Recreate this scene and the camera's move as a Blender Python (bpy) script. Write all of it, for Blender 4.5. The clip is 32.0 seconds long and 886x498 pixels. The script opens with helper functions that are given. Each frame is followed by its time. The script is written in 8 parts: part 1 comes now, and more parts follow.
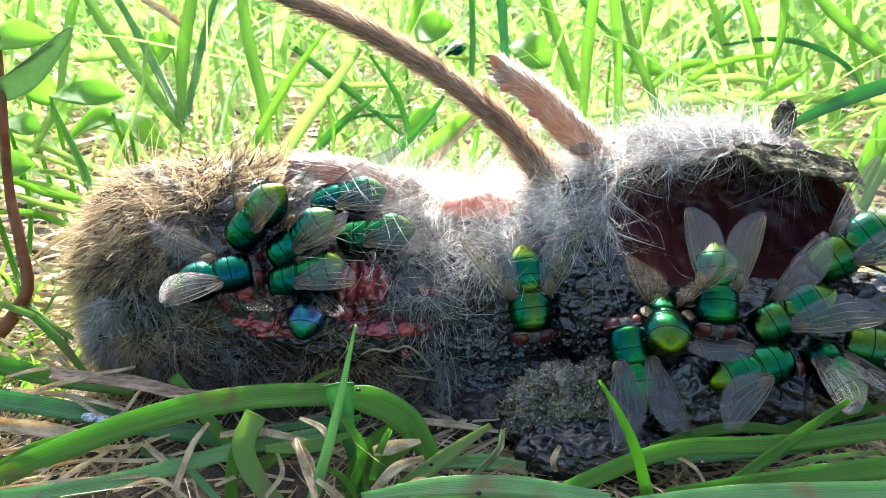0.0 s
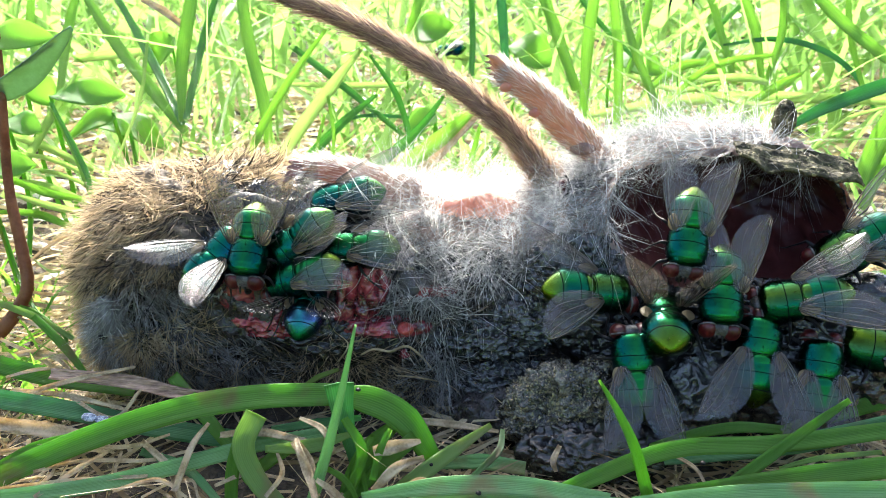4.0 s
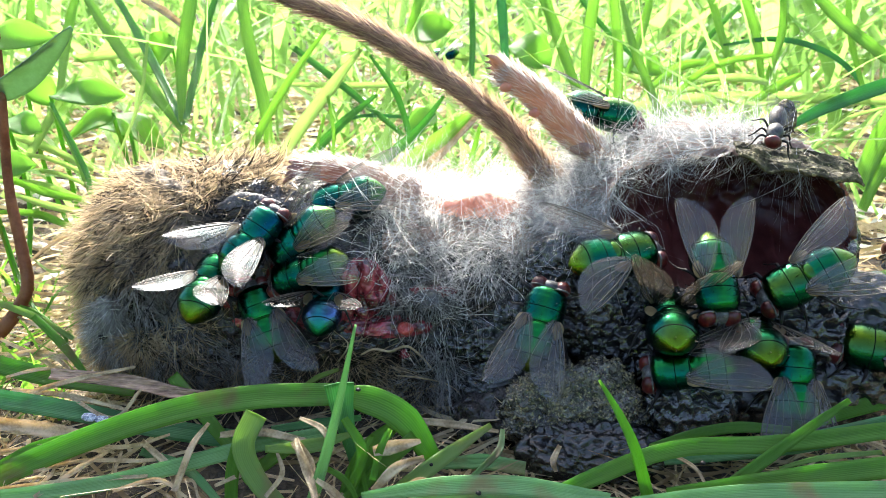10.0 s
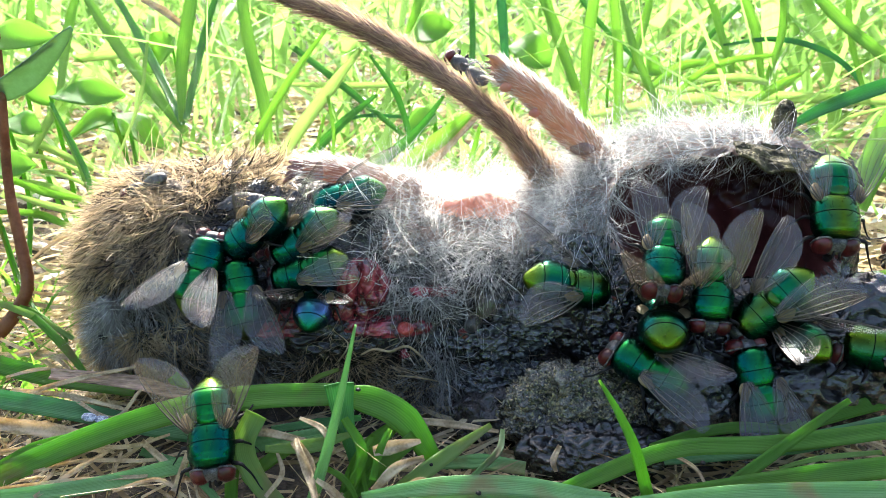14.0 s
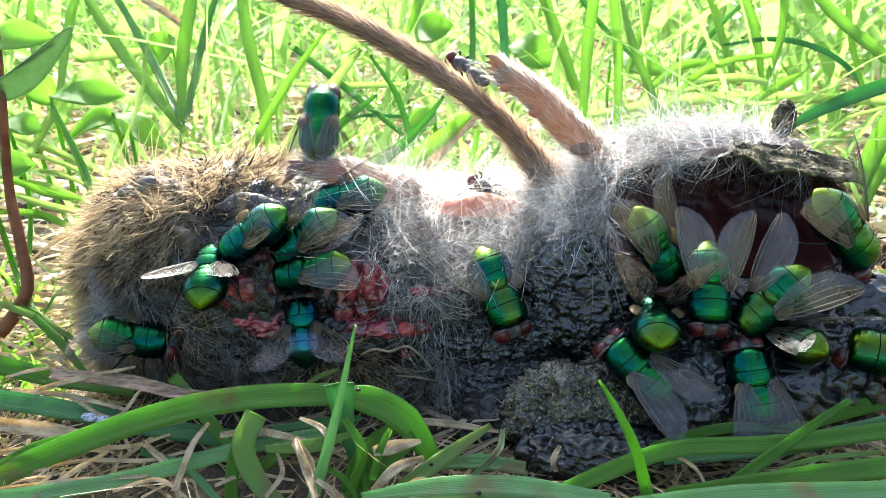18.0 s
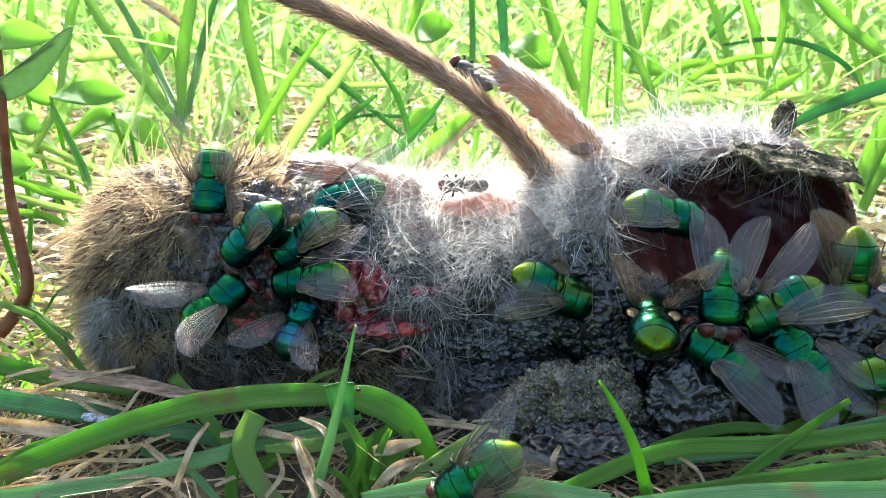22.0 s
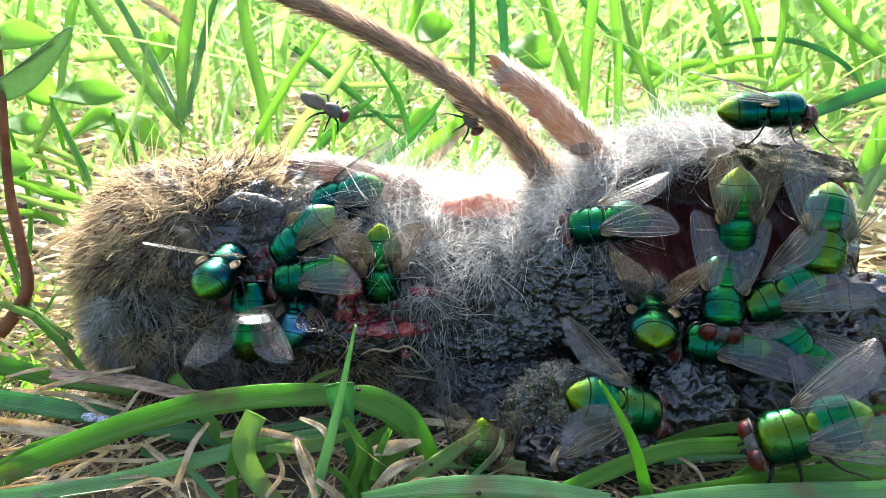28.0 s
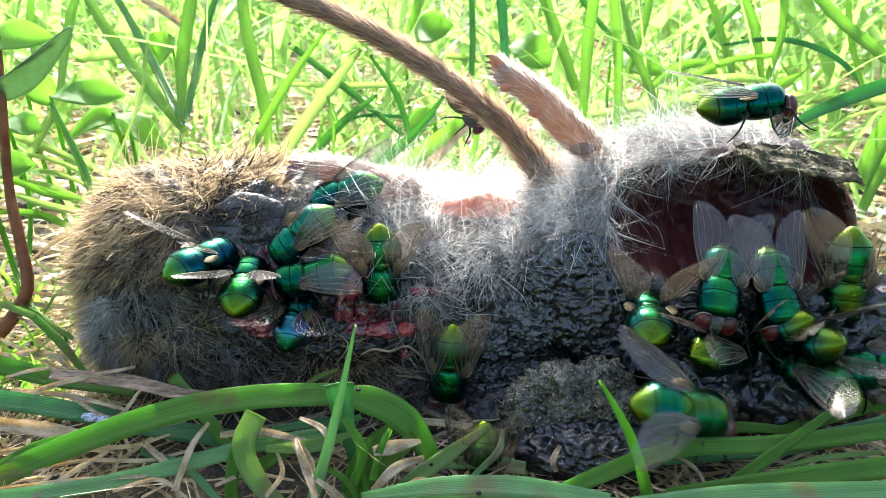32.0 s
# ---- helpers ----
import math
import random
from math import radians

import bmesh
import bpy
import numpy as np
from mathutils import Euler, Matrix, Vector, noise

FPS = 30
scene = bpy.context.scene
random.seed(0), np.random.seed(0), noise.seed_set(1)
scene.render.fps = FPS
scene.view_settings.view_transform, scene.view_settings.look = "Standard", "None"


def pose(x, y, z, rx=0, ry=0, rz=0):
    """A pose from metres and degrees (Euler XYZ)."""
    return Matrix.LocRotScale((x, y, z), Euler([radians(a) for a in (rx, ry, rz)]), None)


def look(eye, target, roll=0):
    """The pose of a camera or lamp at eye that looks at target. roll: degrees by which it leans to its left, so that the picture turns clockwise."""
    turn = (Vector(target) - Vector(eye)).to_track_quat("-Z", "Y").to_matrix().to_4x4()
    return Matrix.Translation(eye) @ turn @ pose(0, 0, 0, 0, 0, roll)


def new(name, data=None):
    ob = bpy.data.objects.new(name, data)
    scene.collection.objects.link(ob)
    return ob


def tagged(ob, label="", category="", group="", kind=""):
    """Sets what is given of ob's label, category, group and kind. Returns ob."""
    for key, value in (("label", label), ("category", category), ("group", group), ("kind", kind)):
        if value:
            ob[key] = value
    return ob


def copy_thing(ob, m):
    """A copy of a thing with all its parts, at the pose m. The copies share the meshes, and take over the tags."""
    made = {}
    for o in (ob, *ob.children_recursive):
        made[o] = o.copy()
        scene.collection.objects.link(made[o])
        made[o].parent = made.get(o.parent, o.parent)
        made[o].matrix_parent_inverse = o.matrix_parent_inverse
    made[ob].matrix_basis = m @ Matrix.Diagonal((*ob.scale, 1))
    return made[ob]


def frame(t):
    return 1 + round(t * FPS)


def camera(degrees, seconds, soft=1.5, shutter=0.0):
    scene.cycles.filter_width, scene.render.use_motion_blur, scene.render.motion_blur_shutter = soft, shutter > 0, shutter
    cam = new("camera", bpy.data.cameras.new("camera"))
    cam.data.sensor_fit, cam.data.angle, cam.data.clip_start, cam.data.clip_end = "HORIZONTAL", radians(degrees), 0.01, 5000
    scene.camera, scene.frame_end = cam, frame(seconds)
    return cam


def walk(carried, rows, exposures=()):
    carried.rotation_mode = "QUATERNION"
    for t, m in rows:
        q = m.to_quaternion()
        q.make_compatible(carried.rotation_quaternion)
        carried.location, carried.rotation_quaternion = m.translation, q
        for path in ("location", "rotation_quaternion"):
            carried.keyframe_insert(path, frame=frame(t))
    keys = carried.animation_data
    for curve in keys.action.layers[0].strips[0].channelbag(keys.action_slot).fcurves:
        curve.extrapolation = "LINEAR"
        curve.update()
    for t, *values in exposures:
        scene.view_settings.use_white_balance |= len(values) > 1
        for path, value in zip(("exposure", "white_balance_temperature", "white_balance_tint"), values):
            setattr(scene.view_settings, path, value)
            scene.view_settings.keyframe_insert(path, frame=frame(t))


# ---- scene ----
cam = camera(56, 32.0, soft=0.6, shutter=0.5)
cam.data.dof.use_dof, cam.data.dof.focus_distance, cam.data.dof.aperture_fstop = True, 0.074, 120.0
stand = look((0.00000, -0.07330, 0.04268), (0.0, 0.0, 0.016))
walk(cam, [(0.0, stand), (32.0, stand)], exposures=((0.0, 2.40, 6330, 9), (32.0, 2.40, 6330, 9)))

# ---- world and sun: high behind the carcass, so that the grass glows and the near side lies in shade ----
world = bpy.data.worlds.new("sky")
world.use_nodes = True
scene.world = world
sky = world.node_tree.nodes.new("ShaderNodeTexSky")
sky.sky_type, sky.sun_disc = "NISHITA", False
sky.sun_elevation, sky.sun_rotation = radians(43), radians(-8)
sky.air_density, sky.dust_density, sky.ozone_density = 0.8, 4.0, 0.3
world.node_tree.nodes["Background"].inputs["Strength"].default_value = 0.15
world.node_tree.links.new(sky.outputs[0], world.node_tree.nodes["Background"].inputs["Color"])
sun = new("sun", bpy.data.lights.new("sun", "SUN"))
sun.data.energy, sun.data.angle, sun.data.color = 4.0, radians(0.6), (1.0, 0.95, 0.86)
sun.matrix_basis = look((-0.14, 1.0, 0.95), (0, 0, 0))

MM = 0.001


# ---- materials ----
def material(name, a, b, per_mm=1.0, rough=0.6, metal=0.0, bump=0.3, fine=6.0, mix=(0.35, 0.65), island=0.0, coat=0.0, through_light=None, spec=0.5, stretch=(1, 1, 1),
             spots=None, wet=0.0, share=0.5):
    """Two colours mixed by noise at a coarse and a fine scale, with relief and uneven gloss. through_light: the colour that shines through from behind."""
    m = bpy.data.materials.new(name)
    m.use_nodes = True
    n, l = m.node_tree.nodes, m.node_tree.links
    bsdf, out = n["Principled BSDF"], n["Material Output"]
    co = n.new("ShaderNodeTexCoord")
    mp = n.new("ShaderNodeMapping")
    mp.inputs["Scale"].default_value = [1000 * s for s in stretch]
    l.new(co.outputs["Object"], mp.inputs["Vector"])
    big, small = n.new("ShaderNodeTexNoise"), n.new("ShaderNodeTexNoise")
    big.inputs["Scale"].default_value, big.inputs["Detail"].default_value = per_mm, 4
    small.inputs["Scale"].default_value, small.inputs["Detail"].default_value = per_mm * fine, 5
    for t in (big, small):
        l.new(mp.outputs[0], t.inputs["Vector"])
    add = n.new("ShaderNodeMath")
    add.operation = "MULTIPLY_ADD"
    l.new(small.outputs["Fac"], add.inputs[0])
    add.inputs[1].default_value = 0.6
    l.new(big.outputs["Fac"], add.inputs[2])
    fac = add.outputs[0]
    if island:
        geo = n.new("ShaderNodeNewGeometry")
        ia = n.new("ShaderNodeMath")
        ia.operation = "MULTIPLY_ADD"
        l.new(geo.outputs["Random Per Island"], ia.inputs[0])
        ia.inputs[1].default_value = island
        l.new(fac, ia.inputs[2])
        fac = ia.outputs[0]
    ramp = n.new("ShaderNodeMapRange")
    shift = 0.3 + island / 2
    ramp.inputs["From Min"].default_value, ramp.inputs["From Max"].default_value = mix[0] + shift, mix[1] + shift
    l.new(fac, ramp.inputs["Value"])
    col = n.new("ShaderNodeMix")
    col.data_type = "RGBA"
    col.inputs["A"].default_value, col.inputs["B"].default_value = (*a, 1), (*b, 1)
    l.new(ramp.outputs[0], col.inputs["Factor"])
    colour = col.outputs["Result"]
    if spots:
        sp = n.new("ShaderNodeTexNoise")
        sp.inputs["Scale"].default_value, sp.inputs["Detail"].default_value = spots[1], 3
        l.new(mp.outputs[0], sp.inputs["Vector"])
        sr = n.new("ShaderNodeMapRange")
        sr.inputs["From Min"].default_value, sr.inputs["From Max"].default_value = spots[2], spots[2] + 0.06
        l.new(sp.outputs["Fac"], sr.inputs["Value"])
        sm = n.new("ShaderNodeMix")
        sm.data_type = "RGBA"
        sm.inputs["B"].default_value = (*spots[0], 1)
        l.new(colour, sm.inputs["A"])
        l.new(sr.outputs[0], sm.inputs["Factor"])
        colour = sm.outputs["Result"]
    l.new(colour, bsdf.inputs["Base Color"])
    bsdf.inputs["Metallic"].default_value = metal
    bsdf.inputs["Coat Weight"].default_value = coat
    bsdf.inputs["Coat Roughness"].default_value = 0.05
    bsdf.inputs["Specular IOR Level"].default_value = spec
    rr = n.new("ShaderNodeMapRange")
    rr.inputs["To Min"].default_value, rr.inputs["To Max"].default_value = max(0.04, rough - 0.12 - wet), min(1, rough + 0.12)
    l.new(small.outputs["Fac"], rr.inputs["Value"])
    l.new(rr.outputs[0], bsdf.inputs["Roughness"])
    if bump:
        bm_ = n.new("ShaderNodeBump")
        bm_.inputs["Strength"].default_value, bm_.inputs["Distance"].default_value = bump, 0.35 * MM / per_mm
        l.new(add.outputs[0], bm_.inputs["Height"])
        l.new(bm_.outputs[0], bsdf.inputs["Normal"])
        l.new(bm_.outputs[0], bsdf.inputs["Coat Normal"])
    if through_light:
        tr = n.new("ShaderNodeBsdfTranslucent")
        tc = n.new("ShaderNodeMix")
        tc.data_type, tc.blend_type = "RGBA", "MULTIPLY"
        tc.inputs["Factor"].default_value = 0.35
        tc.inputs["A"].default_value = (*through_light, 1)
        l.new(colour, tc.inputs["B"])
        tr.inputs["Color"].default_value = (*through_light, 1)
        mx = n.new("ShaderNodeMixShader")
        mx.inputs[0].default_value = share
        l.new(bsdf.outputs[0], mx.inputs[1])
        l.new(tr.outputs[0], mx.inputs[2])
        l.new(mx.outputs[0], out.inputs["Surface"])
    return m


def grass_material(name, a, b, glow, rough=0.42, dry=None, amount=0.5):
    """A blade: fine ribs along its length, a paler midrib, light shining through, dry or bitten patches."""
    m = bpy.data.materials.new(name)
    m.use_nodes = True
    n, l = m.node_tree.nodes, m.node_tree.links
    bsdf, out = n["Principled BSDF"], n["Material Output"]
    uv = n.new("ShaderNodeTexCoord")
    mp = n.new("ShaderNodeMapping")
    mp.inputs["Scale"].default_value = (24, 0.9, 1)
    l.new(uv.outputs["UV"], mp.inputs["Vector"])
    ribs = n.new("ShaderNodeTexNoise")
    ribs.inputs["Scale"].default_value, ribs.inputs["Detail"].default_value = 1.0, 3
    l.new(mp.outputs[0], ribs.inputs["Vector"])
    sep = n.new("ShaderNodeSeparateXYZ")
    l.new(uv.outputs["UV"], sep.inputs[0])
    freq = n.new("ShaderNodeMath"); freq.operation = "MULTIPLY"
    l.new(sep.outputs["X"], freq.inputs[0]); freq.inputs[1].default_value = 75.0
    wave = n.new("ShaderNodeMath"); wave.operation = "SINE"
    l.new(freq.outputs[0], wave.inputs[0])
    rib = n.new("ShaderNodeMath"); rib.operation = "MULTIPLY_ADD"
    l.new(wave.outputs[0], rib.inputs[0]); rib.inputs[1].default_value = 0.10; l.new(ribs.outputs["Fac"], rib.inputs[2])
    blot = n.new("ShaderNodeTexNoise")
    blot.inputs["Scale"].default_value, blot.inputs["Detail"].default_value = 300, 4
    l.new(uv.outputs["Object"], blot.inputs["Vector"])
    info = n.new("ShaderNodeObjectInfo")
    geo = n.new("ShaderNodeNewGeometry")
    s1 = n.new("ShaderNodeMath"); s1.operation = "MULTIPLY_ADD"
    l.new(rib.outputs[0], s1.inputs[0]); s1.inputs[1].default_value = 1.9; l.new(blot.outputs["Fac"], s1.inputs[2])
    s2 = n.new("ShaderNodeMath"); s2.operation = "MULTIPLY_ADD"
    l.new(info.outputs["Random"], s2.inputs[0]); s2.inputs[1].default_value = 0.35; l.new(s1.outputs[0], s2.inputs[2])
    s3 = n.new("ShaderNodeMath"); s3.operation = "MULTIPLY_ADD"
    l.new(geo.outputs["Random Per Island"], s3.inputs[0]); s3.inputs[1].default_value = 0.8; l.new(s2.outputs[0], s3.inputs[2])
    ramp = n.new("ShaderNodeMapRange")
    ramp.inputs["From Min"].default_value, ramp.inputs["From Max"].default_value = 1.2, 2.65
    l.new(s3.outputs[0], ramp.inputs["Value"])
    col = n.new("ShaderNodeMix"); col.data_type = "RGBA"
    col.inputs["A"].default_value, col.inputs["B"].default_value = (*a, 1), (*b, 1)
    l.new(ramp.outputs[0], col.inputs["Factor"])
    colour = col.outputs["Result"]
    if dry:
        dn = n.new("ShaderNodeTexNoise")
        dn.inputs["Scale"].default_value, dn.inputs["Detail"].default_value = 170, 6
        l.new(uv.outputs["Object"], dn.inputs["Vector"])
        dr = n.new("ShaderNodeMapRange")
        dr.inputs["From Min"].default_value, dr.inputs["From Max"].default_value = 0.58, 0.68
        l.new(dn.outputs["Fac"], dr.inputs["Value"])
        dm = n.new("ShaderNodeMix"); dm.data_type = "RGBA"
        l.new(colour, dm.inputs["A"]); dm.inputs["B"].default_value = (*dry, 1)
        l.new(dr.outputs[0], dm.inputs["Factor"])
        colour = dm.outputs["Result"]
    l.new(colour, bsdf.inputs["Base Color"])
    bsdf.inputs["Roughness"].default_value = rough
    bp = n.new("ShaderNodeBump")
    bp.inputs["Strength"].default_value, bp.inputs["Distance"].default_value = 0.6, 0.2 * MM
    l.new(rib.outputs[0], bp.inputs["Height"])
    l.new(bp.outputs[0], bsdf.inputs["Normal"])
    tr = n.new("ShaderNodeBsdfTranslucent")
    gm = n.new("ShaderNodeMix"); gm.data_type, gm.blend_type = "RGBA", "MIX"
    gm.inputs["Factor"].default_value = 0.45
    gm.inputs["A"].default_value = (*glow, 1)
    l.new(colour, gm.inputs["B"])
    l.new(gm.outputs["Result"], tr.inputs["Color"])
    mx = n.new("ShaderNodeMixShader")
    mx.inputs[0].default_value = amount
    l.new(bsdf.outputs[0], mx.inputs[1]); l.new(tr.outputs[0], mx.inputs[2])
    l.new(mx.outputs[0], out.inputs["Surface"])
    return m


def wing_material():
    """Clear smoky membrane: mostly see-through, with gloss and a faint milky film."""
    m = bpy.data.materials.new("wing membrane")
    m.use_nodes = True
    n, l = m.node_tree.nodes, m.node_tree.links
    bsdf, out = n["Principled BSDF"], n["Material Output"]
    co = n.new("ShaderNodeTexCoord")
    ns = n.new("ShaderNodeTexNoise")
    ns.inputs["Scale"].default_value, ns.inputs["Detail"].default_value = 700, 4
    l.new(co.outputs["Object"], ns.inputs["Vector"])
    col = n.new("ShaderNodeMix"); col.data_type = "RGBA"
    col.inputs["A"].default_value, col.inputs["B"].default_value = (0.15, 0.12, 0.09, 1), (0.30, 0.27, 0.23, 1)
    l.new(ns.outputs["Fac"], col.inputs["Factor"])
    l.new(col.outputs["Result"], bsdf.inputs["Base Color"])
    bsdf.inputs["Roughness"].default_value = 0.5
    bsdf.inputs["Specular IOR Level"].default_value = 0.1
    bp = n.new("ShaderNodeBump")
    bp.inputs["Strength"].default_value, bp.inputs["Distance"].default_value = 0.5, 0.12 * MM
    l.new(ns.outputs["Fac"], bp.inputs["Height"]); l.new(bp.outputs[0], bsdf.inputs["Normal"])
    tp = n.new("ShaderNodeBsdfTransparent")
    tp.inputs["Color"].default_value = (0.74, 0.71, 0.66, 1)
    tl = n.new("ShaderNodeBsdfTranslucent")
    tl.inputs["Color"].default_value = (0.18, 0.15, 0.115, 1)
    film = n.new("ShaderNodeMixShader")
    film.inputs[0].default_value = 0.45
    l.new(bsdf.outputs[0], film.inputs[1]); l.new(tl.outputs[0], film.inputs[2])
    thick = n.new("ShaderNodeMapRange")
    thick.inputs["From Min"].default_value, thick.inputs["From Max"].default_value = 0.3, 0.7
    thick.inputs["To Min"].default_value, thick.inputs["To Max"].default_value = 0.07, 0.15
    l.new(ns.outputs["Fac"], thick.inputs["Value"])
    mx = n.new("ShaderNodeMixShader")
    l.new(thick.outputs[0], mx.inputs[0])
    l.new(tp.outputs[0], mx.inputs[1]); l.new(film.outputs[0], mx.inputs[2])
    gl = n.new("ShaderNodeBsdfGlossy")
    gl.inputs["Roughness"].default_value = 0.34
    film_noise = n.new("ShaderNodeTexNoise")
    film_noise.inputs["Scale"].default_value = 420
    l.new(co.outputs["Object"], film_noise.inputs["Vector"])
    hue = n.new("ShaderNodeMix"); hue.data_type = "RGBA"
    hue.inputs["A"].default_value, hue.inputs["B"].default_value = (0.62, 0.76, 0.80, 1), (0.80, 0.74, 0.78, 1)
    fh = n.new("ShaderNodeMapRange")
    fh.inputs["From Min"].default_value, fh.inputs["From Max"].default_value = 0.4, 0.6
    l.new(film_noise.outputs["Fac"], fh.inputs["Value"]); l.new(fh.outputs[0], hue.inputs["Factor"]); l.new(hue.outputs["Result"], gl.inputs["Color"])
    l.new(bp.outputs[0], gl.inputs["Normal"])
    sheen = n.new("ShaderNodeMixShader")
    sheen.inputs[0].default_value = 0.05
    l.new(mx.outputs[0], sheen.inputs[1]); l.new(gl.outputs[0], sheen.inputs[2])
    l.new(sheen.outputs[0], out.inputs["Surface"])
    return m


def cuticle(name, middle, side, dark, rough=0.22, tip=None):
    """Metallic fly cuticle: one colour along the back, another on the flanks, a third towards the tail, finely pitted."""
    m = bpy.data.materials.new(name)
    m.use_nodes = True
    n, l = m.node_tree.nodes, m.node_tree.links
    bsdf = n["Principled BSDF"]
    co, sep = n.new("ShaderNodeTexCoord"), n.new("ShaderNodeSeparateXYZ")
    l.new(co.outputs["Object"], sep.inputs[0])
    ab = n.new("ShaderNodeMath"); ab.operation = "ABSOLUTE"
    l.new(sep.outputs["Y"], ab.inputs[0])
    ns = n.new("ShaderNodeTexNoise")
    ns.inputs["Scale"].default_value, ns.inputs["Detail"].default_value = 500, 3
    l.new(co.outputs["Object"], ns.inputs["Vector"])
    jit = n.new("ShaderNodeMath"); jit.operation = "MULTIPLY_ADD"
    l.new(ns.outputs["Fac"], jit.inputs[0]); jit.inputs[1].default_value = 0.0012; l.new(ab.outputs[0], jit.inputs[2])
    info = n.new("ShaderNodeObjectInfo")
    jo = n.new("ShaderNodeMath"); jo.operation = "MULTIPLY_ADD"
    l.new(info.outputs["Random"], jo.inputs[0]); jo.inputs[1].default_value = 0.0008; l.new(jit.outputs[0], jo.inputs[2])
    mr = n.new("ShaderNodeMapRange")
    mr.inputs["From Min"].default_value, mr.inputs["From Max"].default_value = 0.0008, 0.0022
    l.new(jo.outputs[0], mr.inputs["Value"])
    mx = n.new("ShaderNodeMix"); mx.data_type = "RGBA"
    mx.inputs["A"].default_value, mx.inputs["B"].default_value = (*middle, 1), (*side, 1)
    l.new(mr.outputs[0], mx.inputs["Factor"])
    if tip:
        # towards the tail, and a dark spot at its very end
        tail = n.new("ShaderNodeMath"); tail.operation = "MULTIPLY_ADD"
        l.new(ns.outputs["Fac"], tail.inputs[0]); tail.inputs[1].default_value = 0.0011; l.new(sep.outputs["X"], tail.inputs[2])
        last = mx
        for start, end, shade in ((-0.0021, -0.0033, tip), (-0.0040, -0.0043, tuple(0.25 * c for c in tip))):
            tr = n.new("ShaderNodeMapRange")
            tr.inputs["From Min"].default_value, tr.inputs["From Max"].default_value = start, end
            l.new(tail.outputs[0], tr.inputs["Value"])
            tm = n.new("ShaderNodeMix"); tm.data_type = "RGBA"
            tm.inputs["B"].default_value = (*shade, 1)
            l.new(tr.outputs[0], tm.inputs["Factor"]); l.new(last.outputs["Result"], tm.inputs["A"])
            last = tm
        mx = last
    fine = n.new("ShaderNodeTexNoise")
    fine.inputs["Scale"].default_value, fine.inputs["Detail"].default_value = 6000, 4
    l.new(co.outputs["Object"], fine.inputs["Vector"])
    fr = n.new("ShaderNodeMapRange")
    fr.inputs["From Min"].default_value, fr.inputs["From Max"].default_value, fr.inputs["To Max"].default_value = 0.58, 0.75, 0.7
    l.new(fine.outputs["Fac"], fr.inputs["Value"])
    dk = n.new("ShaderNodeMix"); dk.data_type = "RGBA"
    dk.inputs["B"].default_value = (*dark, 1)
    l.new(mx.outputs["Result"], dk.inputs["A"]); l.new(fr.outputs[0], dk.inputs["Factor"])
    l.new(dk.outputs["Result"], bsdf.inputs["Base Color"])
    bsdf.inputs["Metallic"].default_value = 1.0
    bsdf.inputs["Roughness"].default_value = rough
    bp = n.new("ShaderNodeBump")
    bp.inputs["Strength"].default_value, bp.inputs["Distance"].default_value = 0.5, 0.04 * MM
    l.new(fine.outputs["Fac"], bp.inputs["Height"]); l.new(bp.outputs[0], bsdf.inputs["Normal"])
    return m


M_SOIL = material("dark soil", (0.014, 0.010, 0.007), (0.085, 0.062, 0.038), 0.25, 0.9, bump=0.8, fine=9, spots=((0.12, 0.09, 0.05), 0.12, 0.56))
M_STRAW = material("dry straw", (0.13, 0.09, 0.047), (0.64, 0.53, 0.355), 0.8, 0.55, bump=0.4, island=0.6, through_light=(0.62, 0.48, 0.27))
M_BLEACHED = grass_material("bleached dead grass", (0.34, 0.29, 0.20), (0.84, 0.80, 0.70), (0.85, 0.80, 0.62), rough=0.4, amount=0.3)
M_WITHERED = material("withered leaf", (0.10, 0.055, 0.032), (0.42, 0.27, 0.18), 0.5, 0.6, bump=0.9, stretch=(0.25, 1.5, 1.5), spots=((0.03, 0.02, 0.013), 0.6, 0.64))
M_STEM = material("reddish stem", (0.10, 0.042, 0.022), (0.26, 0.125, 0.065), 0.5, 0.5, bump=0.4, through_light=(0.2, 0.09, 0.03))
M_BLADE = grass_material("fresh grass", (0.028, 0.12, 0.012), (0.15, 0.34, 0.04), (0.26, 0.55, 0.05), amount=0.6, dry=(0.16, 0.11, 0.045))
M_BLADE_TEAL = grass_material("bluish grass", (0.030, 0.13, 0.04), (0.14, 0.34, 0.14), (0.14, 0.42, 0.09), amount=0.55, dry=(0.10, 0.10, 0.05))
M_BLADE_PALE = grass_material("pale grass", (0.10, 0.22, 0.05), (0.22, 0.36, 0.11), (0.50, 0.66, 0.18), amount=0.6, dry=(0.24, 0.20, 0.10))
M_BLADE_SOFT = grass_material("soft pale green grass", (0.06, 0.20, 0.05), (0.25, 0.45, 0.19), (0.30, 0.54, 0.18), amount=0.45, dry=(0.24, 0.20, 0.10))
# Grass behind the carcass: sunlight is put into paler base and glow colours.
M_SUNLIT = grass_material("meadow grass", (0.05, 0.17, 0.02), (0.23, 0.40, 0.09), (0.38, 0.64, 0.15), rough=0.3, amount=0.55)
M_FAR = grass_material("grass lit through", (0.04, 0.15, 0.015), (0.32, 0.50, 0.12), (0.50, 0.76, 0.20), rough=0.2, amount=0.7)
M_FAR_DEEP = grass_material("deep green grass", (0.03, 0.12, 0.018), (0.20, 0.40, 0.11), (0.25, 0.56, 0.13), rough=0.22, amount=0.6)
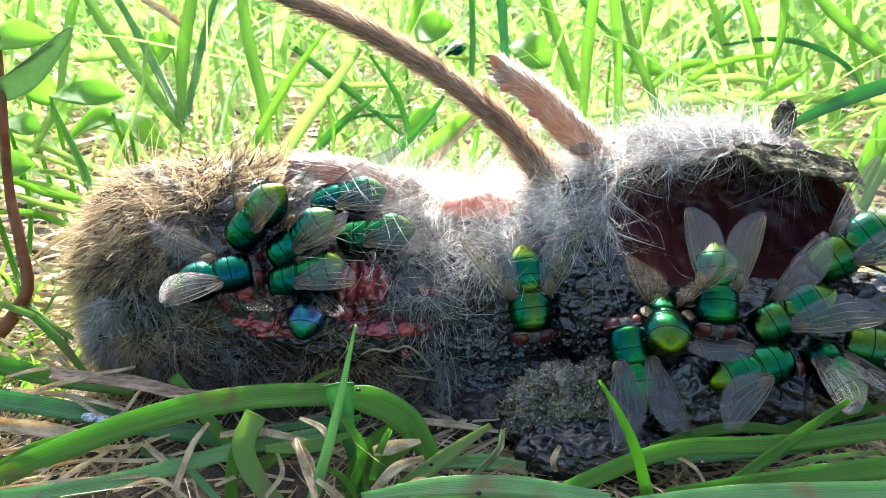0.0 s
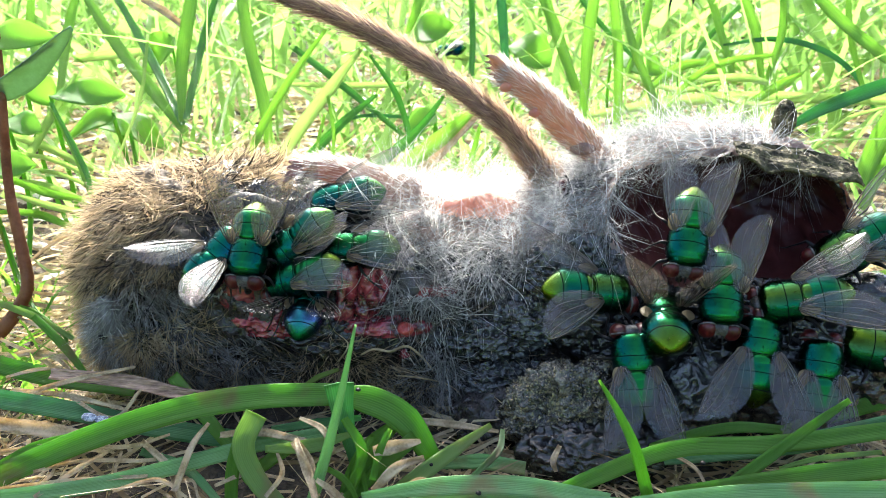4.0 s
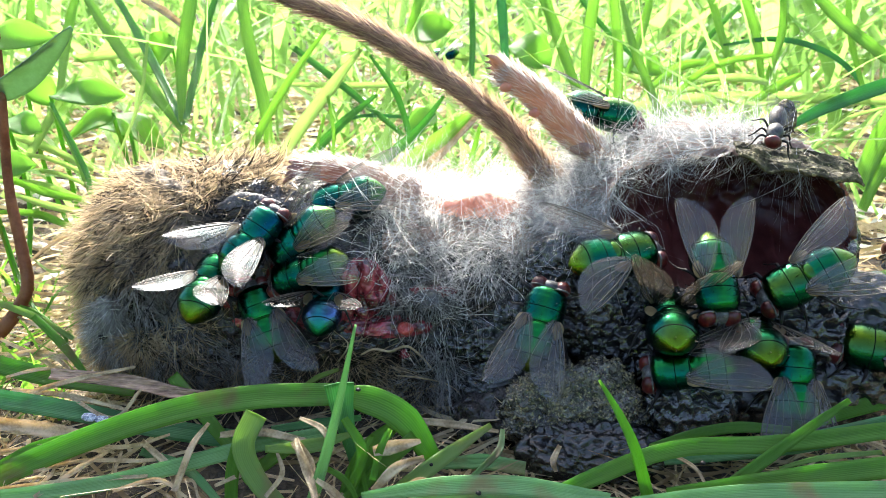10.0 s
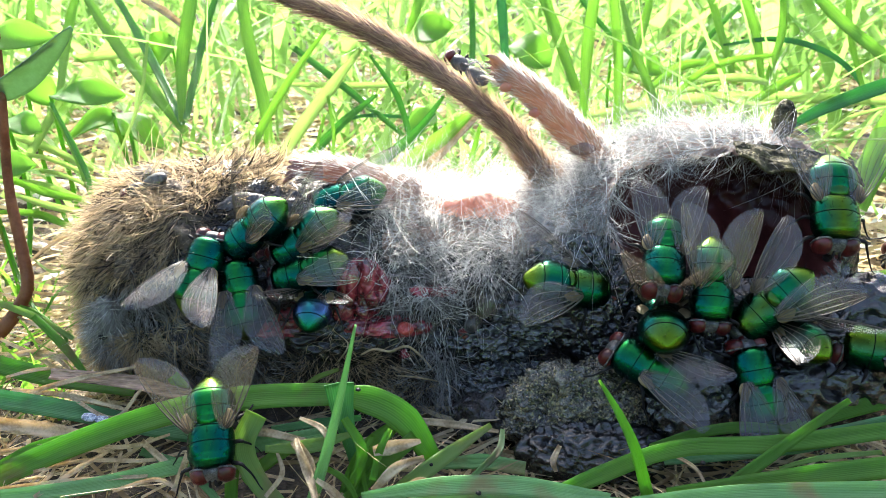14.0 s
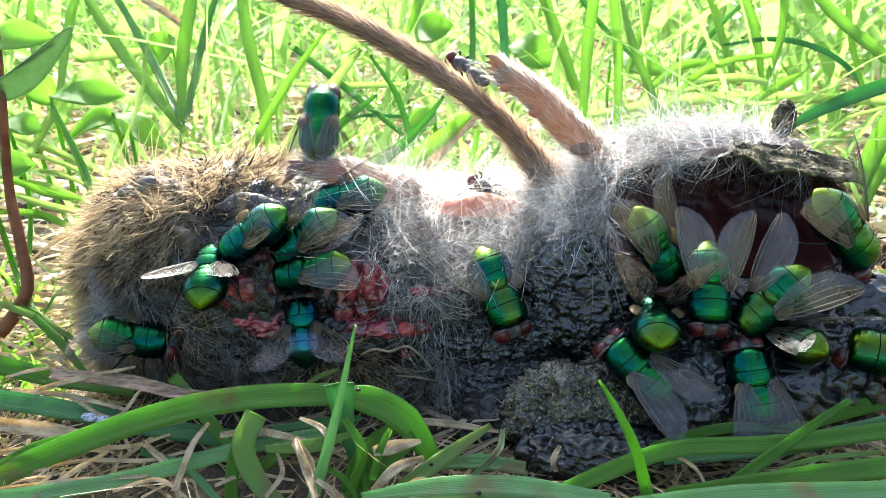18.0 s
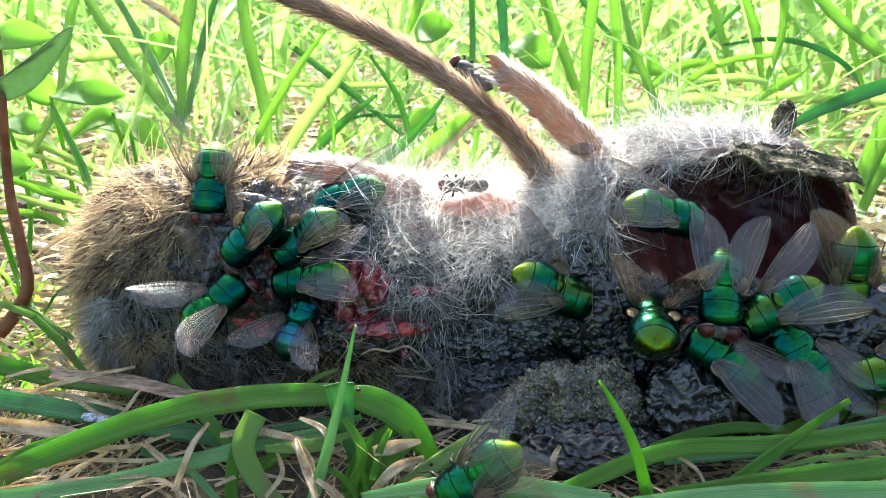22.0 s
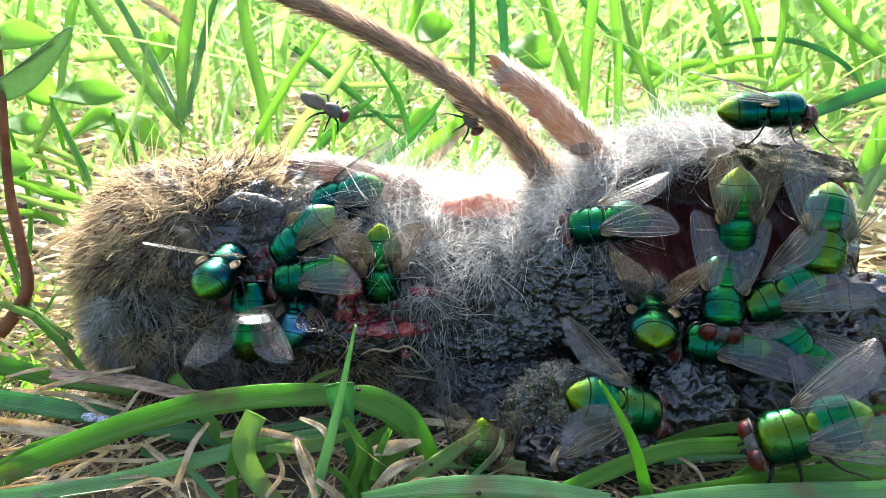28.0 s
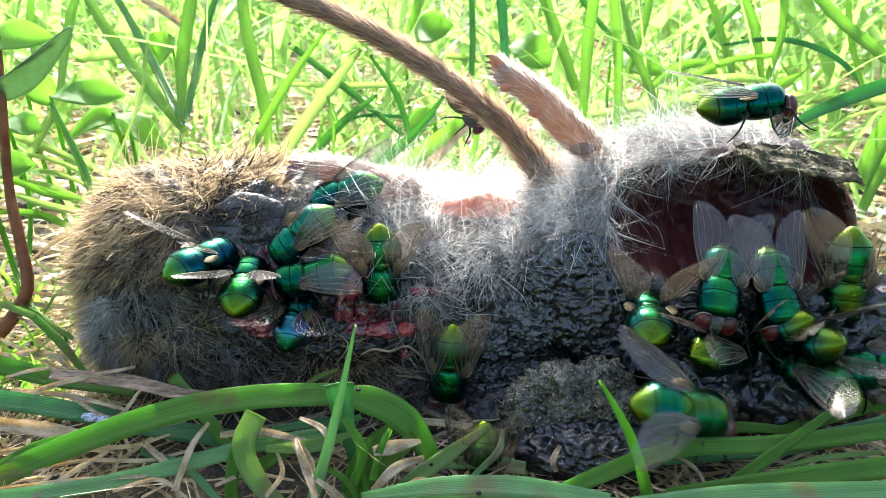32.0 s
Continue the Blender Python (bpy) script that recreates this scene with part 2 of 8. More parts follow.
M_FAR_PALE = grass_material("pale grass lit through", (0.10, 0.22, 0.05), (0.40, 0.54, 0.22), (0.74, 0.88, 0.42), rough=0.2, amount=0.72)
M_LEAF = material("broad leaf", (0.035, 0.12, 0.02), (0.09, 0.24, 0.04), 0.9, 0.5, bump=0.6, through_light=(0.46, 0.72, 0.20), share=0.66, spots=((0.35, 0.28, 0.03), 0.25, 0.66))
M_LEAF_GREY = material("grey underside of a leaf", (0.08, 0.13, 0.12), (0.18, 0.26, 0.24), 0.3, 0.55, bump=0.3, through_light=(0.22, 0.36, 0.16), spots=((0.25, 0.2, 0.03), 0.3, 0.62))
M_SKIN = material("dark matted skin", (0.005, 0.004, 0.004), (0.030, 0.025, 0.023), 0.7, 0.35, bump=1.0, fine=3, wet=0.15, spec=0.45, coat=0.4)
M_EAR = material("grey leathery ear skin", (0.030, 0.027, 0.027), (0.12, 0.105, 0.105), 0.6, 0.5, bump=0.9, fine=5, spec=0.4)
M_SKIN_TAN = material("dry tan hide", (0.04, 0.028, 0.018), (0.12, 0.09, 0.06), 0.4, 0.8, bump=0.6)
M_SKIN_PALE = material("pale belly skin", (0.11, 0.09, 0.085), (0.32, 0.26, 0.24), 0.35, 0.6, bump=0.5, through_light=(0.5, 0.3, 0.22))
M_PINK = material("pink bare skin", (0.52, 0.22, 0.16), (0.66, 0.38, 0.28), 0.6, 0.45, bump=0.5, through_light=(0.7, 0.28, 0.16))
M_FINGER = material("dark reddish dried skin", (0.10, 0.035, 0.03), (0.26, 0.12, 0.10), 1.0, 0.5, bump=0.6)
M_FLESH = material("raw red flesh", (0.05, 0.004, 0.007), (0.32, 0.040, 0.055), 0.5, 0.2, bump=0.8, fine=3, coat=0.9, wet=0.12, spots=((0.42, 0.14, 0.16), 0.9, 0.66))
M_CLOT = material("clotted flesh", (0.06, 0.018, 0.022), (0.26, 0.11, 0.12), 0.6, 0.25, bump=0.8, fine=4, wet=0.15, spec=0.4)
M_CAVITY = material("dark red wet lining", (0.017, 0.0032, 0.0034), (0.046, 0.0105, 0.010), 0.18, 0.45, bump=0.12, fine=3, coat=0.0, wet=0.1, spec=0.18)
M_BLACK = material("black wet tissue", (0.003, 0.003, 0.0035), (0.017, 0.016, 0.016), 0.9, 0.22, bump=0.9, fine=2.2, coat=0.5, wet=0.12, spec=0.45)
M_WET = material("wrinkled wet grey tissue", (0.003, 0.0035, 0.0035), (0.036, 0.040, 0.040), 0.8, 0.26, bump=0.8, fine=2.0, coat=0.8, wet=0.15, spec=0.45)
M_RIM = material("brown dried edge", (0.035, 0.018, 0.010), (0.14, 0.075, 0.04), 0.8, 0.45, bump=0.6, through_light=(0.35, 0.14, 0.05))
M_RIND = material("dried rind", (0.016, 0.013, 0.006), (0.095, 0.082, 0.042), 0.8, 0.7, bump=1.0, fine=5, wet=0.1, spec=0.2, spots=((0.30, 0.25, 0.13), 1.6, 0.62))
M_CLUMP = material("crumbly olive and black clump", (0.004, 0.004, 0.004), (0.085, 0.076, 0.052), 0.8, 0.3, bump=1.0, fine=4, coat=0.8, wet=0.2, spec=0.5, spots=((0.20, 0.165, 0.085), 3.0, 0.57))
M_HAIR_TAN = material("tan guard hair", (0.07, 0.048, 0.028), (0.56, 0.44, 0.28), 0.5, 0.5, bump=0, island=1.2, through_light=(0.55, 0.42, 0.26))
M_HAIR_DARK = material("dark matted hair", (0.007, 0.006, 0.005), (0.10, 0.080, 0.060), 0.5, 0.65, bump=0, island=1.2, spec=0.12)
# Hip hair greyer than belly hair: near-side shade is mixed into its colour.
M_HAIR_HIP_SHADED = material("pale hip hair greyed for shade", (0.13, 0.13, 0.132), (0.60, 0.60, 0.60), 0.5, 0.5, bump=0, island=1.2, spec=0.3, through_light=(0.30, 0.30, 0.30), share=0.4)
M_HAIR_GREY = material("grey hair", (0.06, 0.060, 0.062), (0.44, 0.43, 0.42), 0.5, 0.6, bump=0, island=1.2, spec=0.2, through_light=(0.3, 0.3, 0.3))
M_HAIR_WHITE = material("white belly hair", (0.34, 0.33, 0.32), (0.84, 0.83, 0.81), 0.5, 0.45, bump=0, island=1.2, spec=0.4, through_light=(0.74, 0.72, 0.68))
M_HAIR_RED = material("reddish tail hair", (0.17, 0.085, 0.060), (0.52, 0.35, 0.26), 0.5, 0.5, bump=0, island=1.2, through_light=(0.42, 0.30, 0.22))
M_TAIL = material("scaly brown tail skin", (0.14, 0.075, 0.058), (0.30, 0.18, 0.14), 0.9, 0.6, bump=0.6)
M_LEG = material("pinkish leg skin", (0.30, 0.20, 0.15), (0.50, 0.37, 0.30), 0.6, 0.55, bump=0.5, through_light=(0.5, 0.3, 0.2))
GOLD = (0.085, 0.14, 0.010)
M_GREEN = cuticle("metallic green cuticle", (0.012, 0.130, 0.024), (0.002, 0.055, 0.044), (0.001, 0.009, 0.008))
M_TEAL = cuticle("metallic teal cuticle", (0.006, 0.120, 0.055), (0.003, 0.044, 0.066), (0.001, 0.008, 0.010))
M_GOLD = cuticle("metallic golden green cuticle", (0.070, 0.12, 0.009), (0.004, 0.075, 0.036), (0.005, 0.008, 0.002))
M_BLUE = cuticle("metallic blue cuticle", (0.012, 0.15, 0.12), (0.06, 0.11, 0.24), (0.002, 0.008, 0.016), 0.26, (0.008, 0.12, 0.06))
M_GREEN_TAIL = cuticle("green cuticle with a golden tail", (0.010, 0.135, 0.024), (0.003, 0.062, 0.052), (0.001, 0.009, 0.008), 0.24, GOLD)
M_TEAL_TAIL = cuticle("teal cuticle with a greenish tail", (0.006, 0.115, 0.066), (0.003, 0.044, 0.066), (0.001, 0.008, 0.010), 0.24, (0.05, 0.16, 0.02))
M_BAND = material("dark cuticle band", (0.001, 0.003, 0.003), (0.004, 0.008, 0.007), 1.0, 0.8, bump=0.0, spec=0.05)
M_EYE = material("dark red compound eye", (0.03, 0.003, 0.003), (0.085, 0.009, 0.008), 1.2, 0.32, bump=0.2, fine=20, coat=0.0, spec=0.4)
M_FACE = material("silvery black face", (0.006, 0.006, 0.006), (0.13, 0.13, 0.125), 1.6, 0.5, bump=0.3)
M_LIMB = material("black bristly limb", (0.003, 0.003, 0.004), (0.012, 0.011, 0.011), 2.0, 0.5, bump=0.3, spec=0.2)
M_GREYFLY = material("grey dusted cuticle", (0.008, 0.008, 0.008), (0.07, 0.066, 0.064), 1.3, 0.5, bump=0.3)
M_CALYPTER = material("pale yellowish scale", (0.12, 0.085, 0.04), (0.30, 0.23, 0.12), 1.5, 0.5, bump=0.3, through_light=(0.4, 0.33, 0.2))
M_WING = wing_material()
M_VEIN = material("brown wing vein", (0.05, 0.04, 0.03), (0.10, 0.08, 0.06), 1.0, 0.5, bump=0)


# ---- building helpers; lengths in mm ----
def from_arrays(name, verts, faces, mat, parent=None, label="", uvs=None, smooth=True):
    """One mesh object from points in mm."""
    me = bpy.data.meshes.new(name)
    me.from_pydata((np.asarray(verts, float) * MM).tolist(), [], [list(map(int, f)) for f in faces])
    me.materials.append(mat)
    if smooth:
        me.polygons.foreach_set("use_smooth", [True] * len(me.polygons))
    if uvs is not None:
        layer = me.uv_layers.new(name="UVMap")
        loops = np.empty(len(me.loops), int)
        me.loops.foreach_get("vertex_index", loops)
        layer.data.foreach_set("uv", np.asarray(uvs, float)[loops].ravel())
    ob = new(name, me)
    if parent is not None:
        ob.parent = parent
    return tagged(ob, label)


def part(name, bm, mat, parent, label=""):
    """Links a bmesh (mm) as one mesh under a thing or a part."""
    bmesh.ops.scale(bm, vec=(MM, MM, MM), verts=bm.verts)
    me = bpy.data.meshes.new(name)
    bm.to_mesh(me)
    bm.free()
    me.materials.append(mat)
    me.polygons.foreach_set("use_smooth", [True] * len(me.polygons))
    ob = new(name, me)
    if parent is not None:
        ob.parent = parent
    return tagged(ob, label)


def empty(name, x=0, y=0, z=0):
    ob = new(name)
    ob.empty_display_size = 0.002
    ob.location = (x * MM, y * MM, z * MM)
    return ob


def grid_faces(rows, cols, wrap=False):
    """Quads of a grid of rows x cols points."""
    out = []
    for i in range(rows - 1):
        for j in range(cols if wrap else cols - 1):
            k = (j + 1) % cols
            out.append((i * cols + j, i * cols + k, (i + 1) * cols + k, (i + 1) * cols + j))
    return out


def spline(points, count):
    """A smooth line through the points."""
    p = np.asarray(points, float)
    if len(p) == 2:
        return p[0] + np.linspace(0, 1, count)[:, None] * (p[1] - p[0])
    q = np.vstack([2 * p[0] - p[1], p, 2 * p[-1] - p[-2]])
    out = []
    for t in np.linspace(0, len(p) - 1 - 1e-9, count):
        i, f = int(t), t - int(t)
        a, b, c, d = q[i:i + 4]
        out.append(0.5 * (2 * b + (c - a) * f + (2 * a - 5 * b + 4 * c - d) * f * f + (3 * b - a - 3 * c + d) * f ** 3))
    return np.array(out)


def tube(points, radii, sides=8, count=None, flat=1.0, rough=0.0, seed=0):
    """Points and faces of a round bar along a smooth line, with closed ends."""
    rng = np.random.default_rng(seed)
    line = spline(points, count or 4 * len(points))
    r = np.interp(np.linspace(0, 1, len(line)), np.linspace(0, 1, len(radii)), radii)
    tan = np.gradient(line, axis=0)
    tan /= np.linalg.norm(tan, axis=1)[:, None] + 1e-9
    up = np.array([0.13, 0.31, 0.94])
    side = np.cross(tan, up)
    side /= np.linalg.norm(side, axis=1)[:, None] + 1e-9
    over = np.cross(side, tan)
    verts = []
    for c, s, o, rad in zip(line, side, over, r):
        for k in range(sides):
            a = 2 * math.pi * k / sides
            q = rad * (1 + rough * rng.normal())
            verts.append(c + q * (math.cos(a) * s + flat * math.sin(a) * o))
    faces = grid_faces(len(line), sides, True)
    faces.append(tuple(range(sides))[::-1])
    faces.append(tuple(range((len(line) - 1) * sides, len(line) * sides)))
    return verts, faces


def lump(radii, level=4, amount=0.15, size=3.0, seed=0, sharp=False, centre=(0, 0, 0), drape=1.0):
    """A bmesh ball in mm, pushed in and out by noise at two scales."""
    bm = bmesh.new()
    bmesh.ops.create_icosphere(bm, subdivisions=level, radius=1.0)
    off = Vector((seed * 7.1, seed * 3.3, seed * 5.7))
    for v in bm.verts:
        p = Vector((v.co.x * radii[0], v.co.y * radii[1], v.co.z * radii[2]))
        q = Vector((p.x * drape, p.y, p.z))
        h = noise.noise(q / size + off) + 0.45 * noise.noise(q / (size * 0.4) + off) + (0.1 if sharp else 0.25) * noise.noise(q / (size * 0.15) + off)
        if sharp:
            h = 0.8 - 1.6 * abs(h)
        v.co = p + v.co.normalized() * h * amount * min(radii) + Vector(centre)
    return bm


def hairs(name, roots, ways, length, width, mat, parent, label="", bend=0.35, seed=0, spread=0.25, steps=6, curl=0.0, clump=0.0):
    """A coat of single hairs: thin tapering blades from the roots along the ways (unit), each bent and turned by chance."""
    rng = np.random.default_rng(seed)
    n = len(roots)
    ways = ways + spread * rng.normal(size=(n, 3))
    ways /= np.linalg.norm(ways, axis=1)[:, None]
    ln = length * rng.uniform(0.55, 1.25, n)
    off = rng.normal(size=(n, 3)) * bend
    pull = np.zeros((n, 3))
    if clump:
        lead = rng.choice(n, max(2, n // 14), replace=False)
        near = np.concatenate([lead[np.argmin(((roots[i:i + 800, None, :] - roots[None, lead, :]) ** 2).sum(-1), 1)] for i in range(0, n, 800)])
        ways = (1 - clump) * ways + clump * ways[near]
        ways /= np.linalg.norm(ways, axis=1)[:, None]
        off = (1 - clump) * off + clump * off[near]
        pull = clump * (roots[near] - roots)
    side = np.cross(ways, rng.normal(size=(n, 3)))
    side /= np.linalg.norm(side, axis=1)[:, None] + 1e-9
    t = np.linspace(0, 1, steps)
    pts = roots[:, None, :] + ln[:, None, None] * (t[None, :, None] * ways[:, None, :] + (t ** 2)[None, :, None] * off[:, None, :]) + (t ** 1.3)[None, :, None] * pull[:, None, :]
    if curl:
        other = np.cross(ways, side)
        ph = rng.uniform(0, 6.28, n)
        am = curl * ln * rng.uniform(0.3, 1.2, n)
        pts = pts + (am[:, None] * (np.sin(4.2 * t[None, :] + ph[:, None]) - np.sin(ph)[:, None]))[:, :, None] * other[:, None, :]
    w = width * rng.uniform(0.6, 1.3, n)[:, None, None] * (1 - 0.85 * t ** 1.5)[None, :, None] * side[:, None, :] / 2
    verts = np.stack([pts - w, pts + w], 2).reshape(-1, 3)
    base = (np.arange(n) * steps * 2)[:, None, None] + (np.arange(steps - 1) * 2)[None, :, None]
    faces = (base + np.array([0, 1, 3, 2])[None, None, :]).reshape(-1, 4)
    return from_arrays(name, verts, faces, mat, parent, label)


# ---- the carcass's form: stations along its length (x, centre y, centre z, half depth, half height), in mm ----
STATIONS = np.array([(-37.8, 10, 8.5, 1.5, 2.5), (-35.6, 10, 9.6, 7, 8.7), (-32.5, 9.5, 10.4, 9.5, 10.4), (-28, 9, 10.9, 10.5, 10.9), (-18, 9, 10.9, 11, 10.8),
                     (-8, 9.5, 9.8, 10.5, 9.8), (0, 9.5, 9, 10.5, 9), (8, 9.5, 9.2, 11, 9.4), (16, 9, 11, 12, 11.2),
                     (22, 8.2, 12.6, 12.8, 12.9), (28, 7.4, 13, 13, 13.0), (33, 6.8, 13, 12, 12.2), (36.5, 6, 13, 9.5, 10.4), (39, 5.5, 13, 5.5, 7), (40.2, 5, 13, 2, 3)], float)


def section(x):
    return [np.interp(x, STATIONS[:, 0], STATIONS[:, k]) for k in (1, 2, 3, 4)]


def skin(x, a):
    """A point on the carcass (mm) at length x and angle a round it: 0 faces the front, 90 the sky."""
    x, a = np.asarray(x, float), np.radians(np.asarray(a, float))
    s = [sum(section(x + d)[k] for d in (-2, -1, 0, 1, 2)) / 5 for k in range(4)]
    c, d = np.cos(a), np.sin(a)
    pw = np.where(d < 0, 0.62, 0.92)
    y = s[0] - s[2] * np.sign(c) * np.abs(c) ** pw
    z = s[1] + s[3] * np.sign(d) * np.abs(d) ** pw
    hollow = np.exp(-((x + 28) / 5.5) ** 4 - ((z - 9.3) / 2.9) ** 4) * (c > 0)
    return np.stack([x + 0 * y, y + 2.0 * hollow, z], -1)


def skin_normal(x, a):
    e = 0.05
    du = skin(np.asarray(x) + e, a) - skin(np.asarray(x) - e, a)
    dv = skin(x, np.asarray(a) + 1.0) - skin(x, np.asarray(a) - 1.0)
    n = np.cross(du, dv)
    return n / (np.linalg.norm(n, axis=-1)[..., None] + 1e-9)


def blade(points, widths, mat=None, name="grass_blade", fold=0.25, label="fresh green grass blade arching over the ground", twist=0.0, lean=None):
    """One blade of grass: a folded strip with thickness along a smooth line."""
    n = 22
    line = spline(points, n)
    t = np.linspace(0, 1, n)
    w = np.interp(t, np.linspace(0, 1, len(widths)), widths)
    tan = np.gradient(line, axis=0)
    tan /= np.linalg.norm(tan, axis=1)[:, None] + 1e-9
    face = np.array(lean if lean else (0.05, -0.75, 0.65))
    side = np.cross(tan, face)
    side /= np.linalg.norm(side, axis=1)[:, None] + 1e-9
    over = np.cross(side, tan)
    verts, uvs = [], []
    cross = (-1, -0.5, 0, 0.5, 1)
    for layer in (0, 1):
        for i in range(n):
            a = twist * t[i]
            s = math.cos(a) * side[i] + math.sin(a) * over[i]
            o = -math.sin(a) * side[i] + math.cos(a) * over[i]
            for c in cross:
                verts.append(line[i] + 0.5 * w[i] * c * s + (0.5 * w[i] * fold * (abs(c) - 0.5) + (0.06 if layer == 0 else -0.06)) * o)
                uvs.append((c * 0.5 + 0.5, t[i] * 3))
    top = grid_faces(n, 5)
    m = n * 5
    faces = top + [tuple(m + v for v in f)[::-1] for f in top]
    for i in range(n - 1):
        for j in (0, 4):
            a, b = i * 5 + j, (i + 1) * 5 + j
            faces.append((a, b, m + b, m + a) if j == 0 else (b, a, m + a, m + b))
    faces += [(0, 1, m + 1, m), (1, 2, m + 2, m + 1), (2, 3, m + 3, m + 2), (3, 4, m + 4, m + 3)]
    ob = from_arrays(name, verts, faces, mat or M_BLADE, None, label, uvs)
    return tagged(ob, category="grass blade" if name == "grass_blade" else "straw")


def blades_stuff(name, roots, heights, widths, mat, label, seed, arch=0.5, flatness=0.0, lean=0.0):
    """Many blades in one mesh, each a bent tapering strip; lean: how far some of them fall over."""
    rng = np.random.default_rng(seed)
    n, k = len(roots), 7
    t = np.linspace(0, 1, k)
    turn = rng.uniform(0, 2 * math.pi, n)
    out = np.stack([np.cos(turn), np.sin(turn), 0 * turn], -1)
    ar = arch * rng.uniform(0.2, 1.6, n)
    up = np.array([0, 0, 1.0])
    pts = roots[:, None, :] + heights[:, None, None] * ((t * (1 - 0.35 * t * np.minimum(ar, 1.4)[:, None]) * (1 - flatness))[:, :, None] * up
                                                        + ((0.15 * t + t ** 2 * 0.8) * ar[:, None] + lean * t * rng.uniform(-0.3, 1.0, n).clip(0)[:, None] ** 1.5)[:, :, None] * out[:, None, :])
    yaw = rng.uniform(0, math.pi, n)
    side = np.stack([np.cos(yaw), np.sin(yaw), 0 * yaw], -1)
    w = (widths[:, None] * (1 - t ** 2.2 * 0.92)[None, :])[:, :, None] * side[:, None, :] / 2
    verts = np.stack([pts - w, pts + w], 2).reshape(-1, 3)
    base = (np.arange(n) * k * 2)[:, None, None] + (np.arange(k - 1) * 2)[None, :, None]
    faces = (base + np.array([0, 1, 3, 2])[None, None, :]).reshape(-1, 4)
    uv = np.stack([np.stack([np.zeros((n, k)), np.tile(t * 3, (n, 1)) + rng.uniform(0, 9, n)[:, None]], -1),
                   np.stack([np.ones((n, k)), np.tile(t * 3, (n, 1)) + rng.uniform(0, 9, n)[:, None]], -1)], 2).reshape(-1, 2)
    return tagged(from_arrays(name, verts, faces, mat, None, label, uv), category="grass", kind="stuff")


# ---- the ground: one sheet, finest under the carcass, reaching the horizon ----
def ground_height(x, y):
    """The soil's height (mm)."""
    p = Vector((x * 0.02, y * 0.02, 1.7))
    far = min(1.0, max(0.0, (math.hypot(x, y) - 60) / 300))
    return 2.2 * noise.noise(p) + 0.9 * noise.noise(p * 4) * (1 - far) + 0.4 * noise.noise(p * 14) * (1 - far) - 1.2 + far * 14 * noise.noise(p * 0.12)


def build_ground():
    rings = [0.0, *np.linspace(2, 60, 40), *np.geomspace(64, 60000, 60)]
    count = 96
    verts, faces = [], []
    for r in rings:
        for k in range(count):
            a = 2 * math.pi * k / count
            x, y = r * math.cos(a), r * math.sin(a)
            verts.append((x, y, ground_height(x, y) if r < 3000 else 0.0))
    faces = grid_faces(len(rings), count, True)
    ob = from_arrays("ground", verts, faces, M_SOIL)
    return tagged(ob, "dark crumbly soil under grass and straw", "ground", kind="structure")


build_ground()
rng = np.random.default_rng(3)


def scatter(n, x0, x1, y0, y1, keep=None):
    """Places on the ground in a field, mm."""
    p = np.stack([rng.uniform(x0, x1, n), rng.uniform(y0, y1, n)], -1)
    if keep is not None:
        p = p[keep(p[:, 0], p[:, 1])]
    return np.array([(x, y, ground_height(x, y) - 0.5) for x, y in p])


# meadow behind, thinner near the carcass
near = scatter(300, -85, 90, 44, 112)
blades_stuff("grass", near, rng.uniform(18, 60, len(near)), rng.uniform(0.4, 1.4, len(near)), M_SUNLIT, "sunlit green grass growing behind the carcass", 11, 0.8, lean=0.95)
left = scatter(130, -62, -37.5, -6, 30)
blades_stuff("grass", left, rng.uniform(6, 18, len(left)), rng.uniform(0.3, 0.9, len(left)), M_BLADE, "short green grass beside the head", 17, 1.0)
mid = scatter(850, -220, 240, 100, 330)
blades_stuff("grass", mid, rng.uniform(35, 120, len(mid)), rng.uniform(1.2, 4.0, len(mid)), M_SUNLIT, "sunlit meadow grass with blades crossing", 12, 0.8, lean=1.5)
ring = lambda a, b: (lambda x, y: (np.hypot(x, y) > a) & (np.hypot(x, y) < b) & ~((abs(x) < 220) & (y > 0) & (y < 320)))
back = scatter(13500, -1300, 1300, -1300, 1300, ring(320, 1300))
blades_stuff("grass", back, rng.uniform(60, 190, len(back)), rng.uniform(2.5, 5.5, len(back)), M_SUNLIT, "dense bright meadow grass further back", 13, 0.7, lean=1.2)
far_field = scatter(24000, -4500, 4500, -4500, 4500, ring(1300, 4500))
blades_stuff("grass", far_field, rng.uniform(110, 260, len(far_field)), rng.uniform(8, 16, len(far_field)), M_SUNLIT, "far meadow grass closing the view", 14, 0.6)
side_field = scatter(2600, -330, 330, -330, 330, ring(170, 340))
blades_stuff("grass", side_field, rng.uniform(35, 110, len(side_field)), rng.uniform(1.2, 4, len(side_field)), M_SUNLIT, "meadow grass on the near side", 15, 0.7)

dead = scatter(1500, -170, 180, 34, 260)
dead[:, 2] += rng.uniform(0.5, 5.0, len(dead))
blades_stuff("dead_grass", dead, rng.uniform(12, 32, len(dead)), rng.uniform(1.5, 4.5, len(dead)), M_BLEACHED, "bleached dead grass lying flat in the sun", 16, 1.0, 0.96)


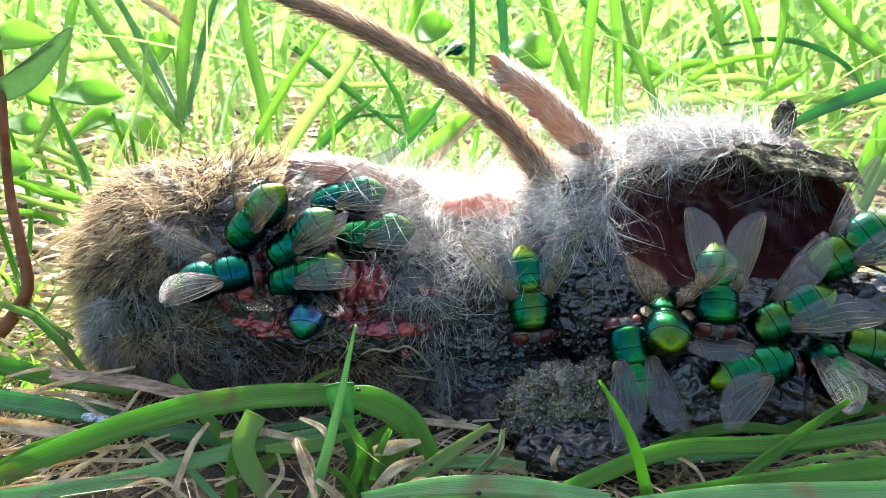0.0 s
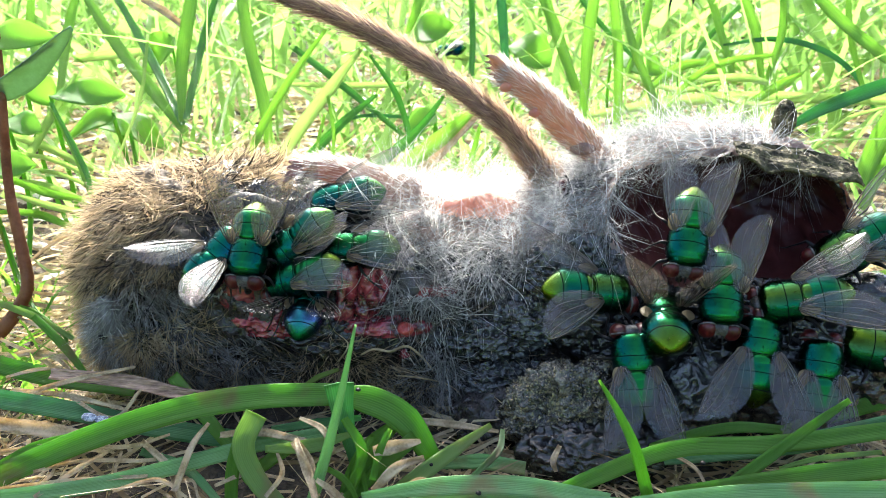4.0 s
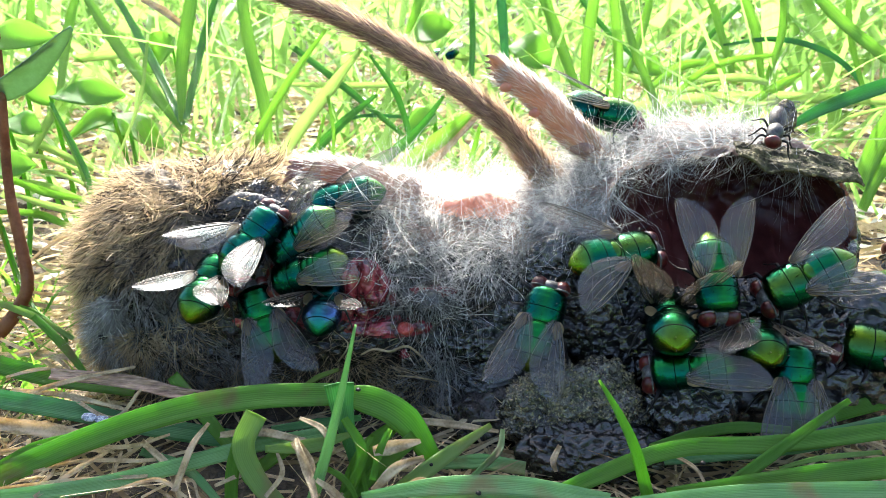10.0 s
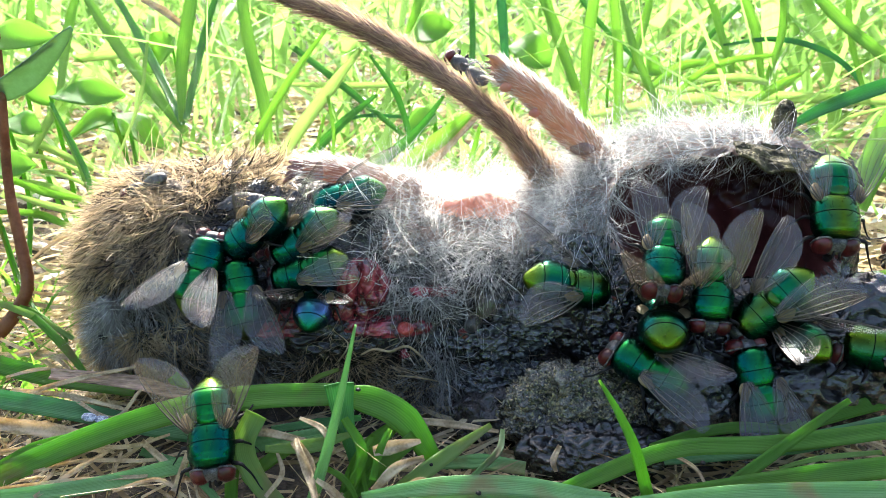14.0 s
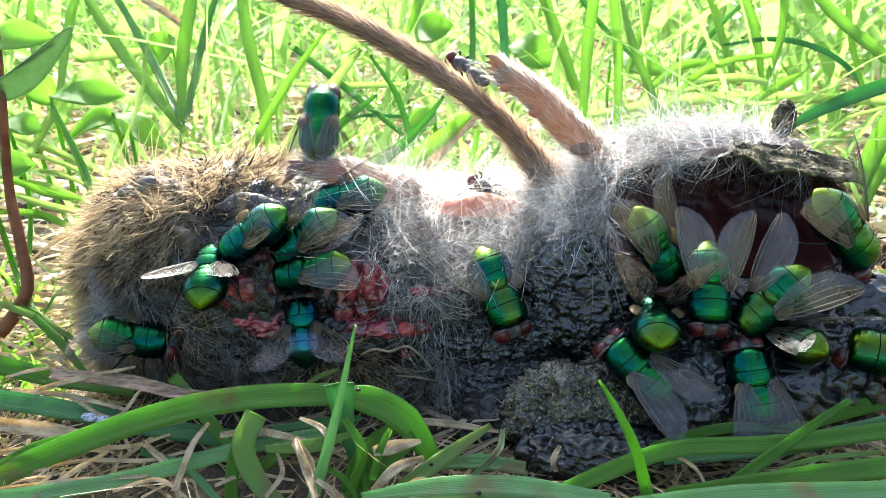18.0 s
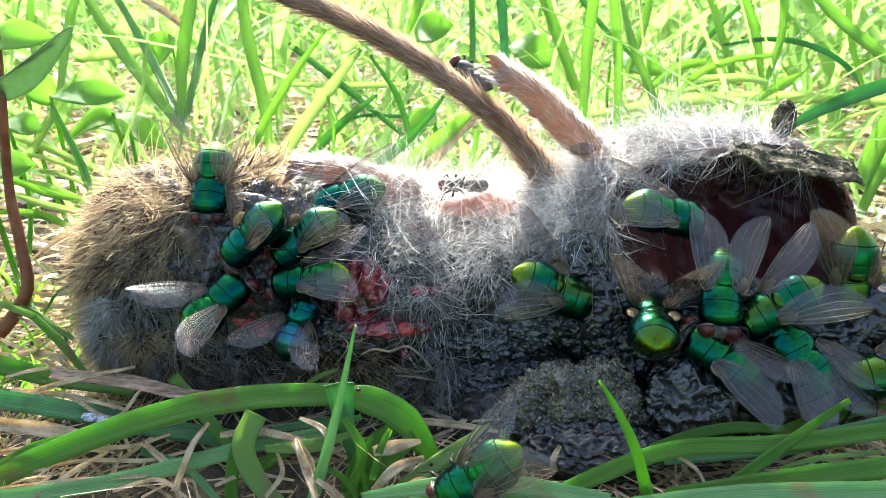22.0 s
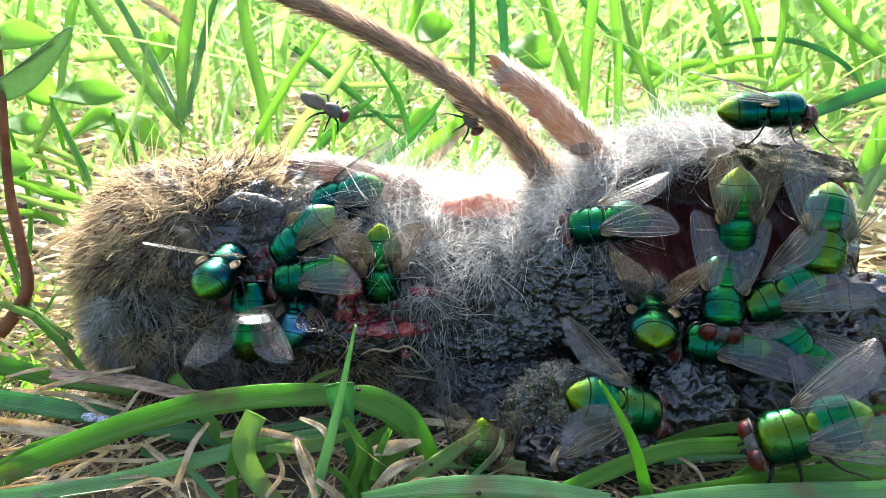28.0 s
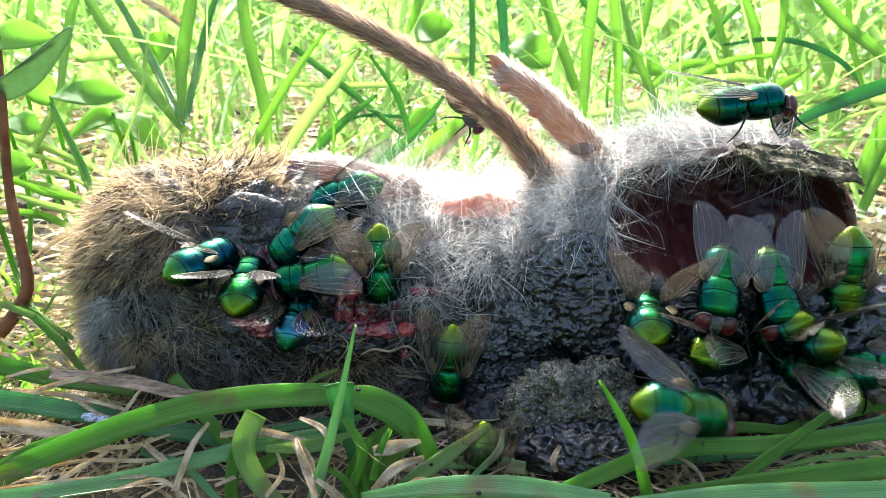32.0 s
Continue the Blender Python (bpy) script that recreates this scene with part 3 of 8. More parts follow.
def litter(name, n, x0, x1, y0, y1, length, seed, label, high=3.0, thick=0.42):
    """Dry straw and stalks lying crisscross on the soil, in one mesh."""
    r = np.random.default_rng(seed)
    roots = scatter(n, x0, x1, y0, y1)
    roots[:, 2] += r.uniform(0.3, high, len(roots))
    a = r.uniform(0, 2 * math.pi, len(roots))
    ways = np.stack([np.cos(a), np.sin(a), r.normal(0, 0.12, len(roots))], -1)
    ob = hairs(name, roots, ways, length, thick, M_STRAW, None, label, bend=0.16, seed=seed, spread=0.08, steps=6, curl=0.05)
    return tagged(ob, category="straw", kind="stuff")


litter("straw_litter", 2900, -60, 60, -32, 30, 9, 21, "dry pale straw scattered over the soil", 2.2, 0.36)
litter("straw_litter", 5200, -170, 180, 18, 270, 22, 22, "sun-bleached straw lying between the grass", 6.0, 0.9)
litter("straw_litter", 2000, -36, 60, 14, 75, 11, 23, "pale dead grass matted behind the carcass", 3.0, 0.6)


# ---- the carcass ----
HOLE = (26.6, 18.9, 11.2, 5.6)  # belly opening: middle x and z, half width, half height


def hole_depth(x, z):
    """0 outside the belly opening to 1 in its middle."""
    d = ((x - HOLE[0]) / HOLE[2]) ** 2 + ((z - HOLE[1]) / HOLE[3]) ** 2
    return np.clip(1.15 * (1 - d), 0, 1) ** 0.5 if d < 1 else 0.0


def build_carcass():
    body = empty("dead_vole", 0, 9, 0)
    tagged(body, "opened decaying vole carcass with tan and white fur lying on grass", "dead animal")
    inv = Matrix.Translation((0, -9 * MM, 0))

    def own(ob):
        ob.matrix_basis = inv
        return ob

    # hide: a tube along x; the faces of the belly opening are split off as the lining
    xs, angles = np.linspace(-37.5, 40.0, 380), np.arange(-180, 180, 1.25)
    cols = len(angles)
    verts, inside = [], []
    for x in xs:
        ring = skin(np.full(cols, x), angles)
        for (px_, py_, pz_), a in zip(ring, angles):
            p = Vector((px_, py_, pz_))
            h = 0.9 * noise.noise(p * 0.35) + 0.5 * noise.noise(p * 0.9) + 0.25 * noise.noise(p * 2.3)
            n_ = Vector((0, -math.cos(math.radians(a)), math.sin(math.radians(a))))
            dep = hole_depth(px_, pz_) if abs(a) < 90 else 0.0
            p = p + n_ * h + Vector((0, 1, 0.12)) * dep * 10.5
            verts.append(p)
            inside.append(dep > 0.0)
    faces = grid_faces(len(xs), cols, True)
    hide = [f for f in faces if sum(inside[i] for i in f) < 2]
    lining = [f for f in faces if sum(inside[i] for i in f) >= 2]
    groups = {"head_hide": [], "belly_hide": [], "flank_hide": []}
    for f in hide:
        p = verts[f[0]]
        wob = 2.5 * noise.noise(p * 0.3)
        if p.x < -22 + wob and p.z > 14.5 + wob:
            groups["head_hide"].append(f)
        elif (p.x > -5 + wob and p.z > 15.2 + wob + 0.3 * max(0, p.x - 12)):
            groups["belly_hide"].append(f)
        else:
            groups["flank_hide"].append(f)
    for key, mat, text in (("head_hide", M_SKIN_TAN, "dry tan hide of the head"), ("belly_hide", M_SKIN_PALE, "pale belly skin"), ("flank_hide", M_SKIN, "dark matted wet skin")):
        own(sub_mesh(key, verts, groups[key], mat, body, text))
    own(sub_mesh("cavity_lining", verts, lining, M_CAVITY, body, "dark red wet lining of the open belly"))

    def coat(name, count, x0, x1, a0, a1, way, lift, length, width, mat, label, seed, keep=None, bend=0.35, spread=0.25, curl=0.05, clump=0.35, steps=6, flow=0.35, swirl=3.5):
        """flow: how far the lie of the coat wanders, over patches of about swirl mm."""
        r = np.random.default_rng(seed)
        x, a = r.uniform(x0, x1, count), r.uniform(a0, a1, count)
        pts, nrm = skin(x, a), skin_normal(x, a)
        if keep is not None:
            ok = np.array([keep(*p, r.random()) for p in pts])
            pts, nrm = pts[ok], nrm[ok]
        w = np.array(way(pts[:, 0], pts[:, 2])).T if callable(way) else np.tile(np.array(way, float), (len(pts), 1))
        drift = np.array([noise.noise_vector(Vector(p) / swirl + Vector((seed, 0, 0))) for p in pts])
        drift -= (drift * nrm).sum(1)[:, None] * nrm
        w = w + lift * nrm + 2.2 * flow * drift
        w /= np.linalg.norm(w, axis=1)[:, None]
        own(hairs(name, pts + 0.1 * nrm, w, length, width, mat, body, label, bend, seed, spread, steps, curl, clump))

    not_hole = lambda x, y, z, q: not (((x - HOLE[0]) / (HOLE[2] - 0.2)) ** 2 + ((z - HOLE[1]) / (HOLE[3] - 0.1)) ** 2 < 1 and y < 6)
    head_way = lambda x, z: (np.where(x > -24, 1.0, -0.55), 0 * x - 0.35, np.where(x > -24, -0.15, -0.75))
    torn = lambda x, z: -23.5 + 0.8 * math.sin(z) < x < -4.5 and 7.6 + 0.7 * math.sin(1.3 * x) < z < 18
    ear_gap = lambda x, y, z, q: -24.5 < x < -15 and z < 21.0 - 0.5 * max(0, -20 - x) and y < 5 and q < 0.96
    coat("head_fur", 14000, -37.2, -15, 12, 150, head_way, 0.38, 2.0, 0.085, M_HAIR_TAN, "coarse tan head fur", 31,
         lambda x, y, z, q: z > 12.9 + 1.1 * math.sin(x * 0.9) - 0.05 * (x + 30) and not ear_gap(x, y, z, q), bend=0.5, spread=0.5, curl=0.14, clump=0.45, flow=0.8, swirl=2.6)
    coat("head_underfur", 5000, -37.0, -17, 8, 120, head_way, 0.25, 1.8, 0.13, M_HAIR_DARK, "dark underfur", 32, lambda x, y, z, q: z > 11.5 and not torn(x, z), spread=0.5, flow=0.7)
    coat("cheek_fur", 2400, -37.4, -33.6, -75, 60, (-0.45, -0.3, -0.9), 0.6, 2.3, 0.10, M_HAIR_TAN, "brown cheek fur", 33, spread=0.45, curl=0.1, flow=0.6)
    coat("jaw_fur", 5200, -35.5, -17, -50, 24, (0.75, -0.2, -0.45), 0.14, 1.9, 0.075, M_HAIR_GREY, "short grey jaw fur", 34,
         lambda x, y, z, q: z < 12.6 and not torn(x, z) and q < 1.0 - 0.045 * max(0, x + 28), bend=0.4, spread=0.3, curl=0.12, clump=0.65, flow=0.9, swirl=2.8)
    coat("flank_fur", 3200, -30, 6, -75, 25, (0.5, -0.3, -0.6), 0.3, 2.6, 0.10, M_HAIR_DARK, "dark matted flank fur", 35,
         lambda x, y, z, q: z < 10.5 + 1.5 * math.sin(x) and not torn(x, z), bend=0.6, spread=0.5, curl=0.15, clump=0.7, flow=0.9, swirl=2.4)
    coat("stray_hairs", 1500, -34, 9, -80, 35, (0.3, -0.4, -0.3), 0.6, 2.8, 0.075, M_HAIR_TAN, "pale stray hairs", 36, lambda x, y, z, q: z < 11 and not torn(x, z) and (z < 6.5 or q < 0.3), bend=0.8, spread=0.8, curl=0.15, clump=0.5, flow=0.8)
    white_edge = lambda x, z: z > 10.0 + 0.9 * math.sin(x * 1.3) + 0.62 * max(0, x)
    coat("belly_fur", 9000, -7.5, 17.5, 12, 140, (0.25, -0.25, -0.2), 0.26, 3.3, 0.05, M_HAIR_WHITE, "tangled white belly fur", 37,
         lambda x, y, z, q: white_edge(x, z) and not (0.0 < x < 6.0 and 16.2 < z < 19.0 and y < 9 and q < 0.8) and (z > 14.5 or (q < 0.6 and x > -4.6)) and not_hole(x, y, z, q), bend=1.0, spread=0.6, curl=0.4, clump=0.5, steps=11, flow=1.0, swirl=2.6)
    coat("belly_underfur", 4200, -5.4, 14, 5, 75, (0.1, -0.3, -0.4), 0.3, 2.2, 0.085, M_HAIR_GREY, "grey underfur", 38, lambda x, y, z, q: 10.5 + 0.5 * max(0, x) < z < 17.5, bend=0.7, spread=0.6, curl=0.25, clump=0.6, steps=8, flow=0.9, swirl=2.4)
    coat("hip_fur", 8200, 11, 36.5, 32, 150, (-0.55, -0.3, -0.35), 0.16, 4.0, 0.05, M_HAIR_HIP_SHADED, "long white hip fur", 39,
         lambda x, y, z, q: not_hole(x, y, z - 0.3 - 0.05 * max(0, x - 22), q) and z > 17.5 + 0.28 * max(0, x - 16) and (x < 25.5 or z > 25.0 - 0.25 * (x - 26)) and x < 34 + 2 * q, bend=0.7, spread=0.4, curl=0.3, clump=0.4, steps=10, flow=0.7, swirl=3.2)
    coat("hip_underfur", 3200, 14, 35, 30, 140, (-0.5, -0.3, -0.5), 0.15, 2.6, 0.08, M_HAIR_GREY, "grey hip underfur", 40, lambda x, y, z, q: not_hole(x, y, z - 0.5, q) and z > 18.5, bend=0.6, spread=0.4, curl=0.2, flow=0.8)
    coat("standing_hair", 650, 2, 33, 65, 115, (-0.1, -0.1, 0.3), 0.8, 3.2, 0.05, M_HAIR_WHITE, "long white hair standing off the back", 43, lambda x, y, z, q: z > 17, bend=0.7, spread=0.45, curl=0.2, clump=0.2, steps=9)
    coat("fringe", 2600, 8, 22, 25, 65, (-0.2, -0.25, -0.85), 0.12, 4.0, 0.06, M_HAIR_HIP_SHADED, "white fringe beside the opening", 41, lambda x, y, z, q: 17.5 < z < 25 and z > 9 + 0.62 * x and not_hole(x, y, z, q), bend=0.6, spread=0.35, curl=0.25, clump=0.5, steps=10, flow=0.5)
    coat("hanging_hair", 420, 16, 30, 42, 66, (-0.15, -0.35, -0.8), 0.12, 3.0, 0.055, M_HAIR_WHITE, "white hair hanging over the opening", 42,
         lambda x, y, z, q: z > 23.0 - 0.28 * max(0, 21 - x) and not_hole(x, y, z - 0.2, q), bend=0.7, spread=0.5, curl=0.3, clump=0.4, steps=10)

    def tuft(name, count, centre, radii, way, length, width, mat, label, seed, curl=0.06):
        """Hair on a rounded lump, the near side only."""
        r = np.random.default_rng(seed)
        d = r.normal(size=(count, 3))
        d[:, 1] = -np.abs(d[:, 1])
        d /= np.linalg.norm(d, axis=1)[:, None]
        w = np.array(way) + 0.45 * d
        own(hairs(name, np.array(centre) + d * np.array(radii), w / np.linalg.norm(w, axis=1)[:, None], length, width, mat, body, label, 0.5, seed, 0.5, 8, 1.6 * curl, 0.35))

    tuft("muzzle_fur", 1100, (-32.5, 0.5, 7.4), (1.7, 1.5, 3.3), (-0.15, -0.25, -0.9), 1.5, 0.085, M_HAIR_GREY, "pale grey muzzle fur", 61)
    tuft("muzzle_fur", 260, (-32.5, 0.5, 7.4), (1.7, 1.5, 3.3), (-0.15, -0.25, -0.9), 1.6, 0.07, M_HAIR_WHITE, "white muzzle hair", 62)
    tuft("chin_tuft", 420, (-29.2, -0.6, 6.4), (1.7, 0.8, 1.3), (0.1, -0.4, -0.5), 1.8, 0.09, M_HAIR_TAN, "tan bristly chin hair", 63)
    tuft("cheek_tuft", 320, (-27.2, -1.0, 11.3), (3.0, 0.6, 2.2), (0.5, -0.25, -0.6), 2.4, 0.075, M_HAIR_GREY, "grey wispy cheek hair", 64, 0.12)
    tuft("cheek_tuft", 200, (-23.9, -1.4, 8.0), (3.2, 0.6, 1.6), (0.6, -0.3, -0.35), 2.4, 0.075, M_HAIR_TAN, "tan wispy hair", 65, 0.14)
    tuft("throat_tuft", 200, (-7.8, -2.2, 4.5), (3.4, 0.7, 1.7), (0.4, -0.4, -0.3), 2.2, 0.08, M_HAIR_TAN, "dry tan hair under the throat", 66, 0.16)
    tuft("throat_tuft", 150, (-4.6, -2.4, 2.4), (3.2, 0.7, 1.8), (0.5, -0.3, -0.3), 2.4, 0.075, M_HAIR_GREY, "grey wispy throat hair", 67, 0.16)
    tuft("throat_tuft", 130, (-18.1, -2.0, 4.7), (3.6, 0.6, 1.5), (0.6, -0.3, -0.2), 2.4, 0.07, M_HAIR_GREY, "grey wispy throat hair", 68, 0.16)
    tuft("throat_tuft", 150, (-0.7, -1.4, 9.7), (2.4, 0.6, 3.0), (0.25, -0.4, -0.55), 2.6, 0.06, M_HAIR_WHITE, "white hair hanging over dark skin", 69, 0.2)
    tuft("throat_tuft", 130, (-0.8, -2.6, 3.8), (2.6, 0.6, 2.4), (0.3, -0.35, -0.45), 2.6, 0.065, M_HAIR_GREY, "grey wispy throat hair", 70, 0.2)
    tuft("throat_tuft", 120, (-9.9, -2.2, 6.3), (3.4, 0.6, 1.6), (0.5, -0.35, -0.2), 2.4, 0.06, M_HAIR_TAN, "dry tan hair under the throat", 72, 0.2)
    # whiskers standing off the head
    r = np.random.default_rng(81)
    root = np.stack([r.uniform(-31, -23.5, 34), r.uniform(4, 8, 34), r.uniform(20.6, 21.4, 34)], -1)
    ways = np.stack([-0.25 - 0.07 * (root[:, 0] + 27) + r.normal(0, 0.25, 34), r.normal(0, 0.2, 34), np.ones(34)], -1)
    own(hairs("whisker_hair", root, ways / np.linalg.norm(ways, axis=1)[:, None], 6.5, 0.05, M_HAIR_TAN, body, "long fine pale whiskers", 0.12, 82, 0.05, 8, 0.02))
    # wet tuft hanging to the ground
    r = np.random.default_rng(5)
    k = 240
    t = r.uniform(0, 1, k)
    root = np.stack([-0.6 + 2.0 * r.normal(0, 0.45, k) + 1.0 * t, -1.9 - 2.6 * t, 7.0 - 4.2 * t], -1)
    own(hairs("wet_tuft", root, np.tile([0.12, -0.28, -0.95], (k, 1)), 4.2, 0.06, M_HAIR_GREY, body, "clumped wet dark hair", 0.5, 6, 0.4, 10, 0.2, 0.75))

    def bit(name, bm, mat, text):
        return own(part(name, bm, mat, body, text))

    # raw flesh in the torn neck
    bit("black_tissue", lump((5.0, 1.2, 5.0), 6, 0.5, 1.4, 51, True, (-19.2, 1.0, 13.4), 0.6), M_BLACK, "dark wet tissue in the torn neck")
    bit("black_tissue", lump((5.6, 1.1, 2.2), 6, 0.5, 1.2, 52, True, (-10.5, -1.2, 7.4), 0.6), M_BLACK, "dark wet tissue in the torn neck")
    bit("flesh", lump((2.6, 0.9, 3.0), 6, 0.35, 1.5, 4, True, (-7.8, -0.2, 12.0), 0.5), M_FLESH, "torn raw red flesh")
    r = np.random.default_rng(71)
    for a, b, rad in (((-9.0, -1.3, 14.9), (-10.1, -1.3, 8.8), 0.5), ((-8.1, -1.3, 15.3), (-8.9, -1.3, 8.4), 0.6), ((-7.3, -1.3, 15.4), (-7.7, -1.3, 8.8), 0.65), ((-6.4, -1.3, 15.0), (-6.9, -1.3, 9.7), 0.6), ((-5.7, -1.3, 14.4), (-6.0, -1.3, 10.4), 0.45), ((-9.7, -1.3, 13.2), (-6.6, -1.3, 9.4), 0.5), ((-10.4, -1.3, 9.7), (-5.1, -1.3, 8.9), 0.55)):
        a, b = np.array(a), np.array(b)
        mid = (a + b) / 2 + r.normal(0, 0.5, 3) * (1, 0.4, 0.6)
        v, f = tube([a, (a + mid) / 2 + r.normal(0, 0.25, 3), mid, (b + mid) / 2 + r.normal(0, 0.25, 3), b], [rad * 0.5, rad * 1.25, rad * 1.1, rad * 1.3, rad * 0.4], 10, 40, rough=0.03, seed=int(40 * rad))
        own(from_arrays("muscle_strand", v, f, M_FLESH, body, "wet strand of torn red muscle"))
    bit("flesh", lump((4.4, 1.1, 0.75), 6, 0.6, 1.2, 6, True, (-5.6, -1.4, 8.7), 0.5), M_FLESH, "strip of torn red flesh")
    bit("flesh", lump((4.4, 1.2, 1.5), 6, 0.35, 1.0, 8, True, (-15.8, -1.0, 9.0), 0.6), M_FLESH, "dark torn flesh")
    bit("flesh", lump((2.6, 1.0, 2.0), 5, 0.3, 1.6, 11, False, (-18.8, -1.0, 11.9)), M_FLESH, "dark torn flesh")
    bit("clotted_flesh", lump((6.0, 1.0, 4.2), 5, 0.3, 1.6, 17, False, (-14.2, -0.2, 12.4)), M_CLOT, "dark clotted flesh")
    bit("sinew", lump((2.3, 0.8, 0.6), 4, 0.3, 1.0, 9, False, (-1.0, -0.8, 12.1)), M_FLESH, "thin red sinew")
    bit("sinew", lump((0.8, 0.7, 0.6), 4, 0.3, 0.6, 10, False, (-3.5, -2.6, 9.0)), material("bright red flesh", (0.22, 0.012, 0.010), (0.40, 0.05, 0.035), 1.2, 0.3, coat=0.4), "bright red shred of flesh")
    bit("sinew", lump((0.5, 0.5, 0.5), 3, 0.3, 0.6, 16, False, (-3.7, -2.6, 6.3)), M_FLESH, "red shred of flesh")
    bit("ear", lump((3.2, 0.9, 1.9), 5, 0.30, 2.0, 12, False, (-18.3, 2.2, 18.9)), M_EAR, "shrivelled dark grey ear")
    bit("muzzle", lump((1.8, 1.6, 3.4), 4, 0.10, 2.0, 13, False, (-32.5, 0.5, 7.7)), material("grey muzzle skin", (0.09, 0.085, 0.085), (0.22, 0.21, 0.20), 0.6, 0.6), "grey muzzle")
    bit("eyelid", lump((0.5, 0.3, 0.3), 3, 0.2, 0.6, 14, False, (-32.7, -1.0, 7.4)), M_SKIN, "sunken closed eye")
    # bare pink skin
    bit("bare_skin", lump((4.3, 1.5, 1.7), 5, 0.16, 1.6, 15, False, (3.6, 6.0, 17.9)), M_PINK, "bare pink skin")
    # black wet tissue spilling from the belly
    for k, (c, rad) in enumerate((((5.2, -1.2, 7.3), (5.0, 2.0, 2.0)), ((12.0, -0.8, 13.5), (4.6, 2.2, 4.0)), ((9.4, -1.2, 9.4), (4.6, 2.2, 2.4)), ((14.5, -2.4, 10.2), (4.4, 2.4, 4.2)),
                                  ((18.8, -3.0, 8.2), (5, 3, 3.4)), ((25.7, -4.6, 7.8), (6.0, 3.4, 4.0)), ((32.7, -4.8, 9.0), (6, 3.4, 4.4)), ((6.4, -1.5, 2.5), (5.5, 2.4, 3.2)), ((27.9, -4.2, 12.1), (8.0, 2.6, 2.0)))):
        bit("black_tissue", lump(rad, 6, 0.34, 0.85 if k in (0, 1, 2, 7) else 1.1, 20 + k, True, c, 0.7), M_WET if k in (0, 1, 2, 7) else M_BLACK, "glistening black wet tissue")
    # dried rim of the opening
    n = 60
    line = np.array([(HOLE[0] + (HOLE[2] + 0.3) * math.cos(a), 0, HOLE[1] + (HOLE[3] + 0.5) * math.sin(a)) for a in np.linspace(-0.25, 1.35, n)])
    front = []
    for x, _, z in line:
        a = np.linspace(-20, 89, 120)
        q = skin(np.full(120, x), a)
        front.append((x, float(np.interp(z, q[:, 2], q[:, 1])) - 0.2, z))
    v, f = tube(front, [0.35, 0.5, 0.5, 0.5, 0.3], 10, n * 2, rough=0.12, seed=2)
    own(from_arrays("dried_rim", v, f, M_RIM, body, "cracked dried brown rim of the opening"))
    # dried flap above the opening
    rows, cols2 = 26, 40
    v = []
    for lay in (0, 1):
        for i in range(rows):
            for j in range(cols2):
                s, t = j / (cols2 - 1), i / (rows - 1)
                x = 26.6 + 11.2 * s
                z = 25.7 - 1.7 * s ** 2.2 - 1.75 * t * min(1, 0.25 + 3 * s) * (1 - 0.15 * s) - 0.3 * lay
                y = 1.8 - 2.6 * t - 0.4 * s + 0.5 * noise.noise(Vector((x * 0.5, t * 3, 2)))
                v.append((x, y, z + 0.4 * noise.noise(Vector((x * 0.5, t * 3, 5))) + 0.22 * noise.noise(Vector((x * 0.9, t * 9, 7))) + 0.10 * noise.noise(Vector((x * 3.5, t * 14, 7)))))
    top = grid_faces(rows, cols2)
    m = rows * cols2
    f = top + [tuple(m + i for i in q)[::-1] for q in top]
    for i in range(rows - 1):
        for j in (0, cols2 - 1):
            f.append((i * cols2 + j, (i + 1) * cols2 + j, m + (i + 1) * cols2 + j, m + i * cols2 + j))
    for j in range(cols2 - 1):
        for i in (0, rows - 1):
            f.append((i * cols2 + j, i * cols2 + j + 1, m + i * cols2 + j + 1, m + i * cols2 + j))
    own(from_arrays("dried_flap", v, f, M_RIND, body, "curled dried flap of dark hide"))

    # tail, rising out of the belly
    tail = [(11.6, 9.0, 19.0), (9.1, 8.0, 22.5), (5.3, 7.0, 26.9), (-1.3, 5.0, 32.1), (-7.2, 3.0, 35.8), (-14.6, 1.0, 39.3)]
    v, f = tube(tail, [1.5, 1.1, 0.92, 0.82, 0.78], 14, 60, rough=0.02)
    t_ob = own(from_arrays("tail", v, f, M_TAIL, body, "stiff hairy brown tail"))
    limb_hair(tail, [1.5, 1.1, 0.92, 0.82, 0.78], 2600, 2.0, 0.07, M_HAIR_RED, t_ob, "tail_hair", 51, 1, "fine reddish tail hair")
    limb_hair(tail, [1.5, 1.1, 0.92, 0.82, 0.78], 1500, 1.9, 0.055, M_HAIR_TAN, t_ob, "tail_hair", 52, 1, "pale hair tips")
    # hind leg with its foot
    leg = [(18.5, 9.0, 20.2), (16.5, 8.5, 22.3), (12.4, 7.0, 25.8), (8.9, 6.0, 29.3), (5.3, 5.0, 31.8)]
    v, f = tube(leg, [1.7, 1.4, 1.6, 1.35, 1.0], 14, 50, rough=0.02)
    l_ob = own(from_arrays("hind_leg", v, f, M_LEG, body, "thin pinkish hind leg"))
    limb_hair(leg, [1.7, 1.4, 1.6, 1.35, 1.0], 2600, 1.3, 0.06, M_HAIR_WHITE, l_ob, "leg_hair", 53, 1, "pale leg hair")
    limb_hair(leg, [1.7, 1.4, 1.6, 1.35, 1.0], 800, 1.3, 0.07, M_HAIR_RED, l_ob, "leg_hair", 54, 1, "brown leg hair")
    tip, way = np.array(leg[-1]), np.array(leg[-1]) - np.array(leg[-2])
    way /= np.linalg.norm(way)
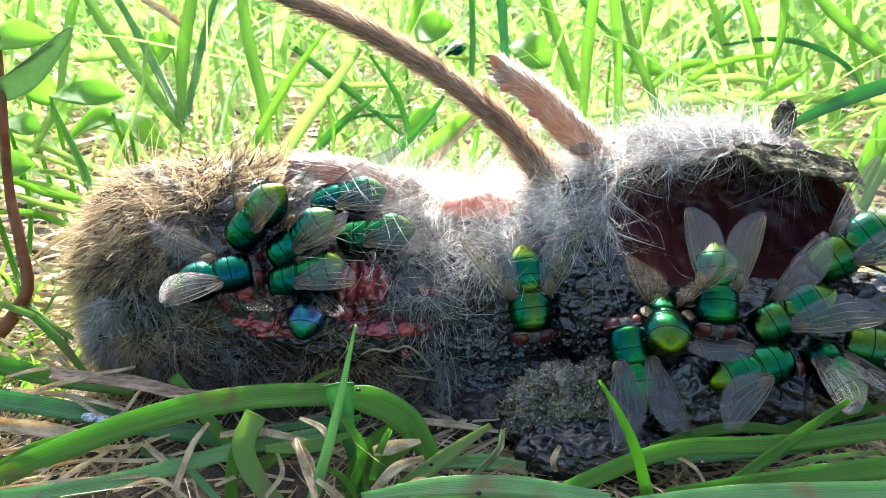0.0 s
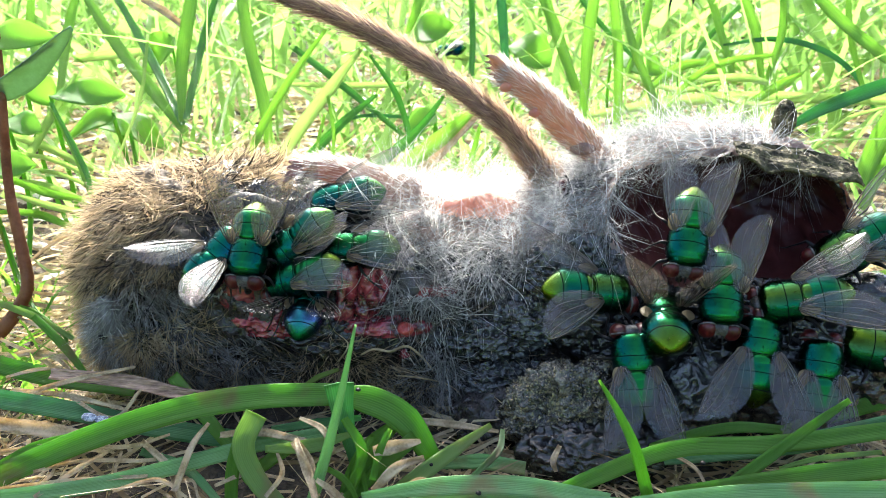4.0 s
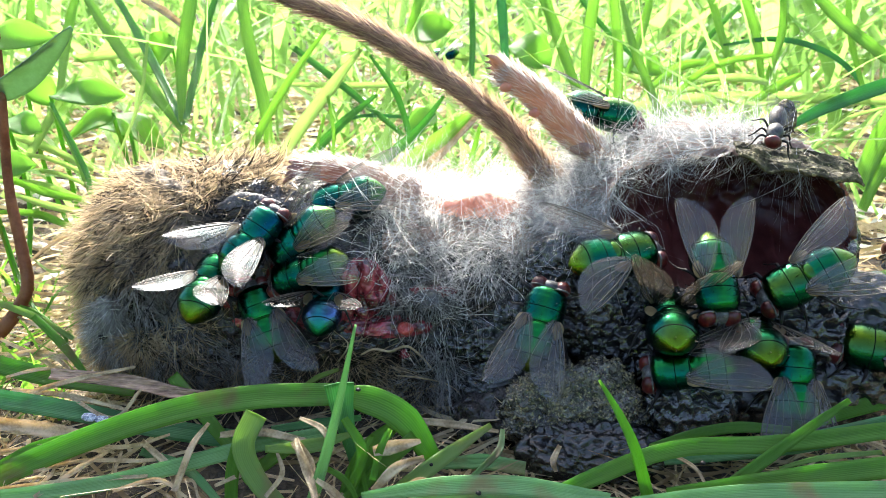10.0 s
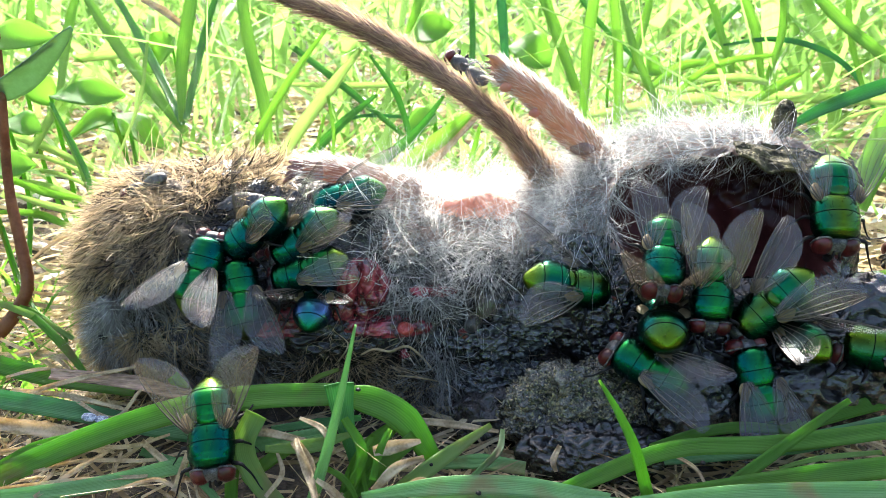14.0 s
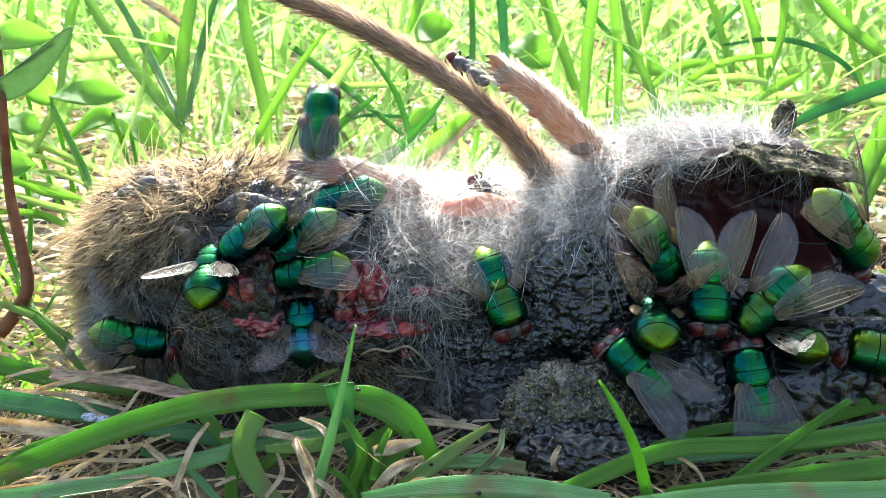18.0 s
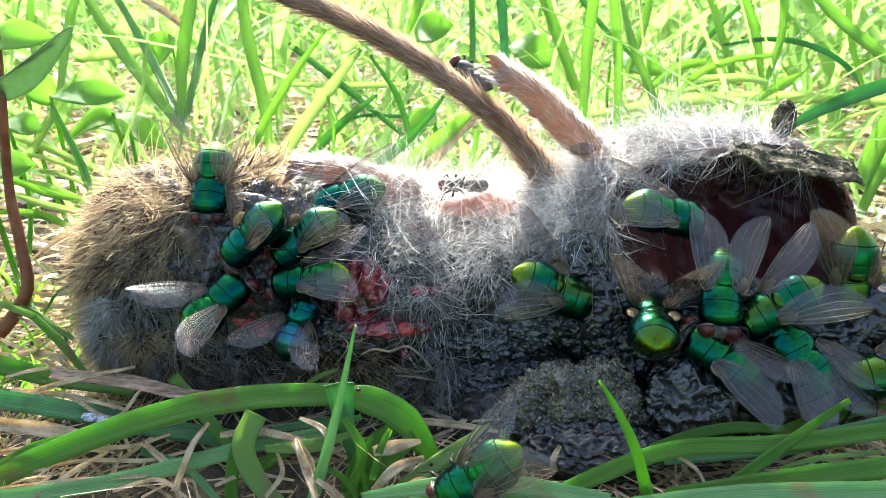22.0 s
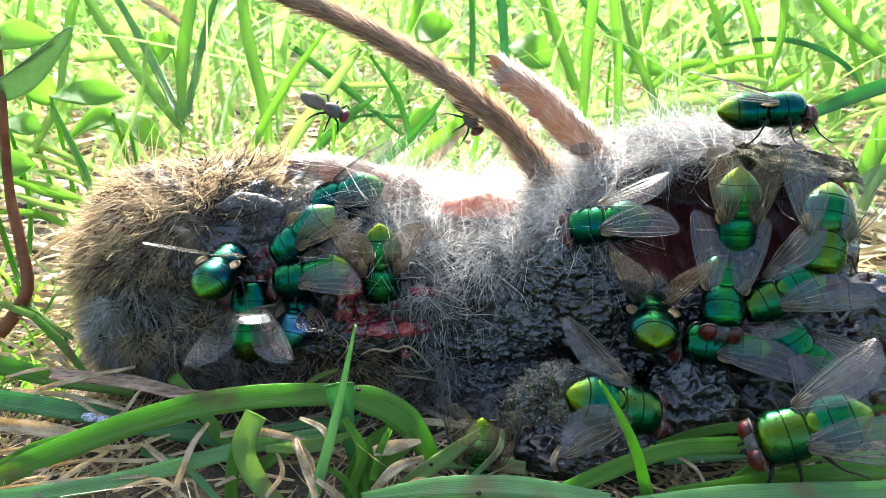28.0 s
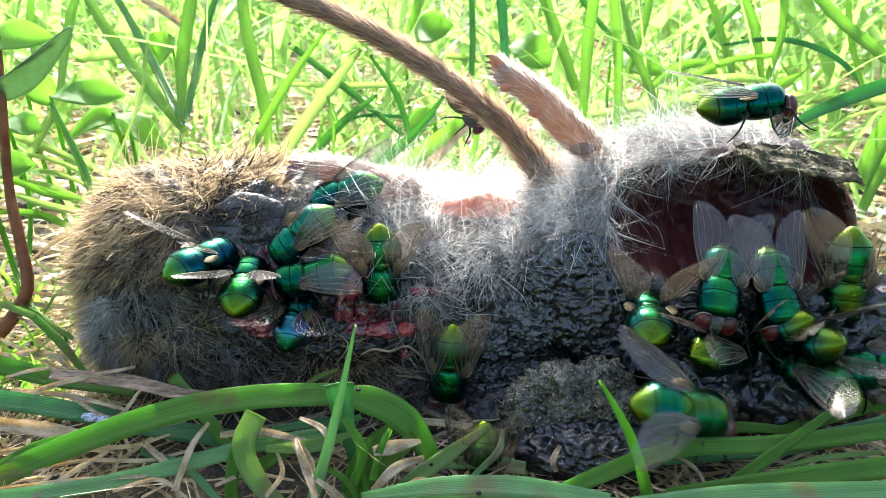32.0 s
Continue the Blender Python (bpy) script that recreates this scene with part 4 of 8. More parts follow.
    for k in range(4):
        off = np.array([0.1 * k, 0.5 * k - 0.8, 0.75 - 0.5 * k])
        v, f = tube([tip + off * 0.6 - way * 0.5, tip + off + way * 0.7, tip + off * 1.25 + way * 1.5 + np.array([0, 0, -0.25])], [0.42, 0.38, 0.16], 7)
        from_arrays("toe", v, f, M_LEG, l_ob, "small pink toe")
        v, f = tube([tip + off * 1.25 + way * 1.4 + np.array([0, 0, -0.25]), tip + off * 1.3 + way * 2.1 + np.array([0, -0.1, -0.55])], [0.13, 0.03], 6)
        from_arrays("claw", v, f, M_FINGER, l_ob, "small dark claw")
    for k, at in enumerate(((5.8, 4.1, 30.4), (8.6, 4.8, 27.9))):
        part("pad", lump((0.55, 0.4, 0.45), 3, 0.2, 0.5, 40 + k, False, at), M_PINK, l_ob, "bare pink foot pad")
    part("scab", lump((1.2, 0.5, 0.6), 4, 0.3, 0.7, 45, True, (13.6, 6.1, 24.2)), M_TAIL, l_ob, "brown dried patch on the leg")
    # fore limb with its paw
    fore = [(-3.1, 8.0, 18.9), (-6.9, 6.5, 20.7), (-10.7, 6.0, 22.0), (-13.7, 5.5, 22.5)]
    v, f = tube(fore, [1.9, 1.6, 1.25, 0.9], 12, 36, rough=0.03)
    f_ob = own(from_arrays("fore_leg", v, f, M_SKIN_PALE, body, "pale shrunken fore leg"))
    limb_hair(fore, [1.9, 1.6, 1.25, 0.9], 900, 1.6, 0.06, M_HAIR_WHITE, f_ob, "leg_hair", 55, 1, "fine white hair")
    tip = np.array(fore[-1])
    for k in range(4):
        d = np.array([-0.9 - 0.15 * k, -0.35, 0.75 - 0.55 * k])
        v, f = tube([tip - 0.3 * d, tip + 0.55 * d + (0, -0.2 * k, 0), tip + 1.2 * d + np.array([-0.1, -0.2 * k, -0.25])], [0.42, 0.36, 0.15], 7)
        from_arrays("finger", v, f, M_FINGER, f_ob, "curled dark red finger")
    # small dark curled leaf at the hip, shaped as a lump
    bit("curled_leaf", lump((1.0, 0.8, 1.8), 4, 0.35, 0.9, 33, True, (32.9, 6.5, 26.9)), M_RIND, "dark brownish curled leaf at the hip")


def sub_mesh(name, verts, faces, mat, parent, label):
    """Keeps only the points that the faces use."""
    used = sorted({i for f in faces for i in f})
    index = {v: k for k, v in enumerate(used)}
    return from_arrays(name, [tuple(verts[i]) for i in used], [[index[i] for i in f] for f in faces], mat, parent, label)


def limb_hair(points, radii, count, length, width, mat, parent, name, seed, sense, label):
    """Hair lying along a limb, tips towards its end."""
    r = np.random.default_rng(seed)
    line = spline(points, 80)
    tan = np.gradient(line, axis=0)
    tan /= np.linalg.norm(tan, axis=1)[:, None]
    i = r.integers(0, 80, count)
    rad = np.interp(i / 79, np.linspace(0, 1, len(radii)), radii)
    d = np.cross(tan[i], r.normal(size=(count, 3)))
    d /= np.linalg.norm(d, axis=1)[:, None]
    ways = sense * tan[i] + 0.32 * d
    ways /= np.linalg.norm(ways, axis=1)[:, None]
    hairs(name, line[i] + d * rad[:, None] * 0.97, ways, length, width, mat, parent, label, 0.12, seed, 0.1)


build_carcass()

# ---- clods beside the carcass ----
def clod(name, radii, x, y, z, mat, label, category, seed, amount=0.25, size=3.0, sharp=False, level=5):
    ob = part(name, lump(radii, level, amount, size, seed, sharp), mat, None, label)
    ob.matrix_basis = pose(x * MM, y * MM, z * MM)
    return tagged(ob, category=category)


def crust(ob, count, size, mat, seed, label):
    """Loose granules sitting on the near side of a clump, in one mesh under it."""
    r = np.random.default_rng(seed)
    me = ob.data
    co = np.empty(len(me.vertices) * 3)
    no = np.empty(len(me.vertices) * 3)
    me.vertices.foreach_get("co", co)
    me.vertices.foreach_get("normal", no)
    co, no = co.reshape(-1, 3) / MM, no.reshape(-1, 3)
    patch = np.array([noise.noise(Vector(p) * 0.55 + Vector((seed, 2, 0))) for p in co])
    pick = r.choice(np.flatnonzero((no[:, 1] - 0.6 * no[:, 2] < 0.2) & (patch > r.normal(0.02, 0.10, len(co)))), count)
    unit = np.array([(1, 0, 0), (-1, 0, 0), (0, 1, 0), (0, -1, 0), (0, 0, 1), (0, 0, -1)], float)
    verts, faces = [], []
    for k, i in enumerate(pick):
        turn = Matrix.Rotation(r.uniform(0, 6.28), 3, Vector(r.normal(size=3)))
        q = (unit * r.uniform(0.55, 1.3, (6, 1))) @ np.array(turn) * size * r.uniform(0.4, 1.3)
        verts.extend(co[i] + r.normal(0, 0.25, 3) * size + q)
        for a, b, c in ((0, 2, 4), (2, 1, 4), (1, 3, 4), (3, 0, 4), (2, 0, 5), (1, 2, 5), (3, 1, 5), (0, 3, 5)):
            faces.append((6 * k + a, 6 * k + b, 6 * k + c))
    return tagged(from_arrays("crust", verts, faces, mat, ob, label, smooth=False), kind="stuff")


M_GRAIN = material("olive and black granules", (0.008, 0.008, 0.006), (0.20, 0.165, 0.085), 0.5, 0.45, bump=0.4, island=1.0, spec=0.5, wet=0.2)
clump = clod("soil_clump", (6.6, 3.0, 5.0), 12.0, -7.6, 3.2, M_CLUMP, "crumbly olive and black soil clump under the carcass", "soil clump", 3, 0.4, 1.9, level=6)
crust(clump, 3000, 0.12, M_GRAIN, 14, "crumbly olive and black granules")
clod("soil_clump", (6.4, 2.8, 2.4), 13.1, -11.0, 1.2, M_BLACK, "black damp soil clump at the foot of the carcass", "soil clump", 5, 0.3, 1.2, True, 6)
clod("black_clod", (3.7, 2.8, 3.7), *(22.0, -8.6, 5.1), M_WET, "wrinkled black wet clod beside the carcass", "clod", 7, 0.32, 1.8, True, 6)
clod("black_clod", (4.8, 3.0, 3.4), *(30.5, -8.0, 5.0), M_BLACK, "shiny black wet clod under grass", "clod", 8, 0.3, 2.0, True)
clod("black_clod", (4.8, 3.0, 3.6), *(39.0, -4.0, 10.9), M_BLACK, "dark wet clod at the open end of the carcass", "clod", 9, 0.3, 2.0, True)
clod("soil_clump", (4.2, 2.6, 3.0), *(5.1, -4.5, 0.6), M_SKIN, "dark matted clump of earth and hair", "soil clump", 10, 0.3, 1.8)
clod("black_clod", (4.8, 3.0, 3.6), *(36.4, -7.0, 5.6), M_BLACK, "dark wet clod beside the open belly", "clod", 19, 0.3, 2.0, True)


# ---- flies ----
def ellipsoid(radii, centre, seg=20, rings=14, squash=None, blunt=2.0, rear=None):
    """Points and faces of a rounded body along x; squash(u) scales the girth, u from -1 to 1."""
    v = []
    for i in range(rings + 1):
        u = -math.cos(math.pi * i / rings)
        e = rear if rear and u < 0 else blunt
        g = max(0, 1 - abs(u) ** e) ** (1 / e) * (squash(u) if squash else 1)
        for k in range(seg):
            a = 2 * math.pi * k / seg
            v.append((centre[0] + radii[0] * u, centre[1] + radii[1] * g * math.cos(a), centre[2] + radii[2] * g * math.sin(a)))
    return v, grid_faces(rings + 1, seg, True)


FLIES = {}


def wing_mesh(side):
    """Membrane of a wing lying back along -x; side 1 is the left one."""
    v, rows, cols = [], 14, 7
    for i in range(rows):
        t = i / (rows - 1)
        lead = 0.62 * math.sin(math.pi * min(1, t * 0.97 + 0.015)) ** 0.55
        trail = -2.35 * math.sin(math.pi * (0.06 + 0.92 * t) ** 1.25) ** 0.62
        for j in range(cols):
            s = j / (cols - 1)
            y = lead + (trail - lead) * s
            v.append((-7.0 * t, side * y, 0.16 * math.sin(math.pi * s) - 0.25 * t * t + 0.02 * math.sin(9 * s + 4 * t)))
    return v, grid_faces(rows, cols)


def vein_mesh(side):
    """Veins running from the wing's root to its edge."""
    out = []
    for k, (s0, s1, e) in enumerate(((0.0, 0.0, 0.96), (0.12, 0.14, 0.97), (0.2, 0.36, 0.96), (0.3, 0.58, 0.9), (0.4, 0.8, 0.75), (0.6, 1.0, 0.5))):
        pts = []
        for i in range(8):
            t = 0.02 + (e - 0.02) * i / 7
            lead = 0.62 * math.sin(math.pi * min(1, t * 0.97 + 0.015)) ** 0.55
            trail = -2.35 * math.sin(math.pi * (0.06 + 0.92 * t) ** 1.25) ** 0.62
            s = s0 + (s1 - s0) * (i / 7) ** 0.7
            y = lead + (trail - lead) * s
            pts.append((-7.0 * t, side * y, 0.16 * math.sin(math.pi * s) - 0.25 * t * t + 0.03))
        out.append(tube(pts, [0.032, 0.022, 0.012] if k > 1 else [0.08, 0.042, 0.02], 4, 8))
    return out


def build_fly(thorax_mat, abdomen_mat, spread, rise, label):
    """A blowfly, head towards +x, feet at z = -1.9, about 9.5 mm long."""
    fly = empty("blowfly")
    tagged(fly, label, "fly", "flies on the carcass")
    # thorax with its cross groove, and the shield behind it
    v, f = ellipsoid((1.95, 1.82, 1.55), (1.2, 0, -0.05), 28, 32, lambda u: (1.0 - 0.035 * math.exp(-((u + 0.05) / 0.05) ** 2) - 0.03 * math.exp(-((u - 0.55) / 0.05) ** 2)) * (0.95 + 0.06 * (1 - u * u)), 3.6)
    from_arrays("thorax", v, f, thorax_mat, fly, "metallic thorax")
    v, f = ellipsoid((0.75, 0.95, 0.55), (-0.72, 0, 0.98), 18, 12)
    from_arrays("scutellum", v, f, thorax_mat, fly)
    for x, w_, h_ in ((-0.1, 1.76, 1.43), (1.15, 1.86, 1.525)):
        ring = [(x, w_ * math.cos(a), h_ * math.sin(a)) for a in np.linspace(0.1, math.pi - 0.1, 22)]
        v = [(p + d, y * q, z * q) for (p, y, z) in ring for d, q in ((-0.035, 0.985), (0.0, 1.002), (0.035, 0.985))]
        from_arrays("thorax_seam", v, grid_faces(22, 3), M_BAND, fly, "dark seam")
    # abdomen: four rings with dark edges
    taper = lambda u: (1.0 + 0.1 * u) * (1 - 0.22 * max(0, -u - 0.2) ** 1.2)
    girth = lambda u: (1.0 - 0.016 * max(math.exp(-((u + 0.30) / 0.03) ** 2), math.exp(-((u - 0.34) / 0.03) ** 2)))
    v, f = ellipsoid((2.15, 1.98, 1.66), (-2.25, 0, -0.05), 30, 48, lambda u: girth(-u) * taper(u), 2.8, 1.7)
    from_arrays("abdomen", v, f, abdomen_mat, fly, "shiny ringed abdomen")
    for u in (-0.30, 0.34):
        e = 1.7 if u > 0 else 2.8
        g = (1 - abs(u) ** e) ** (1 / e) * taper(-u) * 1.0
        ring = [(-2.25 - 2.15 * u, 1.98 * g * math.cos(a), -0.05 + 1.66 * g * math.sin(a)) for a in np.linspace(0, 2 * math.pi, 26, endpoint=False)]
        v = [(x + d, y * q, (z + 0.05) * q - 0.05) for (x, y, z) in ring for d, q in ((-0.06, 0.985), (0.0, 1.008), (0.06, 0.985))]
        from_arrays("abdomen_band", v, grid_faces(27, 3)[:-2] + [(75, 76, 1, 0), (76, 77, 2, 1)], M_BAND, fly, "dark band")
    # head: dark face between two large red eyes
    v, f = ellipsoid((0.66, 1.2, 1.08), (3.25, 0, -0.55), 18, 12)
    head = from_arrays("head", v, f, M_FACE, fly, "silvery black face")
    for s in (1, -1):
        v, f = ellipsoid((0.70, 0.76, 1.08), (3.35, 0.98 * s, -0.48), 16, 12)
        eye = from_arrays("eye", v, f, M_EYE, head, "dark red compound eye")
        ring = [(3.10, 0.98 * s + 0.74 * math.cos(a), -0.48 + 1.04 * math.sin(a)) for a in np.linspace(0, 2 * math.pi, 18)]
        v, f = tube(ring, [0.085, 0.085], 5, 30)
        from_arrays("eye_rim", v, f, M_FACE, eye, "silvery rim behind the eye")
        v, f = tube([(3.85, 0.2 * s, -0.25), (4.2, 0.25 * s, -0.55), (4.25, 0.27 * s, -1.0)], [0.09, 0.11, 0.06], 6)
        from_arrays("antenna", v, f, M_LIMB, head)
    v, f = tube([(3.5, 0, -1.3), (3.55, 0, -1.8), (3.65, 0, -2.2)], [0.32, 0.26, 0.36], 8)
    from_arrays("mouthpart", v, f, M_LIMB, head)
    for s in (1, -1):
        v, f = wing_mesh(s)
        wing = from_arrays("wing", v, f, M_WING, fly, "smoky clear veined wing")
        wing.matrix_basis = pose(0.35 * MM, 1.3 * s * MM, 1.05 * MM, -s * 14, rise, -s * spread)
        for v, f in vein_mesh(s):
            from_arrays("vein", v, f, M_VEIN, wing)
        v, f = ellipsoid((0.8, 0.5, 0.12), (-0.5, 1.6 * s, 0.95), 12, 8)
        from_arrays("calypter", v, f, M_CALYPTER, fly, "pale scale at the wing's base")
        for x0, x1, x2 in ((2.2, 3.6, 4.4), (1.0, 1.2, 1.5), (0.0, -1.7, -2.6)):
            v, f = tube([(x0, 0.8 * s, -0.9), (x0 * 0.7 + x1 * 0.3, 1.5 * s, -0.55), ((x0 + x1) / 2, 2.2 * s, -0.25), (x1 * 0.7 + x0 * 0.3, 2.5 * s, -0.75), (x1, 2.85 * s, -1.4), (x2, 3.25 * s, -2.0), (x2 + 0.35 * np.sign(x2 - x0 + 0.1), 3.5 * s, -2.05)], [0.2, 0.19, 0.15, 0.1, 0.08, 0.055, 0.045], 6, 18)
            from_arrays("leg", v, f, M_LIMB, fly)
    # bristles on thorax and abdomen tip
    r = np.random.default_rng(9)
    u = r.normal(size=(150, 3)); u[:, 2] = np.abs(u[:, 2]); u /= np.linalg.norm(u, axis=1)[:, None]
    root = np.vstack([u[:80] * (1.93, 1.78, 1.52) + (1.2, 0, -0.05), u[80:] * (2.1, 1.93, 1.62) + (-2.25, 0, -0.05)])
    root = root[(root[:, 0] < -3.6) | (root[:, 0] > -0.6)]
    n_ = root - np.where(root[:, :1] > -0.7, np.array([[1.15, 0, 0]]), np.array([[-3.1, 0, 0]]))
    n_ = n_ / np.linalg.norm(n_, axis=1)[:, None] + (-0.7, 0, 0)
    hairs("bristles", root, n_ / np.linalg.norm(n_, axis=1)[:, None], 0.6, 0.05, M_LIMB, fly, "", 0.1, 4, 0.1, 3)
    return fly


PALETTE = {"green": (M_GREEN, M_GREEN_TAIL, "metallic green blowfly with red eyes feeding on the carcass"),
           "teal": (M_TEAL, M_TEAL_TAIL, "metallic teal blowfly with smoky wings on the carcass"),
           "gold": (M_GOLD, M_GREEN_TAIL, "golden green blowfly with glossy abdomen on the carcass"),
           "bright": (M_GREEN, M_GREEN_TAIL, "bright green blowfly with a golden abdomen tip"),
           "blue": (M_TEAL, M_BLUE, "blue-green blowfly with a banded blue abdomen")}


def blowfly(kind, spread=28, rise=10, size=1.0):
    """A fly of one colour with its wings held at that spread; alike ones share their meshes."""
    key = (kind, spread, rise)
    if key in FLIES:
        fly = copy_thing(FLIES[key], pose(0, 0, 0))
    else:
        a, b, text = PALETTE[kind]
        fly = FLIES[key] = build_fly(a, b, spread, rise, text)
    fly.scale = (size, size, size)
    return fly


def grey_fly():
    """A small grey fly, about 5 mm long."""
    if "grey" in FLIES:
        return copy_thing(FLIES["grey"], pose(0, 0, 0))
    fly = empty("grey_fly")
    tagged(fly, "small grey dusted fly with clear wings", "fly", "small grey flies")
    for name, rad, c, mat in (("thorax", (1.0, 0.75, 0.75), (0.5, 0, 0), M_GREYFLY), ("abdomen", (1.35, 0.8, 0.7), (-1.6, 0, -0.1), M_GREYFLY), ("head", (0.5, 0.75, 0.7), (1.75, 0, 0), M_EYE)):
        v, f = ellipsoid(rad, c, 14, 14, (lambda u: 1 - 0.05 * (math.sin(9 * u) > 0.6)) if name == "abdomen" else None)
        from_arrays(name, v, f, mat, fly)
    for s in (1, -1):
        v, f = wing_mesh(s)
        w = from_arrays("wing", np.array(v) * 0.5, f, M_WING, fly, "clear wing")
        w.matrix_basis = pose(0.2 * MM, 0.5 * s * MM, 0.55 * MM, -s * 12, 8, -s * 16)
        for x0, x1 in ((1.0, 1.9), (0.5, 0.6), (0.0, -1.2)):
            v, f = tube([(x0, 0.4 * s, -0.4), ((x0 + x1) / 2, 1.2 * s, 0.1), (x1, 1.6 * s, -0.7), (x1 * 1.15, 2.0 * s, -1.15)], [0.12, 0.11, 0.07, 0.05], 5, 10)
            from_arrays("leg", v, f, M_LIMB, fly)
    FLIES["grey"] = fly
    return fly


def mite(x, y, z):
    ob = part("mite", lump((0.22, 0.2, 0.16), 2, 0.2, 0.3, 3), M_LIMB, None, "tiny black mite on the fur")
    ob.matrix_basis = pose(x * MM, y * MM, z * MM)
    return tagged(ob, category="mite", group="mites")


# ---- grass blades, straws and the leafy plant, one by one ----
def straw(points, widths, label="dry straw stalk lying on the soil", mat=None):
    return blade(points, widths, mat or M_STRAW, "straw", 0.5, label)


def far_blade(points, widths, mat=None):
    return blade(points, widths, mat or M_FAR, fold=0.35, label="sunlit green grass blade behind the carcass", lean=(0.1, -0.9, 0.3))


def leaf(name, base, tip, width, mat, parent, cup=0.2, normal=(0, -0.6, 0.8), label=""):
    """An oval leaf with a midrib fold."""
    b, e = np.array(base, float), np.array(tip, float)
    ax = e - b
    side = np.cross(ax, normal)
    side /= np.linalg.norm(side)
    up = np.cross(side, ax)
    up /= np.linalg.norm(up)
    v = []
    for lay in (0, 1):
        for i in range(15):
            t = i / 14
            w = width * math.sin(math.pi * (0.02 + 0.96 * t) ** 0.8) ** 0.75
            for j in range(9):
                s = j / 4 - 1
                v.append(b + ax * t + side * s * w / 2 + up * (cup * width * (abs(s) ** 1.5 - 0.3) * math.sin(math.pi * t) + 0.12 * width * math.sin(5 * t + s) - 0.14 * lay))
    top = grid_faces(15, 9)
    f = top + [tuple(135 + i for i in q)[::-1] for q in top]
    rim = [i * 9 for i in range(15)] + [14 * 9 + j for j in range(1, 9)] + [i * 9 + 8 for i in range(13, -1, -1)] + list(range(7, 0, -1))
    for a, c in zip(rim, rim[1:] + rim[:1]):
        f.append((a, c, 135 + c, 135 + a))
    return from_arrays(name, v, f, mat, parent, label)


blade([(-38.7, -15.0, 0.4), (-30.6, -15.0, 4.3), (-22.1, -14.5, 7.2), (-15.3, -14.0, 8.3), (-8.5, -13.0, 8.0)], [1.85, 2.03, 2.03, 1.85])
blade([(-9.9, -13.0, 7.9), (-6.2, -13.5, 7.8), (-3.0, -14.0, 6.1), (-0.4, -15.0, 2.2)], [0.93, 2.32, 2.41, 1.39])
blade([(-10.2, -20.0, 2.1), (-8.7, -19.0, 7.0), (-7.6, -18.0, 11.3), (-6.5, -17.0, 16.2)], [0.94, 0.81, 0.56, 0.17], M_BLADE_SOFT)
blade([(-8.3, -14.5, 9.9), (-8.1, -14.5, 7.2), (-7.5, -14.5, 3.5), (-7.1, -15.0, 1.1)], [2.39, 1.75, 0.92, 0.46], M_BLADE_TEAL)
blade([(-40.4, -9.0, 5.5), (-33.1, -9.0, 4.1), (-26.1, -9.5, 2.8), (-17.6, -10.0, 1.7), (-10.2, -10.0, 1.1)], [1.69, 1.69, 1.69, 1.10], M_BLADE_TEAL)
blade([(-36.5, -18.0, 1.4), (-28.5, -17.5, 2.2), (-21.9, -16.5, 3.3), (-15.7, -15.5, 4.6), (-9.3, -15.0, 5.7)], [1.18, 1.27, 1.27, 0.91], M_BLADE_SOFT)
blade([(-43.4, -3.0, 5.8), (-36.8, -4.0, 4.7), (-28.2, -6.0, 4.5)], [1.69, 1.79, 1.37])
blade([(-24.6, -6.0, 5.9), (-21.6, -9.0, 4.4), (-18.3, -12.0, 2.4)], [1.10, 1.30, 1.00])
blade([(-14.7, -16.0, 8.0), (-15.7, -17.0, 5.7), (-14.6, -18.0, 3.2), (-12.6, -19.0, 1.3)], [1.78, 1.78, 1.60, 1.33], M_BLADE_PALE)
blade([(-15.9, -16.0, 6.6), (-16.7, -17.0, 3.6), (-16.9, -18.0, 0.6)], [1.08, 1.08, 0.99])
blade([(-3.9, -14.0, 5.8), (-5.9, -15.0, 4.1), (-7.3, -16.0, 1.8), (-8.1, -17.0, -0.7)], [0.92, 1.84, 1.66, 1.20])
blade([(-2.2, -15.0, 5.3), (-5.2, -16.5, 3.2), (-8.3, -18.0, 0.6)], [1.18, 1.27, 0.91])
blade([(4.0, -13.0, 5.1), (0.7, -15.0, 3.8), (-2.0, -17.0, 2.8), (-5.0, -19.0, 1.3)], [0.46, 1.19, 1.37, 1.37], M_BLADE_PALE)
blade([(-6.1, -21.0, 3.9), (-0.2, -21.0, 4.8), (5.7, -21.0, 4.8), (12.4, -21.5, 4.0)], [0.59, 1.43, 1.52, 0.93], M_BLADE_SOFT)
blade([(-6.1, -21.5, 3.0), (0.7, -21.5, 3.8), (7.4, -21.5, 3.7), (15.3, -22.0, 3.6)], [0.84, 1.26, 1.43, 1.26], M_BLADE_SOFT)
blade([(6.2, -21.0, 2.6), (11.8, -20.0, 5.1), (18.2, -18.0, 6.1), (26.5, -17.0, 5.9), (37.5, -16.0, 6.8)], [1.14, 1.31, 1.31, 1.40, 1.31])
blade([(17.8, -16.0, 3.7), (23.4, -16.0, 4.5), (29.2, -16.0, 5.4), (38.0, -15.0, 7.0)], [0.82, 1.36, 1.54, 1.45], M_BLADE_TEAL)
blade([(16.9, -20.5, 3.9), (23.4, -20.0, 4.4), (28.4, -20.0, 5.1), (37.0, -19.0, 5.5)], [0.69, 1.29, 1.63, 1.63])
blade([(14.0, -22.0, 4.0), (22.2, -22.0, 4.9), (34.6, -22.0, 5.2)], [1.00, 1.33, 1.41], M_BLADE_SOFT)
